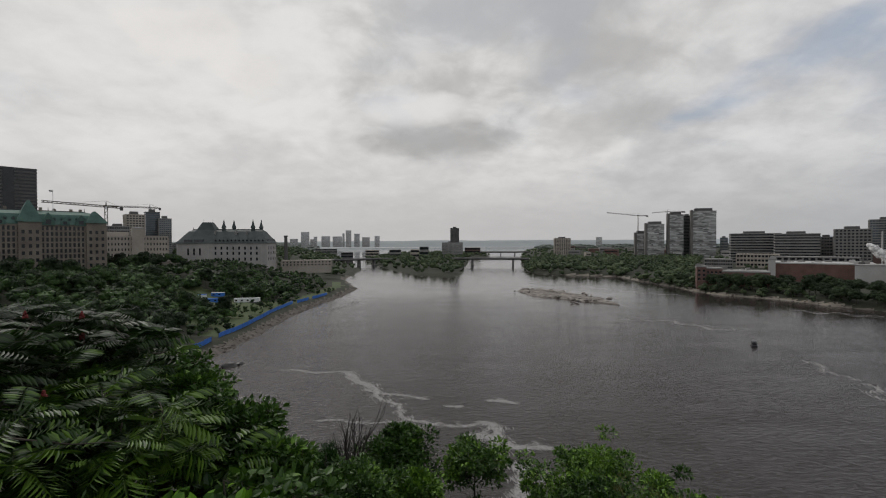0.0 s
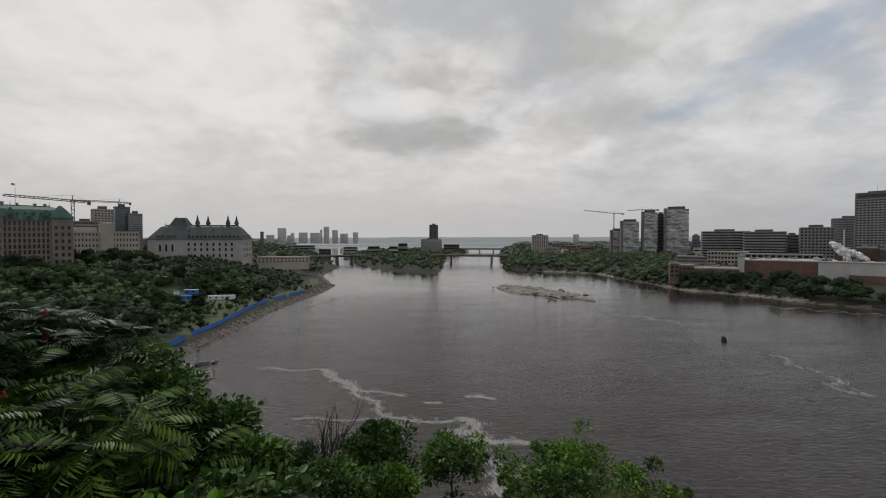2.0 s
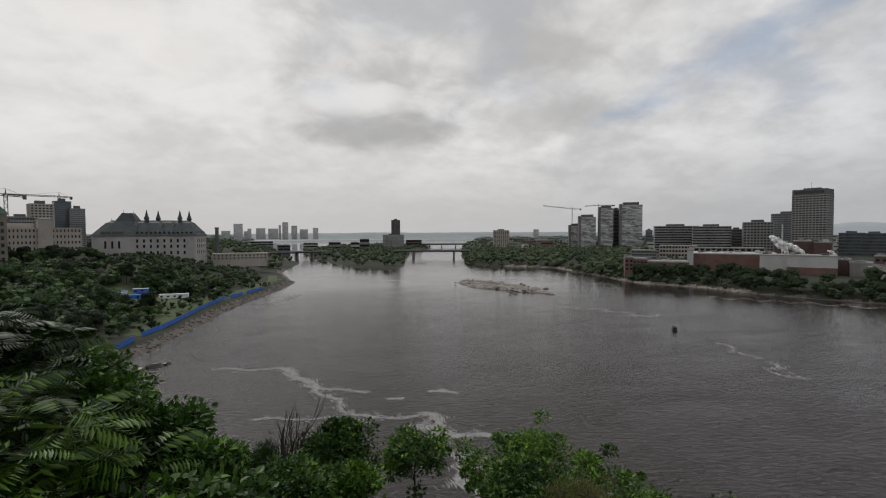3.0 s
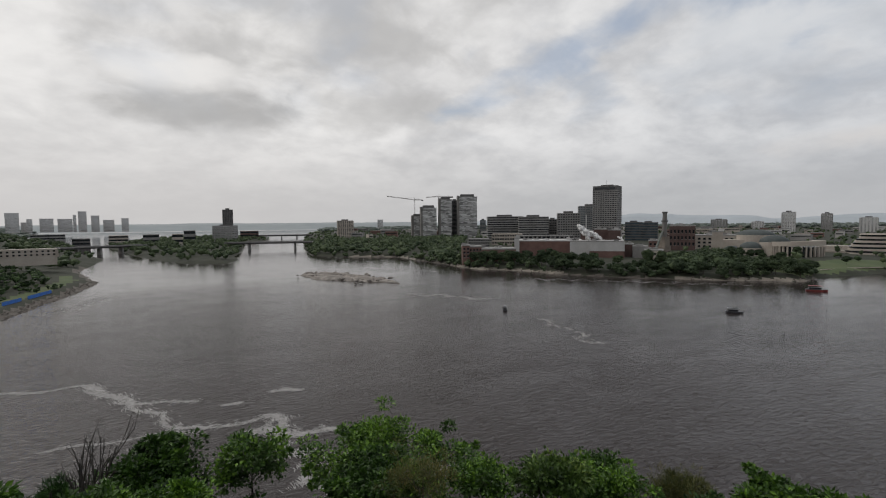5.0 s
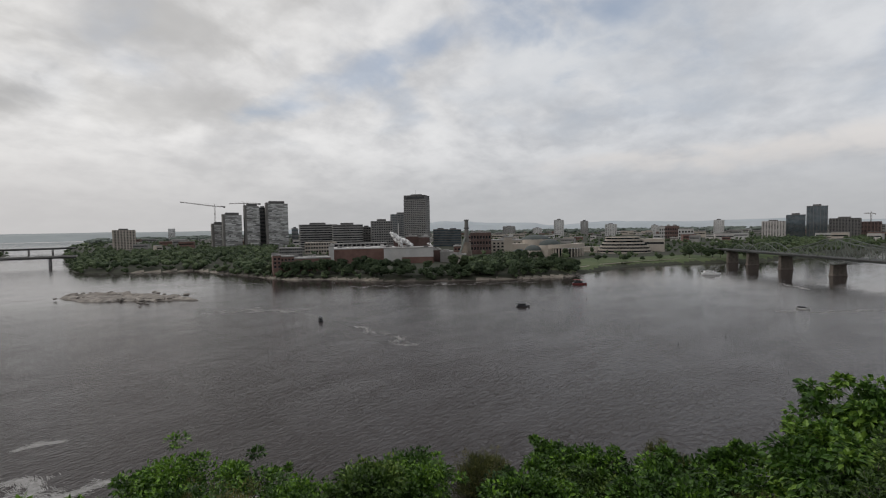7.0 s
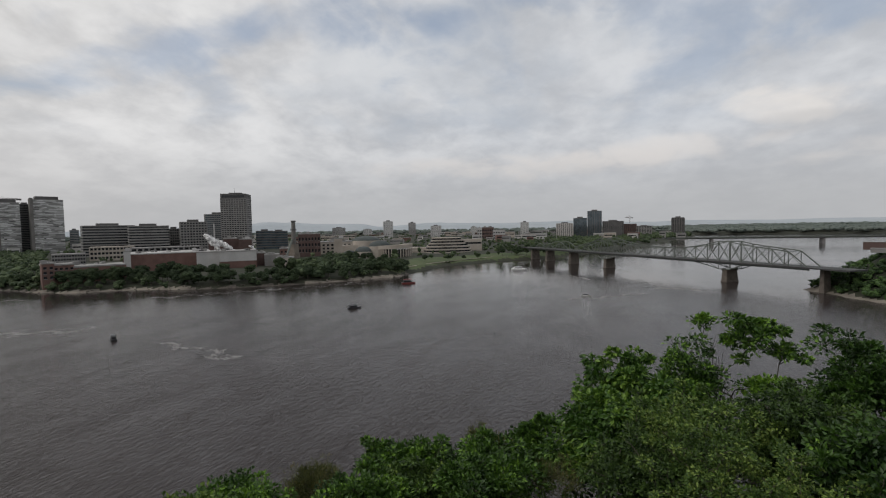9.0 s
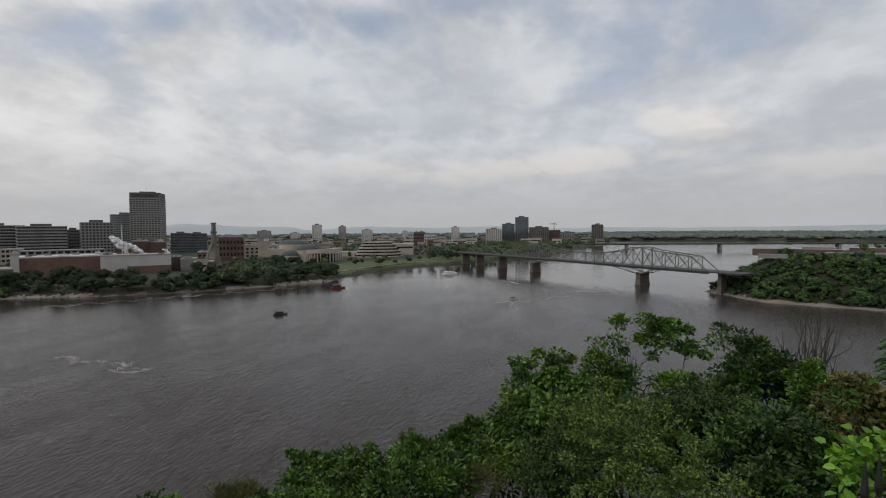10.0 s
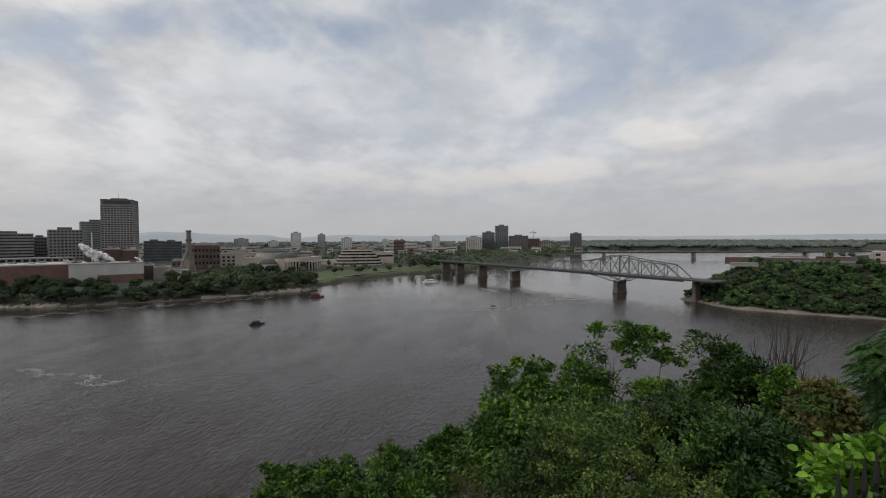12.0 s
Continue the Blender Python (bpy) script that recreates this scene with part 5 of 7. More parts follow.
# ---- foliage ----
def unit(v):
    return v / np.maximum(np.linalg.norm(v, axis=-1, keepdims=True), 1e-9)


def leaves(points, axes, length, width, rng, rich=False, droop=0.0):
    """Folded leaves: base, two edges and a tip each, bent along the midrib."""
    n = len(points)
    ax = unit(axes + np.array([0, 0, -droop]))
    side = unit(np.cross(ax, rng.normal(size=(n, 3)) * 0.6 + np.array([0, 0, 1.0])))
    nor = np.cross(side, ax)
    ln = (length * rng.uniform(0.65, 1.25, n))[:, None]
    wd = (width * rng.uniform(0.7, 1.2, n))[:, None]
    if not rich:
        v = np.stack([points, points + ax * ln * 0.45 + side * wd + nor * wd * 0.4, points + ax * ln, points + ax * ln * 0.45 - side * wd + nor * wd * 0.4], 1)
        base = np.arange(n)[:, None] * 4
        f = np.concatenate([base + np.array([[0, 1, 2]]), base + np.array([[0, 2, 3]])])
        return v.reshape(-1, 3), f
    v = np.stack([points, points + ax * ln * 0.25 + side * wd * 0.9 + nor * wd * 0.3, points + ax * ln * 0.65 + side * wd * 0.75 + nor * wd * 0.2, points + ax * ln - nor * ln * 0.08,
                  points + ax * ln * 0.65 - side * wd * 0.75 + nor * wd * 0.2, points + ax * ln * 0.25 - side * wd * 0.9 + nor * wd * 0.3, points + ax * ln * 0.45], 1)
    base = np.arange(n)[:, None] * 7
    f = np.concatenate([base + np.array([t]) for t in ([0, 1, 6], [1, 2, 6], [2, 3, 6], [3, 4, 6], [4, 5, 6], [5, 0, 6])])
    return v.reshape(-1, 3), f


def compound(points, axes, length, pairs, leaflet, rng, droop=0.5):
    """Feather-shaped leaves: a bowed midrib with leaflets in pairs and one at its end."""
    n = len(points)
    ax = unit(axes)
    side = unit(np.cross(ax, rng.normal(size=(n, 3)) * 0.3 + np.array([0, 0, 1.0])))
    nor = np.cross(side, ax)
    ln = (length * rng.uniform(0.7, 1.2, n))[:, None]
    vs, fs, base = [], [], 0
    for k in range(pairs + 1):
        t = 0.18 + 0.82 * k / pairs
        bow = -droop * t * t
        p = points + ax * ln * t + np.array([0, 0, 1.0]) * ln * bow
        fwd = unit(ax + np.array([0, 0, -2 * droop * t]))
        for s in ((-1, 1) if k < pairs else (0,)):
            d = unit(side * s + fwd * (0.45 if s else 1.0) + np.array([0, 0, -0.35]) + rng.normal(size=(n, 3)) * 0.08)
            ll = leaflet * ln / length * (0.6 + 0.75 * math.sin(math.pi * min(t * 0.95, 1)))
            w = unit(np.cross(d, nor)) * ll * 0.115
            v = np.stack([p, p + d * ll * 0.42 + w - nor * ll * 0.03, p + d * ll, p + d * ll * 0.42 - w - nor * ll * 0.03], 1).reshape(-1, 3)
            b = base + np.arange(n)[:, None] * 4
            vs.append(v)
            fs += [b + np.array([[0, 1, 2]]), b + np.array([[0, 2, 3]])]
            base += len(v)
    # the midrib as a slim blade
    e, w = points + ax * ln + np.array([0, 0, -1.0]) * ln * droop, side * 0.006
    m = points + ax * ln * 0.55 - np.array([0, 0, 1.0]) * ln * droop * 0.3
    v = np.stack([points - w, m, e, points + w], 1).reshape(-1, 3)
    b = base + np.arange(n)[:, None] * 4
    vs.append(v)
    fs += [b + np.array([[0, 1, 2]]), b + np.array([[0, 2, 3]])]
    return np.concatenate(vs), np.concatenate(fs)


def shell(rng, n, lobes, inner=0.55):
    """Points in and on a crown of ellipsoid lobes (centre, radii), with outward directions."""
    weights = np.array([l[1][0] * l[1][1] for l in lobes])
    pick = rng.choice(len(lobes), n, p=weights / weights.sum())
    c, rad = np.array([l[0] for l in lobes])[pick], np.array([l[1] for l in lobes])[pick]
    d = unit(rng.normal(size=(n, 3)))
    d[:, 2] = np.where(d[:, 2] < -0.35, -d[:, 2], d[:, 2])
    s = inner + (1 - inner) * np.sqrt(rng.random(n))
    return c + d * rad * s[:, None], d


def ball(level):
    bm = bmesh.new()
    bmesh.ops.create_icosphere(bm, subdivisions=level, radius=1)
    v, f = np.array([q.co[:] for q in bm.verts]), np.array([[q.index for q in t.verts] for t in bm.faces])
    bm.free()
    return v, f


BALL = ball(1)


def cores(centres, radii, rng, shape=BALL, fill=0.84):
    """Dark leafy hearts inside the clumps of a crown, lumpy and a little smaller than the clumps."""
    v0, f0 = shape
    n, k = len(centres), len(v0)
    v = centres[:, None] + v0[None] * radii[:, None] * fill * rng.uniform(0.8, 1.15, (n, k, 1))
    f = f0[None] + (np.arange(n) * k)[:, None, None]
    return v.reshape(-1, 3), f.reshape(-1, 3)


def sprays(points, outward, length, rng):
    """Leaf sprays that lie like shingles over a clump, facing outward."""
    n = len(points)
    out = unit(outward + rng.normal(size=(n, 3)) * 0.42 + np.array([0, 0, 0.15]))
    along = unit(np.cross(out, rng.normal(size=(n, 3))))
    side = np.cross(out, along)
    ln = (np.broadcast_to(length, (n,)) * rng.uniform(0.6, 1.3, n))[:, None]
    v = np.stack([points - along * ln * 0.5, points + side * ln * 0.32 + out * ln * 0.1, points + along * ln * 0.5, points - side * ln * 0.32 + out * ln * 0.1], 1)
    b = np.arange(n)[:, None] * 4
    return v.reshape(-1, 3), np.concatenate([b + np.array([[0, 1, 2]]), b + np.array([[0, 2, 3]])])


def wood_tree(seed, height, spread, n, leaf, shape=1.0):
    """A broadleaf tree: (trunk mesh, crown mesh); the crown is many leafy clumps with gaps between them."""
    rng = np.random.default_rng(seed)
    centre, size = np.array([0, 0, height * 0.6]), np.array([spread * 0.74, spread * 0.74, height * 0.30])
    k = 19
    d = unit(rng.normal(size=(k, 3)) + np.array([0, 0, 0.35]))
    c = centre + d * size * rng.uniform(0.62, 1.0, (k, 1))
    s = spread * rng.uniform(0.24, 0.42, k)
    c, s = np.concatenate([centre[None], c]), np.concatenate([[spread * 0.6], s])
    rad = np.stack([s, s, s * 0.78 * shape], -1)
    rad[0, 2] = height * 0.27
    p, out = shell(rng, n * 3, [(tuple(a), tuple(b)) for a, b in zip(c, rad)], 0.9)
    buried = (np.linalg.norm((p[:, None] - c[None]) / rad[None], axis=2) < 0.88).any(1)
    p, out = p[~buried][:n], out[~buried][:n]
    v, f = sprays(p, out, leaf, rng)
    cv, cf = cores(c, rad, rng, BALL)
    bm = add_tube(bmesh.new(), (0, 0, -1.5), (0, 0, height * 0.6), height * 0.024, height * 0.010, 7)
    for _ in range(5):
        a, z = rng.uniform(0, 2 * math.pi), height * rng.uniform(0.25, 0.5)
        add_tube(bm, (0, 0, z), (math.cos(a) * spread * 0.6, math.sin(a) * spread * 0.6, z + height * 0.25), height * 0.011, height * 0.004, 5)
    t = bpy.data.meshes.new("trunk")
    bm.to_mesh(t)
    bm.free()
    t.materials.append(BARK)
    c = mesh_np("crown", np.concatenate([v, cv]), np.concatenate([f, cf + len(v)]))
    c.materials.append(LEAF_WOOD)
    return t, c


TREES = [wood_tree(21, 12, 5.2, 1500, 0.62), wood_tree(22, 14, 5.0, 1600, 0.62, 1.2), wood_tree(23, 9, 4.8, 1300, 0.56), wood_tree(24, 11, 6.0, 1600, 0.62, 0.9), wood_tree(25, 7, 3.6, 900, 0.5)]


# the same crowns again in leaves paled for haze across the river
TREES_FAR = []
for t_mesh, c_mesh in TREES:
    c_far = c_mesh.copy()
    c_far.materials.clear()
    c_far.materials.append(LEAF_THIN_HAZE)
    TREES_FAR.append((t_mesh, c_far))


def plant_tree(x, y, which, scale, turn, label, group, z=None):
    t, c = (TREES_FAR if "far" in group or "park" in group or "mill" in group else TREES)[which]
    ob = thing("tree", pose(x, y, (gz(x, y) if z is None else z) - 0.2, 0, 0, turn) @ Matrix.Diagonal((scale, scale, scale, 1)), label, "tree", group)
    piece("trunk", t, BARK, ob)
    piece("crown", c, LEAF_WOOD, ob)
    return ob


def scatter(rng, n, az, rad, accept, gap):
    """Spots in a sector of the plan that suit a test, kept apart."""
    got = []
    tries = 0
    while len(got) < n and tries < n * 60:
        tries += 1
        a, r = rng.uniform(*az), math.sqrt(rng.uniform(rad[0] ** 2, rad[1] ** 2))
        x, y = spot(a, r)
        if all((x - u) ** 2 + (y - v) ** 2 > gap * gap for u, v in got) and accept(x, y):
            got.append((x, y))
    return got


def dist(poly):
    return lambda x, y: float(inside_distance(np.array([x]), np.array([y]), poly)[0])


on_ottawa, on_gatineau, on_island = dist(OTTAWA), dist(GATINEAU), dist(ISLAND)
bpy.context.view_layer.update()
FOOT = []
for o in scene.objects:
    if o.parent is None and o.get("category") in ("building", "shed", "chimney"):
        xs = [p for c in o.children for p in c.bound_box] if o.children else []
        if xs:
            FOOT.append((o.matrix_basis.inverted(), min(p[0] for p in xs) - 4, max(p[0] for p in xs) + 4, min(p[1] for p in xs) - 4, max(p[1] for p in xs) + 4))


def clear_of_buildings(x, y):
    p = Vector((x, y, 20))
    for inv, x0, x1, y0, y1 in FOOT:
        q = inv @ p
        if x0 < q.x < x1 and y0 < q.y < y1:
            return False
    return True


rnd = random.Random(31)


def in_yard(x, y):
    """The works yard with its trailers and the scrub before it."""
    return (x > -190) & (x < -122) & (y > 292) & (y < 352)


# the wooded bank below the court, open along the works path
def court_wood(x, y):
    d = on_ottawa(x, y)
    return d > 25 and not in_yard(x, y) and clear_of_buildings(x, y)


for x, y in scatter(rnd, 125, (-47, -11), (125, 520), court_wood, 7.0):
    low = 0.5 if math.hypot(x, y) > 430 and x > -0.6 * y else 1.0
    plant_tree(x, y, rnd.randrange(5), rnd.uniform(1.0, 1.4) * low, rnd.uniform(0, 360), "dense dark green broadleaf tree on the wooded bank", "trees on the bank")
for x, y in scatter(rnd, 10, (-29, -13), (220, 470), lambda x, y: 13 < on_ottawa(x, y) < 26, 12):
    plant_tree(x, y, 4, rnd.uniform(0.5, 0.85), rnd.uniform(0, 360), "small green shrub tree beside the path", "trees by the path")
for x, y in scatter(rnd, 9, (-31, -20), (262, 312), lambda x, y: on_ottawa(x, y) > 24, 9.0):
    plant_tree(x, y, rnd.choice((2, 4)), rnd.uniform(0.7, 1.1), rnd.uniform(0, 360), "pale green willow-like tree in the scrub by the yard", "trees by the yard")
for x, y in scatter(rnd, 9, (-46.5, -41.8), (372, 412), clear_of_buildings, 8.0):
    plant_tree(x, y, rnd.choice((0, 3, 1)), rnd.uniform(0.75, 1.05), rnd.uniform(0, 360), "tall dark green broadleaf tree before the stone buildings", "trees on the bank", 31.0)
for x, y in scatter(rnd, 16, (-36, -29), (455, 505), clear_of_buildings, 9.0):
    plant_tree(x, y, rnd.choice((0, 3, 2)), rnd.uniform(0.8, 1.05), rnd.uniform(0, 360), "dark green broadleaf tree before the ministry", "trees on the bank", 30.0)
# the far shore
for x, y in scatter(rnd, 66, (27, 65.5), (430, 620), lambda x, y: 3.5 < on_gatineau(x, y) < 24 and clear_of_buildings(x, y), 5.5):
    plant_tree(x, y, rnd.choice((2, 3, 0, 2)), rnd.uniform(0.75, 1.2), rnd.uniform(0, 360), "dark green broadleaf tree on the far shore", "trees on the far shore")
for x, y in scatter(rnd, 30, (29, 52), (480, 620), lambda x, y: 9 < on_gatineau(x, y) < 48 and clear_of_buildings(x, y), 6.0):
    plant_tree(x, y, rnd.choice((0, 1, 3)), rnd.uniform(0.95, 1.35), rnd.uniform(0, 360), "tall dark green tree before the mill", "trees by the mill")
for x, y in scatter(rnd, 34, (53, 64), (470, 660), lambda x, y: 10 < on_gatineau(x, y) < 150 and clear_of_buildings(x, y), 8.0):
    plant_tree(x, y, rnd.randrange(5), rnd.uniform(0.8, 1.1), rnd.uniform(0, 360), "dark green broadleaf tree in the museum park", "park trees")
for x, y in scatter(rnd, 10, (66, 82), (600, 820), lambda x, y: 14 < on_gatineau(x, y) < 40, 22.0):
    plant_tree(x, y, rnd.randrange(5), rnd.uniform(0.7, 1.0), rnd.uniform(0, 360), "round park tree on the lawn", "park trees")
for x, y in scatter(rnd, 16, (76.5, 83), (640, 800), lambda x, y: 8 < on_gatineau(x, y) < 70, 8.0):
    plant_tree(x, y, rnd.choice((0, 1, 3)), rnd.uniform(0.95, 1.3), rnd.uniform(0, 360), "large dark green tree beside the bridge end", "park trees")
# the bushy slope of the point
def bridge_point(x, y):
    d = on_ottawa(x, y)
    return 4.5 < d < 46 and x > 270 and (abs((x - 445) * -0.631 + (y + 91) * 0.776) > 8 or (x - 445) * 0.776 + (y + 91) * 0.631 < -84)


for x, y in scatter(rnd, 52, (108, 129), (370, 470), bridge_point, 4.6):
    plant_tree(x, y, rnd.choice((2, 4, 4)), rnd.uniform(0.5, 0.75), rnd.uniform(0, 360), "bushy green tree on the slope by the bridge", "trees on the point")


def woods(name, label, sectors, seed, leaf_mat, per):
    """Far woodland: thousands of small ragged crowns in one sheet of leaf clumps."""
    rng = np.random.default_rng(seed)
    vs, fs, base = [], [], 0
    for az0, az1, r0, r1, count, lo, hi, test in sectors:
        a = np.radians(rng.uniform(az0, az1, count * 3))
        r = np.sqrt(rng.uniform(r0 ** 2, r1 ** 2, count * 3))
        x, y = r * np.sin(a), r * np.cos(a)
        ok = test(x, y)
        x, y, r = x[ok][:count], y[ok][:count], r[ok][:count]
        keep = np.array([clear_of_buildings(u, v) for u, v in zip(x, y)], bool)
        x, y, r = x[keep], y[keep], r[keep]
        z = ground_z(x, y)
        n = len(x)
        h = rng.uniform(lo, hi, n)
        w = h * (rng.uniform(0.42, 0.75, n) if per > 20 else rng.uniform(0.8, 1.5, n))
        # each crown is a few clumps round a larger one
        k = 5 if per > 100 else 3 if per > 20 else 1
        whole = np.stack([w, w, h * 0.5], -1)
        d = unit(rng.normal(size=(n, k, 3)) + np.array([0, 0, 0.3]))
        d[:, 0] = 0
        c = (np.stack([x, y, z + h * 0.48], -1)[:, None] + d * whole[:, None] * rng.uniform(0.5, 0.78, (n, k, 1))).reshape(-1, 3)
        share = rng.uniform(0.36, 0.56, (n, k, 1))
        share[:, 0] = 0.82
        rad = (whole[:, None] * share).reshape(-1, 3)
        each = max(4, round(per / k * (0.9 if k == 5 else 1.0)))
        out = unit(rng.normal(size=(len(c) * each, 3)))
        out[:, 2] = np.where(out[:, 2] < -0.3, -out[:, 2], out[:, 2])
        p = np.repeat(c, each, 0) + out * np.repeat(rad, each, 0) * rng.uniform(0.82, 1.18, (len(out), 1))
        size = np.repeat(np.clip(np.repeat(h, k) * 0.3, 0.8, 4.0) * (0.40 if k == 5 else 0.62 if k == 3 else 1.0), each)
        v, f = sprays(p, out, size, rng)
        cv, cf = cores(c, rad, rng, BALL, 0.76 if k == 5 else 0.88)
        vs += [v, cv]
        fs += [f + base, cf + base + len(v)]
        base += len(v) + len(cv)
    ob = piece(name, mesh_np(name, np.concatenate(vs), np.concatenate(fs)), leaf_mat)
    tagged(ob, label, "woods", kind="stuff")


def land(poly, lo, hi):
    return lambda x, y: (inside_distance(x, y, poly) > lo) & (inside_distance(x, y, poly) < hi)


woods("woods", "dark green woodland on the near bank", [
    (-32, -11, 430, 640, 620, 3.4, 5.6, lambda x, y: inside_distance(x, y, OTTAWA) > 34), (-50, -32, 430, 700, 300, 4, 7, lambda x, y: inside_distance(x, y, OTTAWA) > 40),
    (-50, -11, 110, 430, 520, 6, 11, lambda x, y: (inside_distance(x, y, OTTAWA) > 40) & ~in_yard(x, y)),
    (-31, -12, 180, 480, 130, 1.2, 3.4, lambda x, y: (inside_distance(x, y, OTTAWA) > 8) & (inside_distance(x, y, OTTAWA) < 40) & (inside_distance(x, y, OTTAWA) > 12)), (-42, -13, 110, 480, 250, 3, 8, lambda x, y: (inside_distance(x, y, OTTAWA) > 24) & (inside_distance(x, y, OTTAWA) < 70) & ~in_yard(x, y)),
    (-33, -18, 290, 400, 150, 0.7, 2.2, lambda x, y: in_yard(x, y) & (inside_distance(x, y, OTTAWA) > 16) & ~((y > 318) & (y < 350) & (x < -134))),
    (107.5, 132, 365, 470, 900, 2.2, 7.2, lambda x, y: (inside_distance(x, y, OTTAWA) > 3.5) & (inside_distance(x, y, OTTAWA) < 46) & ((np.abs((x - 445) * -0.631 + (y + 91) * 0.776) > 6) | ((x - 445) * 0.776 + (y + 91) * 0.631 < -80)))], 5, LEAF_WOOD, 101)
woods("woods", "shrubs and young trees along the far shore", [
    (27, 65.5, 430, 600, 330, 2.5, 8.5, land(GATINEAU, 1.5, 24)), (52, 59, 440, 640, 130, 7, 12.5, land(GATINEAU, 6, 150)), (59, 64, 440, 600, 90, 5, 9, land(GATINEAU, 6, 90)),
    (66, 82, 560, 760, 60, 1.5, 3, land(GATINEAU, 1, 7))], 8, LEAF_THIN_HAZE, 101)
woods("woods", "grey-green woods along the far shores", [
        (9, 29, 500, 1250, 900, 7, 12, land(GATINEAU, 0.8, 700)), (9, 30, 470, 1100, 420, 3.5, 8, land(GATINEAU, -0.5, 14)),
    (-10, 6.5, 640, 1900, 760, 7, 12, land(ISLAND, 0.3, 200)),
    (28, 97, 620, 2400, 1100, 6, 11, land(GATINEAU, 40, 5000)),
    (66, 98, 640, 1600, 300, 6, 11, land(GATINEAU, 30, 400)), (83, 99.5, 760, 2000, 520, 8, 14, land(GATINEAU, 2, 260)),
    (-30, -8, 640, 1800, 700, 7, 12, land(OTTAWA, 8, 3000)),
    (9, 30, 1200, 2600, 500, 8, 13, land(GATINEAU, 3, 3000)),
    (116, 132, 480, 900, 80, 5, 9, land(OTTAWA, 60, 900))], 6, LEAF_THIN_HAZE, 26)
# horizon trees carry their haze in the leaf colour
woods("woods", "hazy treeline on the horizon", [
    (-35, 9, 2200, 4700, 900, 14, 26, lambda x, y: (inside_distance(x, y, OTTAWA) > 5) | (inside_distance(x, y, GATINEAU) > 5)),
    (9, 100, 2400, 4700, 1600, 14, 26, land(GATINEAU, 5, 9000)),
    (96, 123, 2200, 3300, 1500, 15, 24, land(GATINEAU, 5, 9000)), (97, 128, 3300, 4700, 700, 18, 30, land(GATINEAU, 5, 9000))], 7, LEAF_HAZE, 12)


# ---- the hills on the horizon ----
def hills(name, az0, az1, r, low, high, seed, mat, label):
    bm = bmesh.new()
    rows = []
    n = 160
    for i in range(n + 1):
        az = az0 + (az1 - az0) * i / n
        edge = min(1, i / 14, (n - i) / 14)
        h = low + (high - low) * (0.5 + 0.5 * noise.fractal((az * 0.09 + seed, seed, 0), 1.0, 2.0, 5)) * edge
        x, y = spot(az, r)
        x2, y2 = spot(az, r - 420)
        rows.append((bm.verts.new((x2, y2, 2)), bm.verts.new(((x + x2) / 2, (y + y2) / 2, h * 0.75)), bm.verts.new((x, y, h))))
    for a, b in zip(rows, rows[1:]):
        for k in (0, 1):
            bm.faces.new((a[k], b[k], b[k + 1], a[k + 1]))
    ob = part(name, bm, mat)
    tagged(ob, label, "hills", kind="structure")


# both hill colours have the distance haze painted in, as pale blue-grey
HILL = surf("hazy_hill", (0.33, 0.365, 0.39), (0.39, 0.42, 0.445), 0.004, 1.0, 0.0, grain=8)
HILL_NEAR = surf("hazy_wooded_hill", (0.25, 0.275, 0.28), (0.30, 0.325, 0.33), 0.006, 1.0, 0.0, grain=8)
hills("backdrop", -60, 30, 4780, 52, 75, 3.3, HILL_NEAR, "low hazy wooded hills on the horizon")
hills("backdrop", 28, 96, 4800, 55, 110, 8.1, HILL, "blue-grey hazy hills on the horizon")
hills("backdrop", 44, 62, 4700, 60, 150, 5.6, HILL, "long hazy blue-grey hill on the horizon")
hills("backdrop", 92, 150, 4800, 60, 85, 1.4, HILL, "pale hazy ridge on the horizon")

# ---- plants round the lookout ----
def ground_spot(az, r):
    """Spot on the slope, seen from where the camera stands when it looks that way."""
    x, y = spot(az, r)
    along = float(np.interp(az, [10, 45, 65, 90, 115], [0.0, 0.2, 0.3, 0.42, 0.48]))
    x, y = x + along * 0.94, y - along * 0.34
    return x, y, gz(x, y)


def branches(rng, tips, height, stem, lean=(0, 0)):
    """Limbs that join every tip to the nearest older node, thick at the foot; returns a bmesh."""
    nodes = [np.array([lean[0] * t * t, lean[1] * t * t, height * 0.62 * t - 0.4 * (t == 0)]) for t in np.linspace(0, 1, 7)]
    bm = bmesh.new()
    for i, (a, b) in enumerate(zip(nodes, nodes[1:])):
        add_tube(bm, a, b, stem * (1 - 0.11 * i), stem * (1 - 0.11 * (i + 1)), 7)
    order = np.argsort(np.linalg.norm(tips - nodes[2], axis=1))
    for k in order:
        tip = tips[k]
        arr = np.array(nodes)
        gap = np.linalg.norm(arr - tip, axis=1) + np.where(arr[:, 2] > tip[2], 0.6, 0.0) + np.where(arr[:, 2] < height * 0.2, 0.8, 0)
        j = int(np.argmin(gap))
        a = nodes[j]
        mid = (a + tip) / 2 + np.array([0, 0, 0.08]) * np.linalg.norm(tip - a) + rng.normal(size=3) * 0.05
        t = max(0.006, stem * 0.34 * (1 - min(1, np.linalg.norm(tip) / (height * 1.6))))
        add_tube(bm, a, mid, t, t * 0.75, 5)
        add_tube(bm, mid, tip, t * 0.75, t * 0.4, 4)
        nodes += [mid, tip]
    return bm


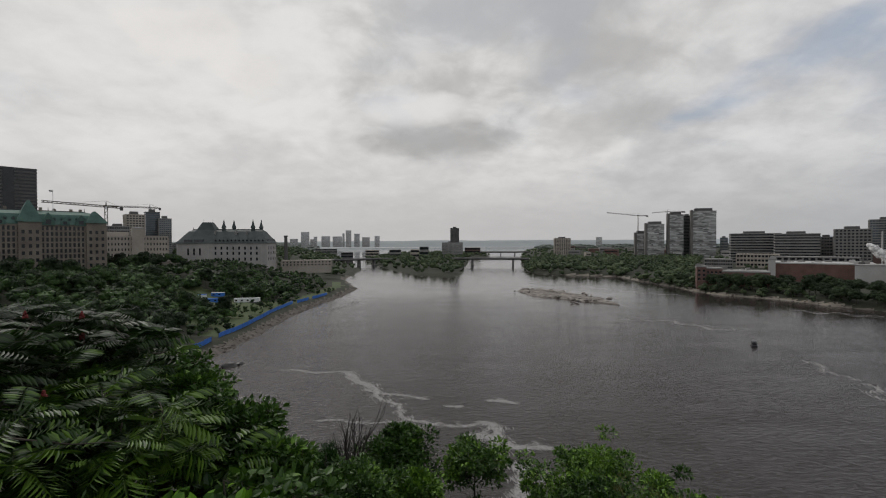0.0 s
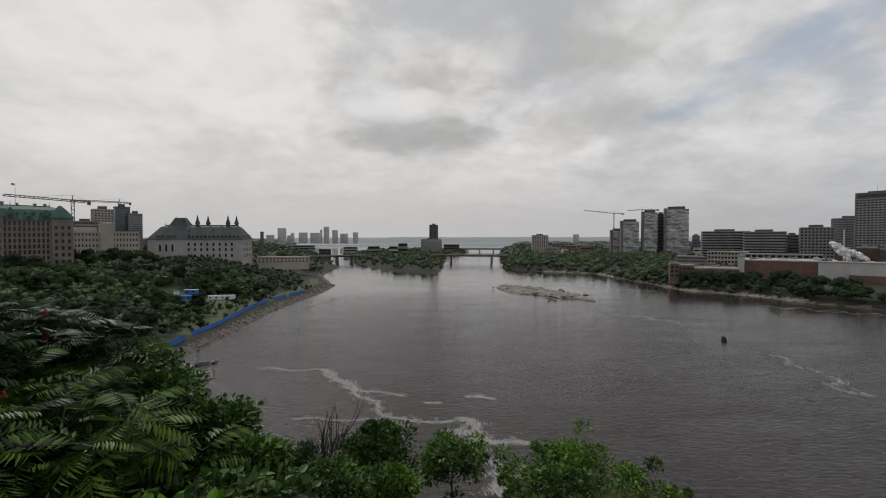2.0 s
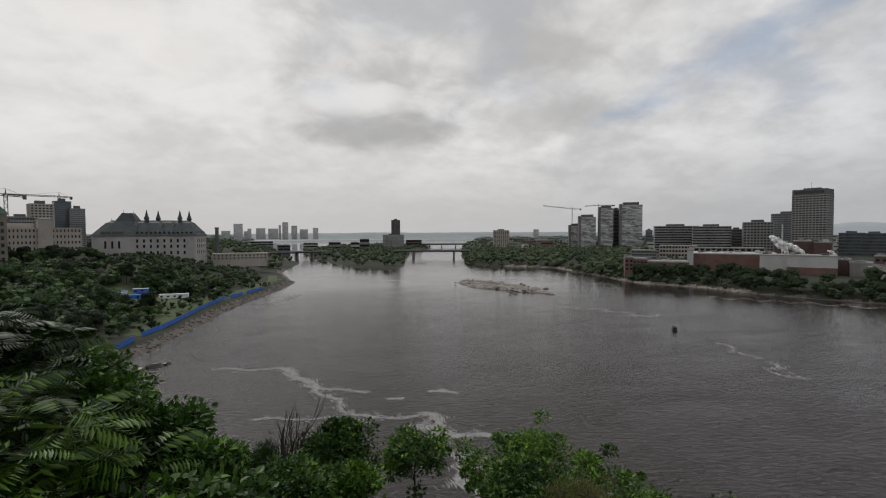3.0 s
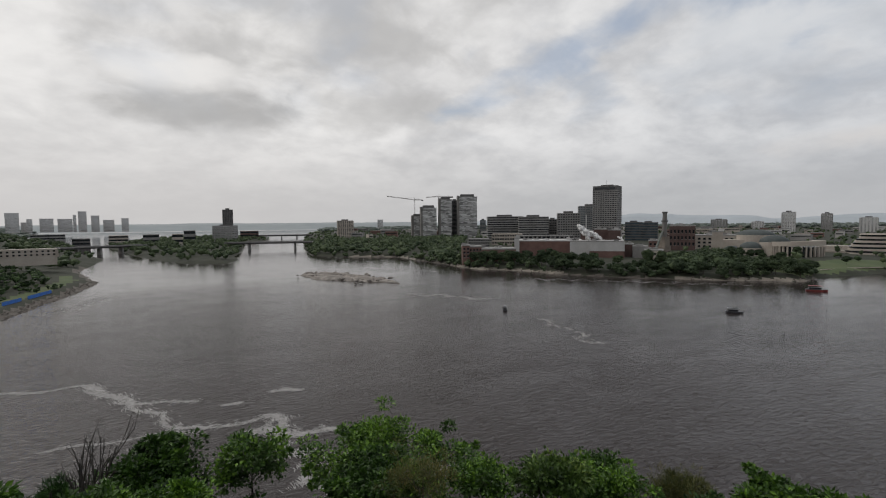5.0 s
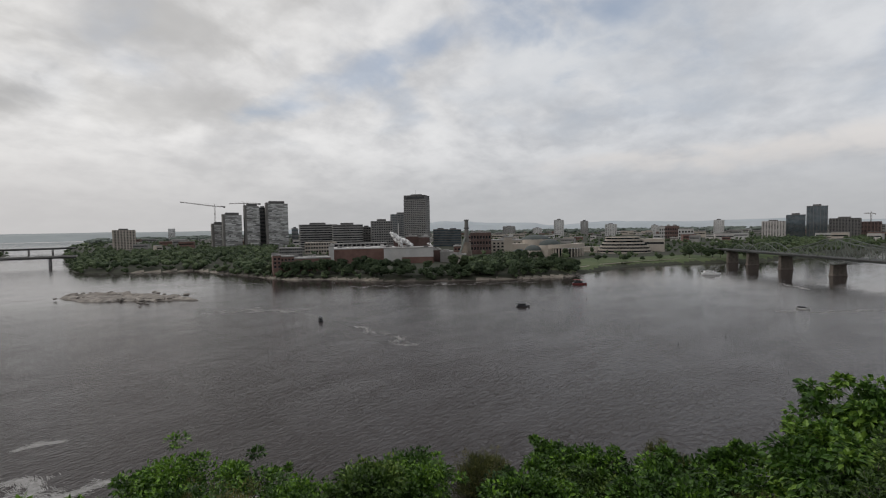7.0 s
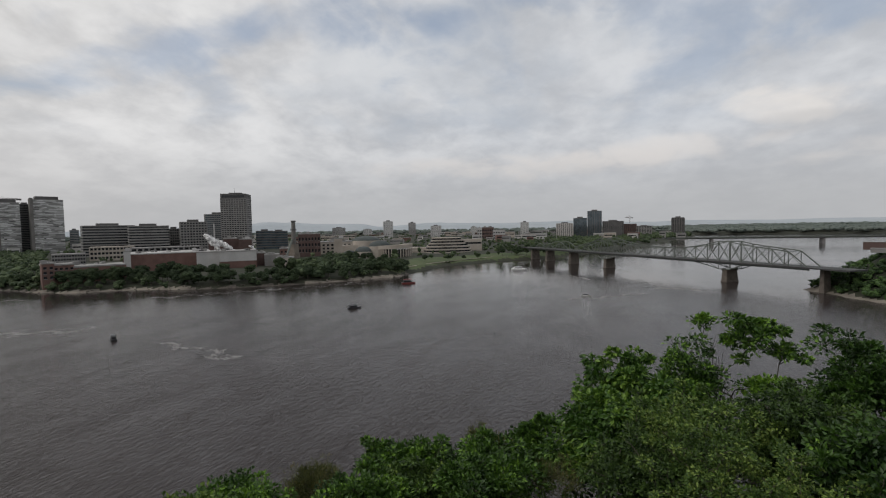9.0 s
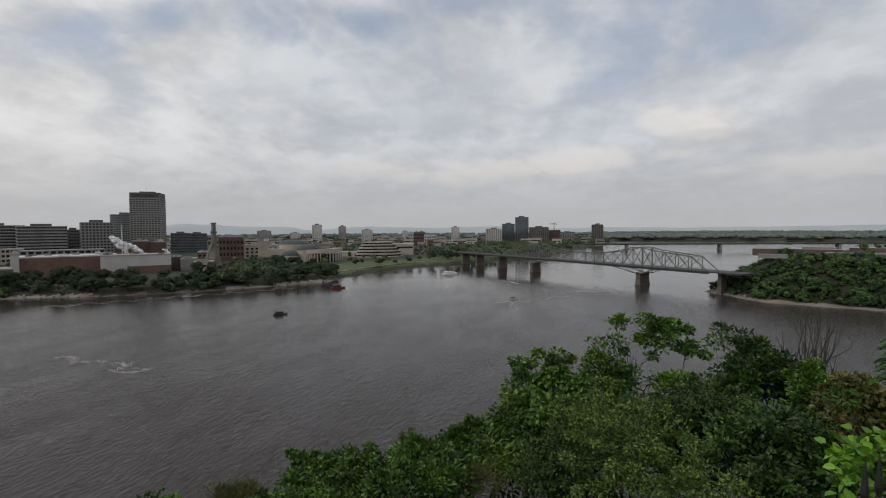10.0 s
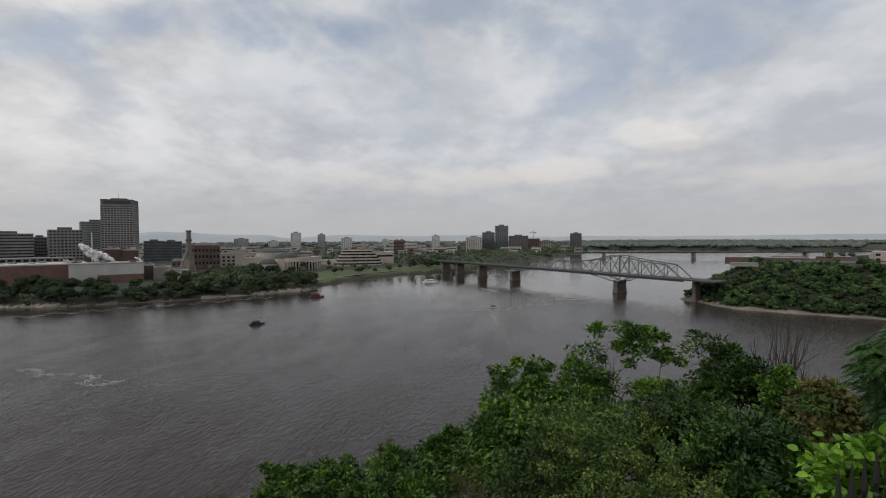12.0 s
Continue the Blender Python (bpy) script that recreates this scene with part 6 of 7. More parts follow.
def bush(name, label, az, r, el, wide, leaf_mat, seed, leaf=0.11, count=9000, tips=70, kind="leaf", flat=1.0, clump=0.29, group="shrubs below the lookout", low=0.25, gap=0.0, hollow=0.55, rich=False, droop=0.15, layers=()):
    """A shrub or small tree: branching stems and leaves gathered in sprays at the branch tips."""
    rng = np.random.default_rng(seed)
    x, y, z = ground_spot(az, r)
    top = EYE + r * math.tan(radians(el))
    h = max(top - z, 0.45 if r < 6 else 1.0)
    w = max(r * math.tan(radians(wide * 0.62)) - 0.6 * clump, 0.25)
    ob = thing(name, pose(x, y, z - 0.1, 0, 0, -az), label, "tree" if h > 3.5 else "shrub", group)
    lobes = [((0, 0, h * 0.62), (w * 0.75, w * 0.7, h * 0.30))]
    for _ in range(8):
        a, q, s = rng.uniform(0, 2 * math.pi), rng.uniform(0.35, 0.75), rng.uniform(0.28, 0.45)
        lobes.append(((math.cos(a) * w * q, math.sin(a) * w * q * 0.9, h * rng.uniform(low + 0.15, 0.84)), (w * s, w * s, h * s * 0.45 * flat)))
    if layers:
        lobes = [((dx, rng.normal(0, 0.35), h + dz), (q, q, q * 0.5)) for dx, dz, q in layers]
    tips = int(tips * 1.3)
    tp, _ = shell(rng, tips, lobes, hollow)
    if not layers:
        tp += rng.normal(size=tp.shape) * np.array([0.16, 0.16, 0.10]) * min(w, 1.6)
        tp[:, 2] *= (h - 0.05) / np.percentile(tp[:, 2], 92)
        tp[:, 0] = np.clip(tp[:, 0], -w, w)
    shoot = rng.random(len(tp)) < (0.0 if layers else 0.22)
    heart = np.array([0, 0, h * 0.55])
    push = rng.uniform(0.05, 0.36, (int(shoot.sum()), 1))
    tp[shoot] = heart + (tp[shoot] - heart) * (1 + push * np.array([1.0, 1.0, 0.3]))
    if gap:
        tp = tp[rng.random(len(tp)) > gap * (tp[:, 2] < h * 0.6)]
    part("woody_frame", branches(rng, tp, h, 0.012 * h + 0.02), BARK, ob)
    n = int(count * (1.05 if kind == "leaf" else 0.9))
    pick = rng.integers(0, len(tp), n)
    size = clump * 0.9 * rng.uniform(0.35, 1.5, len(tp)) * np.where(np.linalg.norm(tp - heart, axis=1) > np.percentile(np.linalg.norm(tp - heart, axis=1), 82), 0.6, 1.0)
    d = unit(rng.normal(size=(n, 3)))
    q = rng.random(n) ** 0.45
    p = tp[pick] + d * (size[pick] * q)[:, None] * np.array([1.15, 1.15, 0.62])
    axes = d + np.array([0, 0, 0.15]) + rng.normal(size=(n, 3)) * 0.35
    if kind == "leaf":
        v, f = leaves(p, axes, leaf * 1.1, leaf * 0.34, rng, rich, droop)
    elif kind == "needle":
        v, f = leaves(p, axes + np.array([0, 0, 0.8]), leaf, leaf * 0.07, rng)
    elif kind == "heart":
        v, f = leaves(p, axes, leaf, leaf * 0.48, rng, True, 0.35)
    else:
        v, f = compound(p, axes * np.array([1, 1, 0.35]), leaf, 9, leaf * 0.32, rng, 0.6)
    piece("foliage", mesh_np("foliage", v, f), leaf_mat, ob)
    return ob


def sumac(az, r, el, seed, heads=18, wide=1.35, cones=1):
    """Staghorn sumac: bare crooked stems, each topped by a wheel of feathered leaves, some with a red cone."""
    rng = np.random.default_rng(seed)
    x, y, z = ground_spot(az, r)
    h = max(EYE + r * math.tan(radians(el)) - z, 0.9)
    ob = thing("sumac_shrub", pose(x, y, z - 0.1, 0, 0, -az), "staghorn sumac with long feathered green leaves and dark red cones" if cones else "staghorn sumac with long feathered green leaves", "shrub", "sumac below the lookout")
    t = np.stack([np.clip(rng.normal(0, wide * 0.5, heads), -wide * 0.7, wide * 0.7), rng.normal(0, wide * 0.42, heads), np.zeros(heads)], -1)
    t[:, 2] = (h - 0.05) * (1 - 0.26 * rng.random(heads) ** 1.6) - 0.12 * np.hypot(t[:, 0], t[:, 1])
    part("woody_frame", branches(rng, t, h * 0.8, 0.03), BARK, ob)
    ps, ds = [], []
    for q in t:
        k = int(rng.integers(8, 12))
        a = rng.uniform(0, 6.28) + np.arange(k) * 2.4
        e = rng.uniform(0.0, 0.95, k)
        ps.append(np.repeat(q[None], k, 0) - np.stack([np.zeros(k), np.zeros(k), rng.uniform(0, 0.22, k)], -1))
        ds.append(np.stack([np.cos(a), np.sin(a), e], -1))
    v, f = compound(np.concatenate(ps), np.concatenate(ds), 0.43, 11, 0.105, rng, 0.42)
    piece("foliage", mesh_np("foliage", v, f), LEAF_SUMAC, ob)
    for i in range(cones):
        q = t[int(np.argsort(-t[:, 2])[i])]
        bm = bmesh.new()
        for k in range(60):
            u = rng.random()
            a = rng.uniform(0, 6.28)
            rr = 0.019 * math.sin(math.pi * min(1, 0.25 + 0.75 * u)) * (1.05 - 0.5 * u)
            bmesh.ops.create_icosphere(bm, subdivisions=1, radius=0.010, matrix=Matrix.Translation((q[0] + rr * math.cos(a), q[1] + rr * math.sin(a), q[2] + -0.02 + 0.085 * u)))
        part("seed_cone", bm, SUMAC_RED, ob, "dark red furry seed cone")


for i, (az, r, el, cones) in enumerate(((-50, 5.2, -5, 0), (-46.5, 6.6, -4.6, 1), (-43.5, 6.2, -4.8, 1), (-40.5, 6.0, -5.2, 1), (-38, 5.6, -7.2, 1), (-35.5, 5.6, -9.2, 1), (-33, 5.6, -11.8, 1),
                                        (-48, 4.2, -11, 1), (-44.5, 4.4, -10.5, 1), (-41.5, 4.2, -12, 1), (-38.5, 4.3, -13.5, 1), (-36, 4.4, -16, 1), (-33, 4.8, -17.5, 1), (-31, 5.4, -15, 0))):
    sumac(az, r, el, 100 + i, cones=cones, wide=1.2 if az < -40 else 0.8)

# slope shrubs to the left of the view over the river
bush("shrub", "dense green shrub with small oval leaves", -28.6, 7.0, -18.0, 4.2, LEAF_BUSH, 201, 0.085, 9000, 90)
bush("shrub", "dense green shrub with small oval leaves", -26.0, 7.4, -21.0, 4.2, LEAF_BUSH, 202, 0.085, 9000, 90)
bush("shrub", "dense green shrub with small oval leaves", -23.6, 7.8, -23.8, 3.8, LEAF_BUSH, 203, 0.085, 8000, 80)
bush("shrub", "dense green shrub on the slope", -20.6, 8.2, -26.6, 3.4, LEAF_BUSH, 204, 0.085, 6000, 60)
bush("shrub", "dense dark green shrub with small oval leaves", -28.6, 4.8, -13.6, 9, LEAF_BUSH, 237, 0.062, 6500, 80, clump=0.2)
bush("shrub", "dense dark green shrub with small oval leaves", -24.6, 4.6, -17.4, 9, LEAF_BUSH, 238, 0.062, 5500, 70, clump=0.2)
bush("shrub", "low dense green shrub with small oval leaves", -20.8, 4.1, -21.8, 9, LEAF_BUSH, 239, 0.058, 4500, 60, clump=0.18)
bush("vine_thicket", "bright green thicket of broad vine leaves", -26.5, 2.9, -26.5, 21, LEAF_VINE, 205, 0.08, 900, 40, "heart", clump=0.2)
bush("vine_thicket", "green thicket of broad vine leaves", -34, 3.0, -28.5, 21, LEAF_BUSH, 206, 0.075, 900, 40, "heart", clump=0.2)
bush("vine_thicket", "green thicket of broad vine leaves", -20.5, 3.2, -29.0, 17, LEAF_BUSH, 207, 0.075, 800, 36, "heart", clump=0.2)
bush("juniper", "narrow dark evergreen shrub", -14.6, 13, -23.8, 2.8, LEAF_DARK, 208, 0.16, 5200, 70, "needle", clump=0.22)
bush("young_tree", "small leafy tree with a rounded crown", -7.0, 13, -23.0, 8.5, LEAF_BUSH, 209, 0.12, 12000, 90, clump=0.42)
bush("shrub", "leafy shrub on the cliff edge", -11, 9.5, -26.4, 9, LEAF_BUSH, 210, 0.10, 6500, 70)
bush("sapling", "open young tree with thin branches showing", 3.8, 12.5, -23.2, 7.5, LEAF_BUSH, 211, 0.11, 3600, 46, clump=0.34, gap=0.3)
bush("shrub", "low leafy shrub on the cliff edge", -3.5, 10, -27.6, 6, LEAF_BUSH, 212, 0.10, 4800, 60)
bush("maple_tree", "spreading green tree with layered arching branches", 20.5, 13.5, -26.0, 23, LEAF_BUSH, 213, 0.12, 11000, 84, flat=0.6, clump=0.38, gap=0.4, hollow=0.8)
bush("shrub", "leafy shrub under the spreading tree", 20, 11, -28.4, 14, LEAF_BUSH, 214, 0.11, 9000, 80)
bush("shrub", "thin open shrub on the cliff edge", 44.6, 12, -26.8, 8, LEAF_BUSH, 215, 0.10, 3800, 50, clump=0.3)
bush("feathery_shrub", "feathery brown-green shrub on the cliff edge", 53.6, 12, -27.3, 7, LEAF_BROWN, 216, 0.15, 8000, 90, "needle")
bush("shrub", "rounded green shrub with broad leaves", 63.4, 12.5, -25.7, 9.5, LEAF_BUSH, 217, 0.11, 11000, 90)
bush("shrub", "rounded green shrub with broad leaves", 69.5, 12, -26.3, 9, LEAF_BUSH, 218, 0.11, 9000, 80)
bush("shrub", "low green shrub on the cliff edge", 58.5, 10.5, -28.6, 9, LEAF_BUSH, 219, 0.10, 7000, 70)
bush("feathery_shrub", "feathery brown-green shrub on the cliff edge", 75.2, 14, -24.6, 6.5, LEAF_BROWN, 220, 0.15, 8000, 90, "needle")
bush("shrub", "green shrub with oval leaves", 80.2, 14, -23.2, 6.5, LEAF_BUSH, 221, 0.11, 8000, 70)
bush("shrub", "low green shrub on the cliff edge", 76, 10.5, -26.2, 11, LEAF_BUSH, 222, 0.11, 9000, 80)
bush("locust_tree", "dense green tree with drooping leaf sprays", 91.6, 13, -17.2, 13.5, LEAF_LOCUST, 223, 0.15, 12500, 95, clump=0.4, droop=0.6)
bush("locust_tree", "lower dense green tree with drooping leaf sprays", 88.6, 12, -20.5, 10, LEAF_LOCUST, 224, 0.14, 9500, 75, clump=0.38, droop=0.6)
bush("open_tree", "airy tree with bare twigs among its layered leaves", 101.8, 20, -9.3, 8.0, LEAF_BUSH, 225, 0.15, 5600, 76, clump=0.34, layers=((-0.55, -0.45, 0.55), (0.05, -0.2, 0.5), (0.9, -0.65, 0.8), (1.7, -1.5, 0.6), (-1.8, -2.3, 0.75), (0.7, -1.9, 0.6), (-0.8, -1.3, 0.35), (1.1, -2.6, 0.8), (-1.2, -3.2, 0.9), (0.15, -1.0, 0.5), (0.5, -1.4, 0.5)))
bush("open_tree", "airy tree with thin branches", 97.6, 18, -14.2, 6, LEAF_BUSH, 226, 0.14, 5000, 60, clump=0.45, gap=0.3)
bush("tall_shrub", "large pale green shrub with many small leaves", 100.5, 9.5, -19.8, 17, LEAF_LIGHT, 227, 0.066, 22000, 190, clump=0.2)
bush("tall_shrub", "large pale green shrub with many small leaves", 108, 11, -16.8, 13, LEAF_LIGHT, 228, 0.07, 19000, 170, clump=0.22)
bush("tall_shrub", "pale green shrub with slim shoots", 93.5, 8.5, -24.4, 12, LEAF_LIGHT, 229, 0.062, 12000, 120, clump=0.18)
bush("tall_shrub", "pale green shrub with slim shoots", 105, 7.5, -23.8, 20, LEAF_LIGHT, 230, 0.052, 15000, 170, clump=0.14)
bush("young_tree", "leafy green young tree on the slope", 112.6, 15, -12.3, 8.5, LEAF_BUSH, 231, 0.12, 11000, 90, clump=0.42)
bush("young_tree", "leafy green young tree on the slope", 118.6, 14, -14.2, 8, LEAF_BUSH, 232, 0.12, 10000, 80)
bush("shrub", "green shrub below the fence", 114.5, 8.5, -19.5, 14, LEAF_BUSH, 233, 0.09, 12000, 100)
bush("shrub", "brown-tinged shrub below the fence", 121.5, 12, -14.3, 6, LEAF_BROWN, 234, 0.12, 5000, 60)
bush("conifer", "dark green tree with soft drooping sprays", 126.4, 11, -8.4, 7, LEAF_DARK, 235, 0.34, 1300, 80, "compound")
bush("vine_thicket", "bright yellow-green vine climbing by the fence", 124.0, 3.6, -17.2, 6, LEAF_VINE, 236, 0.058, 1700, 60, "heart", clump=0.16)

for i, az in enumerate((-14, -8, 18, 25, 32, 39, 46, 53, 60, 67, 74, 81)):
    bush("undergrowth", "tangled green undergrowth along the cliff edge", az + (i % 3) - 1, 9.5 + (i * 7 % 5) * 0.5, -28.3 + (i * 5 % 4) * 0.35, 9, (LEAF_BUSH, LEAF_LIGHT, LEAF_BUSH, LEAF_BROWN)[i % 4], 400 + i, 0.095, 4200, 60, ("leaf", "leaf", "leaf", "needle")[i % 4])


def bare_bush(az, r, el, wide, seed, label, stems=9):
    """A dead shrub: bundles of fine bare twigs that fork upward."""
    rng = np.random.default_rng(seed)
    x, y, z = ground_spot(az, r)
    h = EYE + r * math.tan(radians(el)) - z
    w = r * math.tan(radians(wide / 2))
    ob = thing("dead_shrub", pose(x, y, z - 0.1, 0, 0, -az), label, "shrub", "dead shrubs")
    for _ in range(stems):
        bm = bmesh.new()
        def grow(p, d, ln, t, depth):
            q = p + d * ln
            add_tube(bm, p, q, t, t * 0.7, 5 if depth == 0 else 4)
            if depth < 3:
                for _ in range(2 if depth else 3):
                    grow(p + d * ln * rng.uniform(0.55, 1.0), Vector(d + Vector(rng.normal(0, 0.22, 3)) + Vector((0, 0, 0.12))).normalized(), ln * rng.uniform(0.45, 0.7), t * 0.62, depth + 1)
        a = Vector((rng.normal(0, w * 0.28), rng.normal(0, 0.2), h)).normalized()
        grow(Vector((rng.normal(0, 0.12), rng.normal(0, 0.12), 0)), a, h * rng.uniform(0.42, 0.55), 0.024 + 0.0025 * h, 0)
        part("branch", bm, TWIG, ob)


bare_bush(-11.6, 12.5, -18.6, 4, 301, "bare dead twigs standing above the shrubs", 7)
bare_bush(116.9, 16, -7.6, 7, 302, "bare brown dead shrub with forked twigs", 10)
bare_bush(99.4, 19, -11.8, 4, 303, "bare twigs among the leafy trees", 4)


# ---- iron fence ----
def iron_fence():
    a, b = Vector((2.28, -1.275, 0)), Vector((4.76, -4.43, 0))
    d = b - a
    n = int(d.length / 0.105)
    ob = thing("iron_fence", Matrix.Translation((a.x, a.y, 48.02)) @ pose(0, 0, 0, 0, 0, math.degrees(math.atan2(d.y, d.x))), "black wrought iron fence with spear-headed pickets", "fence")
    picket = bpy.data.meshes.new("picket")
    bm = box(-0.009, 0.009, -0.009, 0.009, 0, 0.98, 0.002)
    bm.to_mesh(picket)
    bm.free()
    picket.materials.append(IRON)
    spear = bpy.data.meshes.new("spear_head")
    bm = loft([[(math.cos(t) * q * 0.62, math.sin(t) * q * 0.4, z) for t in [k * math.pi / 4 for k in range(8)]] for q, z in ((0.012, 0.96), (0.024, 0.975), (0.024, 0.99), (0.011, 1.0), (0.03, 1.04), (0.022, 1.08), (0.002, 1.17))])
    bm.to_mesh(spear)
    bm.free()
    spear.materials.append(IRON)
    for z in (0.14, 0.86):
        part("rail", box(-0.1, d.length + 0.1, -0.018, 0.018, z, z + 0.03, 0.003), IRON, ob)
    for i in range(n):
        p = piece("picket", picket, IRON, ob, m=pose(i * 0.105, 0, 0))
        piece("spear_head", spear, IRON, p)


iron_fence()


# ---- boats, buoys, fence along the works path ----
def boat(x, y, turn, length, hull, cabin, label, canopy=True, seed=0):
    ob = thing("boat", pose(x, y, 0, 0, 0, turn), label, "boat", "boats on the river")
    l, w = length / 2, length * 0.16
    def ring(z, s, e):
        return [(-l * e, -w * s, z), (l * 0.55 * e, -w * s, z), (l * e, 0, z + 0.25), (l * 0.55 * e, w * s, z), (-l * e, w * s, z)]
    part("hull", loft([ring(-0.5, 0.7, 0.92), ring(0.1, 0.95, 0.97), ring(length * 0.09, 1.0, 1.0)]), hull, ob)
    part("deck_edge", loft([ring(length * 0.09, 1.03, 1.01), ring(length * 0.105, 1.03, 1.01)]), cabin, ob)
    h0, h1 = length * 0.105, length * 0.22
    part("cabin", box(-l * 0.75, l * 0.35, -w * 0.75, w * 0.75, h0, h1, 0.05), cabin, ob)
    part("window_strip", box(-l * 0.7, l * 0.37, -w * 0.77, w * 0.77, h0 + (h1 - h0) * 0.45, h0 + (h1 - h0) * 0.8), GLASS, ob)
    if canopy:
        part("canopy", box(-l * 0.8, l * 0.45, -w * 0.85, w * 0.85, length * 0.30, length * 0.315, 0.04), hull, ob)
        for sx in (-0.75, -0.2, 0.4):
            for sy in (-0.78, 0.78):
                part("post", add_tube(bmesh.new(), (l * sx, w * sy, h1 - 0.3), (l * sx, w * sy, length * 0.305), 0.05), STEEL, ob)
    part("mast", add_tube(bmesh.new(), (0, 0, h1), (0, 0, length * 0.42), 0.05, 0.03), STEEL, ob)


boat(148, 220, 62, 7.0, DARK_PAINT, DARK_PAINT, "small dark tour boat with a canopy")
boat(252, 153, -48, 8.5, DARK_PAINT, DARK_PAINT, "dark tour boat with a dark canopy")
boat(378, 173, -58, 12.5, RED_PAINT, DARK_PAINT, "long red amphibious tour boat")
boat(518, 100, -66, 17, WHITE_PAINT, WHITE_PAINT, "white motor cruiser under way", False)
boat(338, 18, -100, 6.5, WHITE_PAINT, DARK_PAINT, "small open white motorboat", False)
for az, r in ((66.2, 330), (72, 250), (80.5, 240), (63, 250), (86, 290), (76, 215)):
    x, y = spot(az, r)
    ob = thing("buoy", pose(x, y, 0), "small dark channel buoy", "buoy", "buoys")
    part("float", add_tube(bmesh.new(), (0, 0, -0.3), (0, 0, 0.25), 0.28, 0.24, 10), DARK_PAINT, ob)
    part("top_mark", add_tube(bmesh.new(), (0, 0, 0.35), (0, 0, 1.0), 0.12, 0.05, 8), DARK_PAINT, ob)


def works_fence():
    pts = [(-110, 192), (-110, 212), (-111, 235), (-111, 262), (-113, 290), (-115, 320), (-114, 350), (-109, 385), (-104, 414)]
    rng = random.Random(6)
    for (x0, y0), (x1, y1) in zip(pts, pts[1:]):
        n = max(1, int(math.hypot(x1 - x0, y1 - y0) / 6))
        for i in range(n):
            if rng.random() < 0.12:
                continue
            ax, ay = x0 + (x1 - x0) * i / n, y0 + (y1 - y0) * i / n
            bx, by = x0 + (x1 - x0) * (i + 1) / n, y0 + (y1 - y0) * (i + 1) / n
            ln = math.hypot(bx - ax, by - ay)
            za, zb = gz(ax, ay), gz(bx, by)
            ob = thing("site_fence_panel", pose(ax, ay, min(za, zb) - 0.1, 0, 0, math.degrees(math.atan2(by - ay, bx - ax))), "site fence panel covered with blue sheeting", "fence", "blue site fence")
            part("sheet", box(0, ln - 0.1, -0.03, 0.03, 0.1, 2.3 + abs(za - zb)), BLUE, ob)
            for x in (0, ln - 0.1):
                part("post", add_tube(bmesh.new(), (x, 0, -0.4), (x, 0, 2.5), 0.05), STEEL, ob)


works_fence()
for x, y, w, roof, wall, turn in ((-176, 328, 14, BLUE, WHITE_PAINT, 20), (-161, 330, 14, BLUE, BLUE, 15), (-146, 344, 18, WHITE_PAINT, WHITE_PAINT, 12), (-168, 345, 9, WHITE_PAINT, BLUE, 12)):
    ob = thing("site_trailer", pose(x, y, gz(x, y) - 0.2, 0, 0, turn), "site trailer with a blue and white body", "trailer", "site trailers")
    part("body", box(-w / 2, w / 2, -1.6, 1.6, 0.3, 3.0, 0.05), wall, ob)
    part("roof", box(-w / 2 - 0.1, w / 2 + 0.1, -1.7, 1.7, 3.0, 3.3), roof, ob)
    part("skirt", box(-w / 2 + 0.3, w / 2 - 0.3, -1.4, 1.4, -1.5, 0.3), DARK_CONCRETE, ob)
    for i in range(int(w / 4)):
        part("window", box(-w / 2 + 1 + i * 4, -w / 2 + 2.4 + i * 4, -1.65, -1.55, 1.3, 2.3), GLASS, ob)
for x, y, hh in ((-176, 352, 13), (-275, 350, 12), (-128, 400, 10)):
    ob = thing("street_lamp", pose(x, y, gz(x, y)), "tall grey street lamp", "street lamp", "street lamps")
    part("pole", add_tube(bmesh.new(), (0, 0, -0.5), (0, 0, hh), 0.14, 0.08), STEEL, ob)
    part("arm", add_tube(bmesh.new(), (0, 0, hh), (2.2, 0, hh + 0.4), 0.07, 0.05), STEEL, ob)
    part("lamp_head", box(1.8, 2.9, -0.2, 0.2, hh + 0.3, hh + 0.5, 0.03), STEEL, ob)


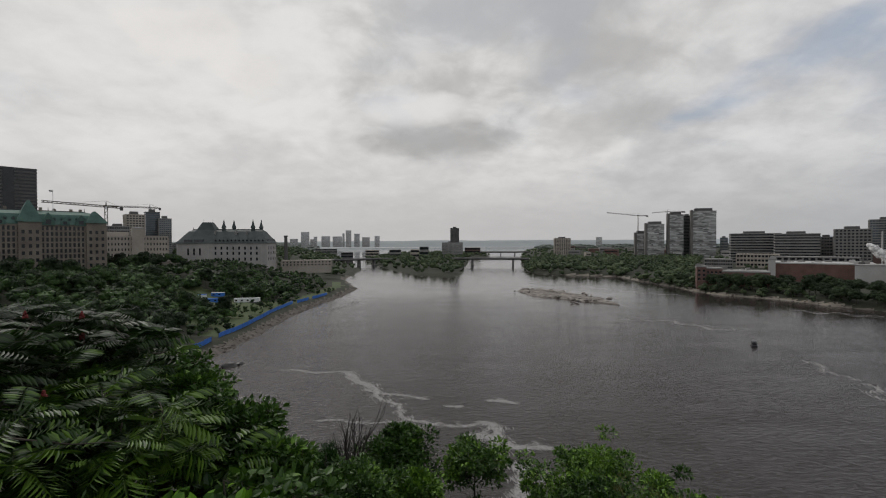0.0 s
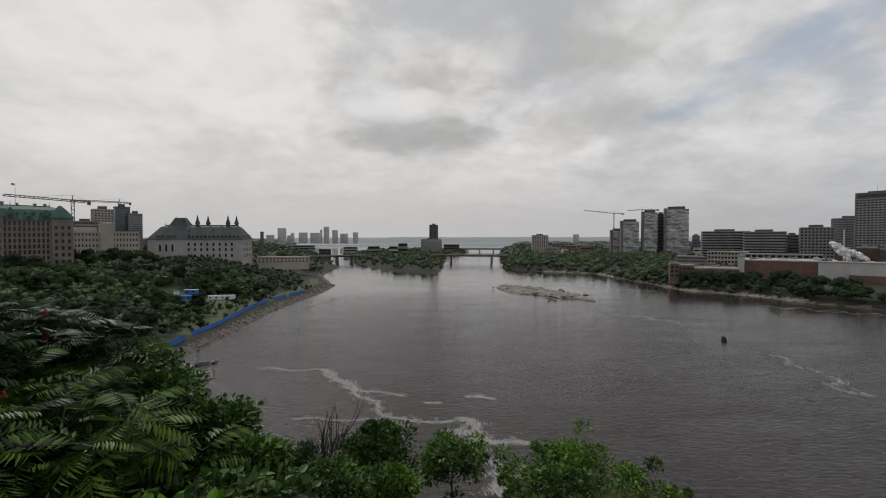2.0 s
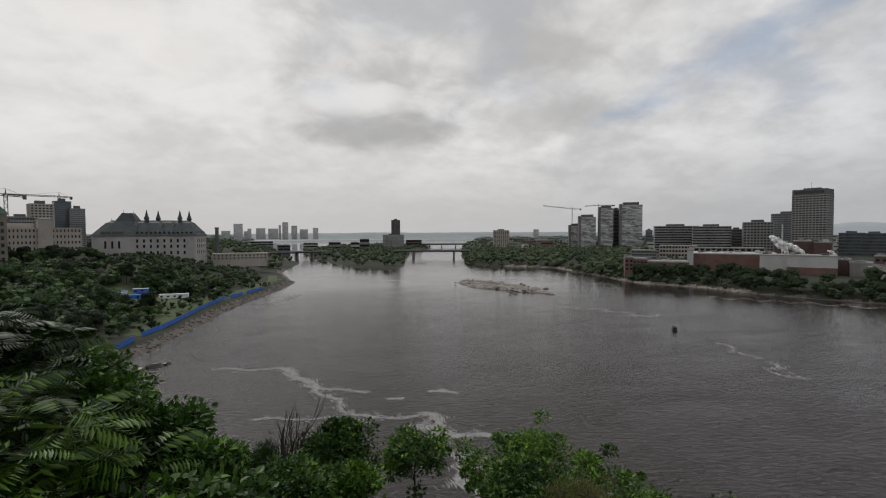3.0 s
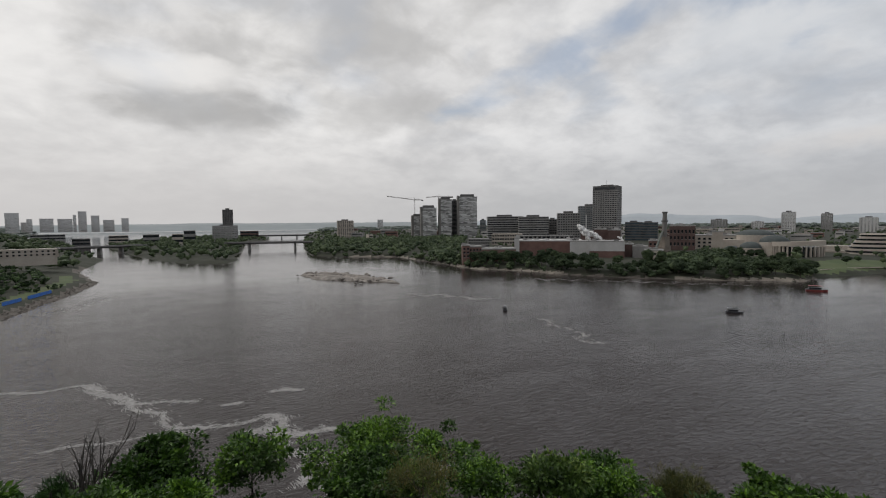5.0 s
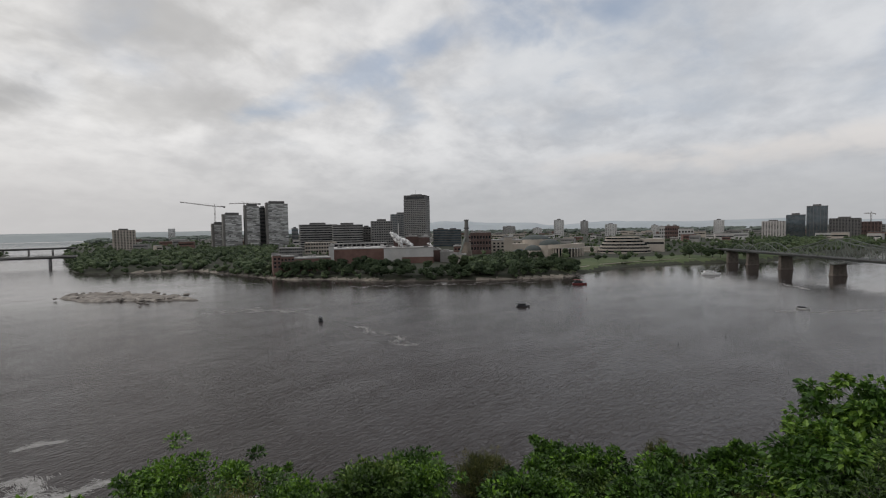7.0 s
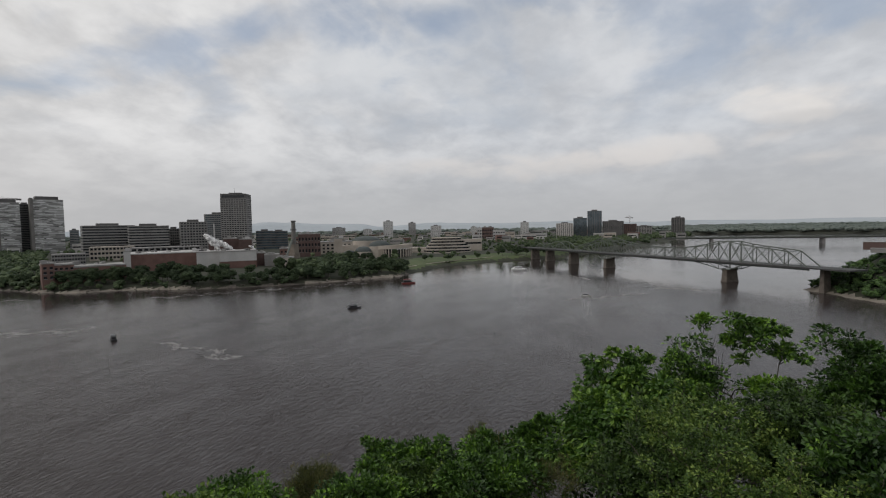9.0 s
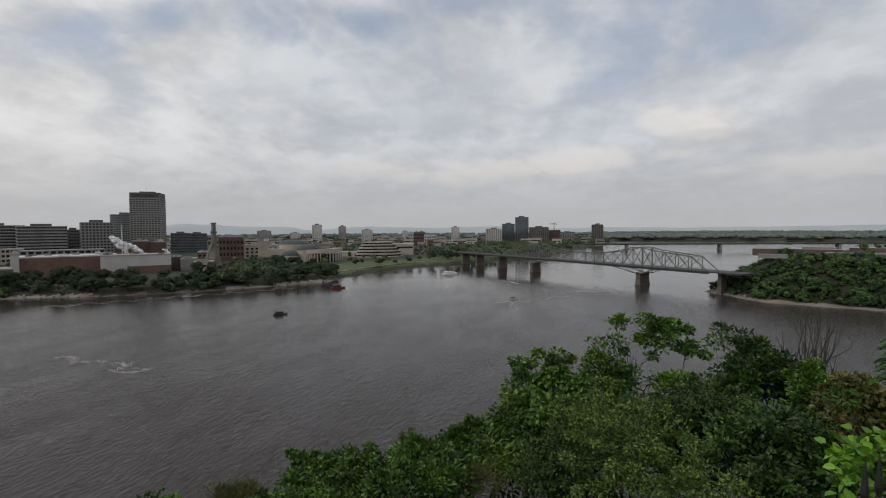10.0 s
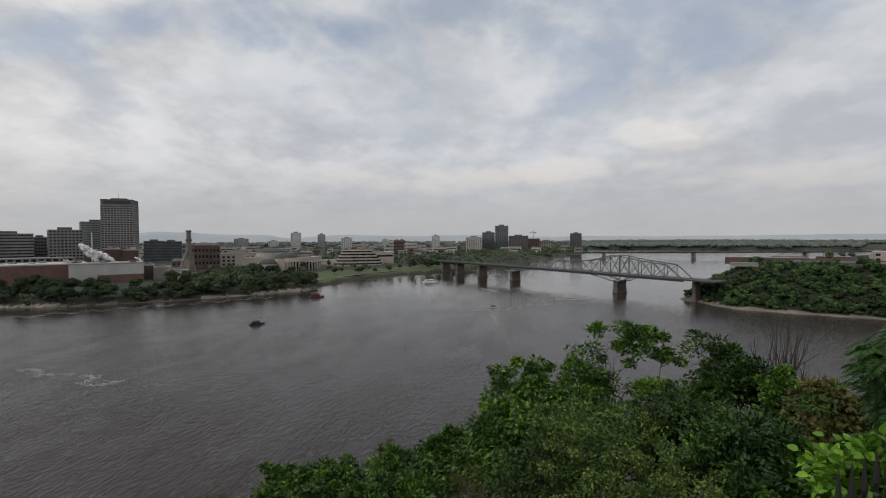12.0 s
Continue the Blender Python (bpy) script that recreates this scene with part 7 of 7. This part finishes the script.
# stones along the shores
def riprap(poly_test, sector, seed, count, label):
    rng = random.Random(seed)
    ob = thing("shore_stones", pose(0, 0, 0), label, "rocks", kind="stuff")
    v0 = np.array([v.co for v in BOULDER.vertices])
    f0 = np.array([p.vertices[:] for p in BOULDER.polygons])
    vs, fs, k = [], [], 0
    for x, y in scatter(rng, count, sector[:2], sector[2:], poly_test, 0.5):
        s = rng.uniform(0.25, 0.8)
        a = rng.uniform(0, 6.28)
        r = np.array([[math.cos(a), -math.sin(a), 0], [math.sin(a), math.cos(a), 0], [0, 0, 1]])
        vs.append((v0 * np.array([s * 1.3, s, s * 0.7])) @ r.T + np.array([x, y, gz(x, y)]))
        fs.append(f0 + k)
        k += len(v0)
    piece("stones", mesh_np("stones", np.concatenate(vs), np.concatenate(fs)), STONES, ob)


riprap(lambda x, y: -1.0 < on_ottawa(x, y) < 6 and x < -60, (-31, -9, 180, 520), 41, 420, "grey-brown stones along the near beach")
riprap(lambda x, y: -1 < on_gatineau(x, y) < 5, (26, 66, 420, 620), 42, 260, "pale stones along the far shore")


# pale footpath across the museum lawn
def footpath(pts, half):
    bm = bmesh.new()
    rows = []
    p = [Vector(q) for q in pts]
    for i in range(len(p)):
        d = (p[min(i + 1, len(p) - 1)] - p[max(i - 1, 0)]).normalized()
        n = Vector((-d.y, d.x)) * half
        rows.append([bm.verts.new((q.x, q.y, gz(q.x, q.y) + 0.25)) for q in (p[i] - n, p[i] + n)])
    for a, b in zip(rows, rows[1:]):
        bm.faces.new((a[0], b[0], b[1], a[1]))
    bmesh.ops.recalc_face_normals(bm, faces=bm.faces)
    for f in bm.faces:
        if f.normal.z < 0:
            f.normal_flip()
    bmesh.ops.extrude_face_region(bm, geom=bm.faces[:])
    tagged(part("pavement", bm, SAND), "pale gravel footpath across the lawn", "path", kind="structure")


footpath([(452, 216), (470, 226), (492, 232), (520, 246), (548, 262), (566, 284)], 3.0)
footpath([(492, 224), (540, 217), (600, 198), (650, 172), (700, 128)], 1.8)
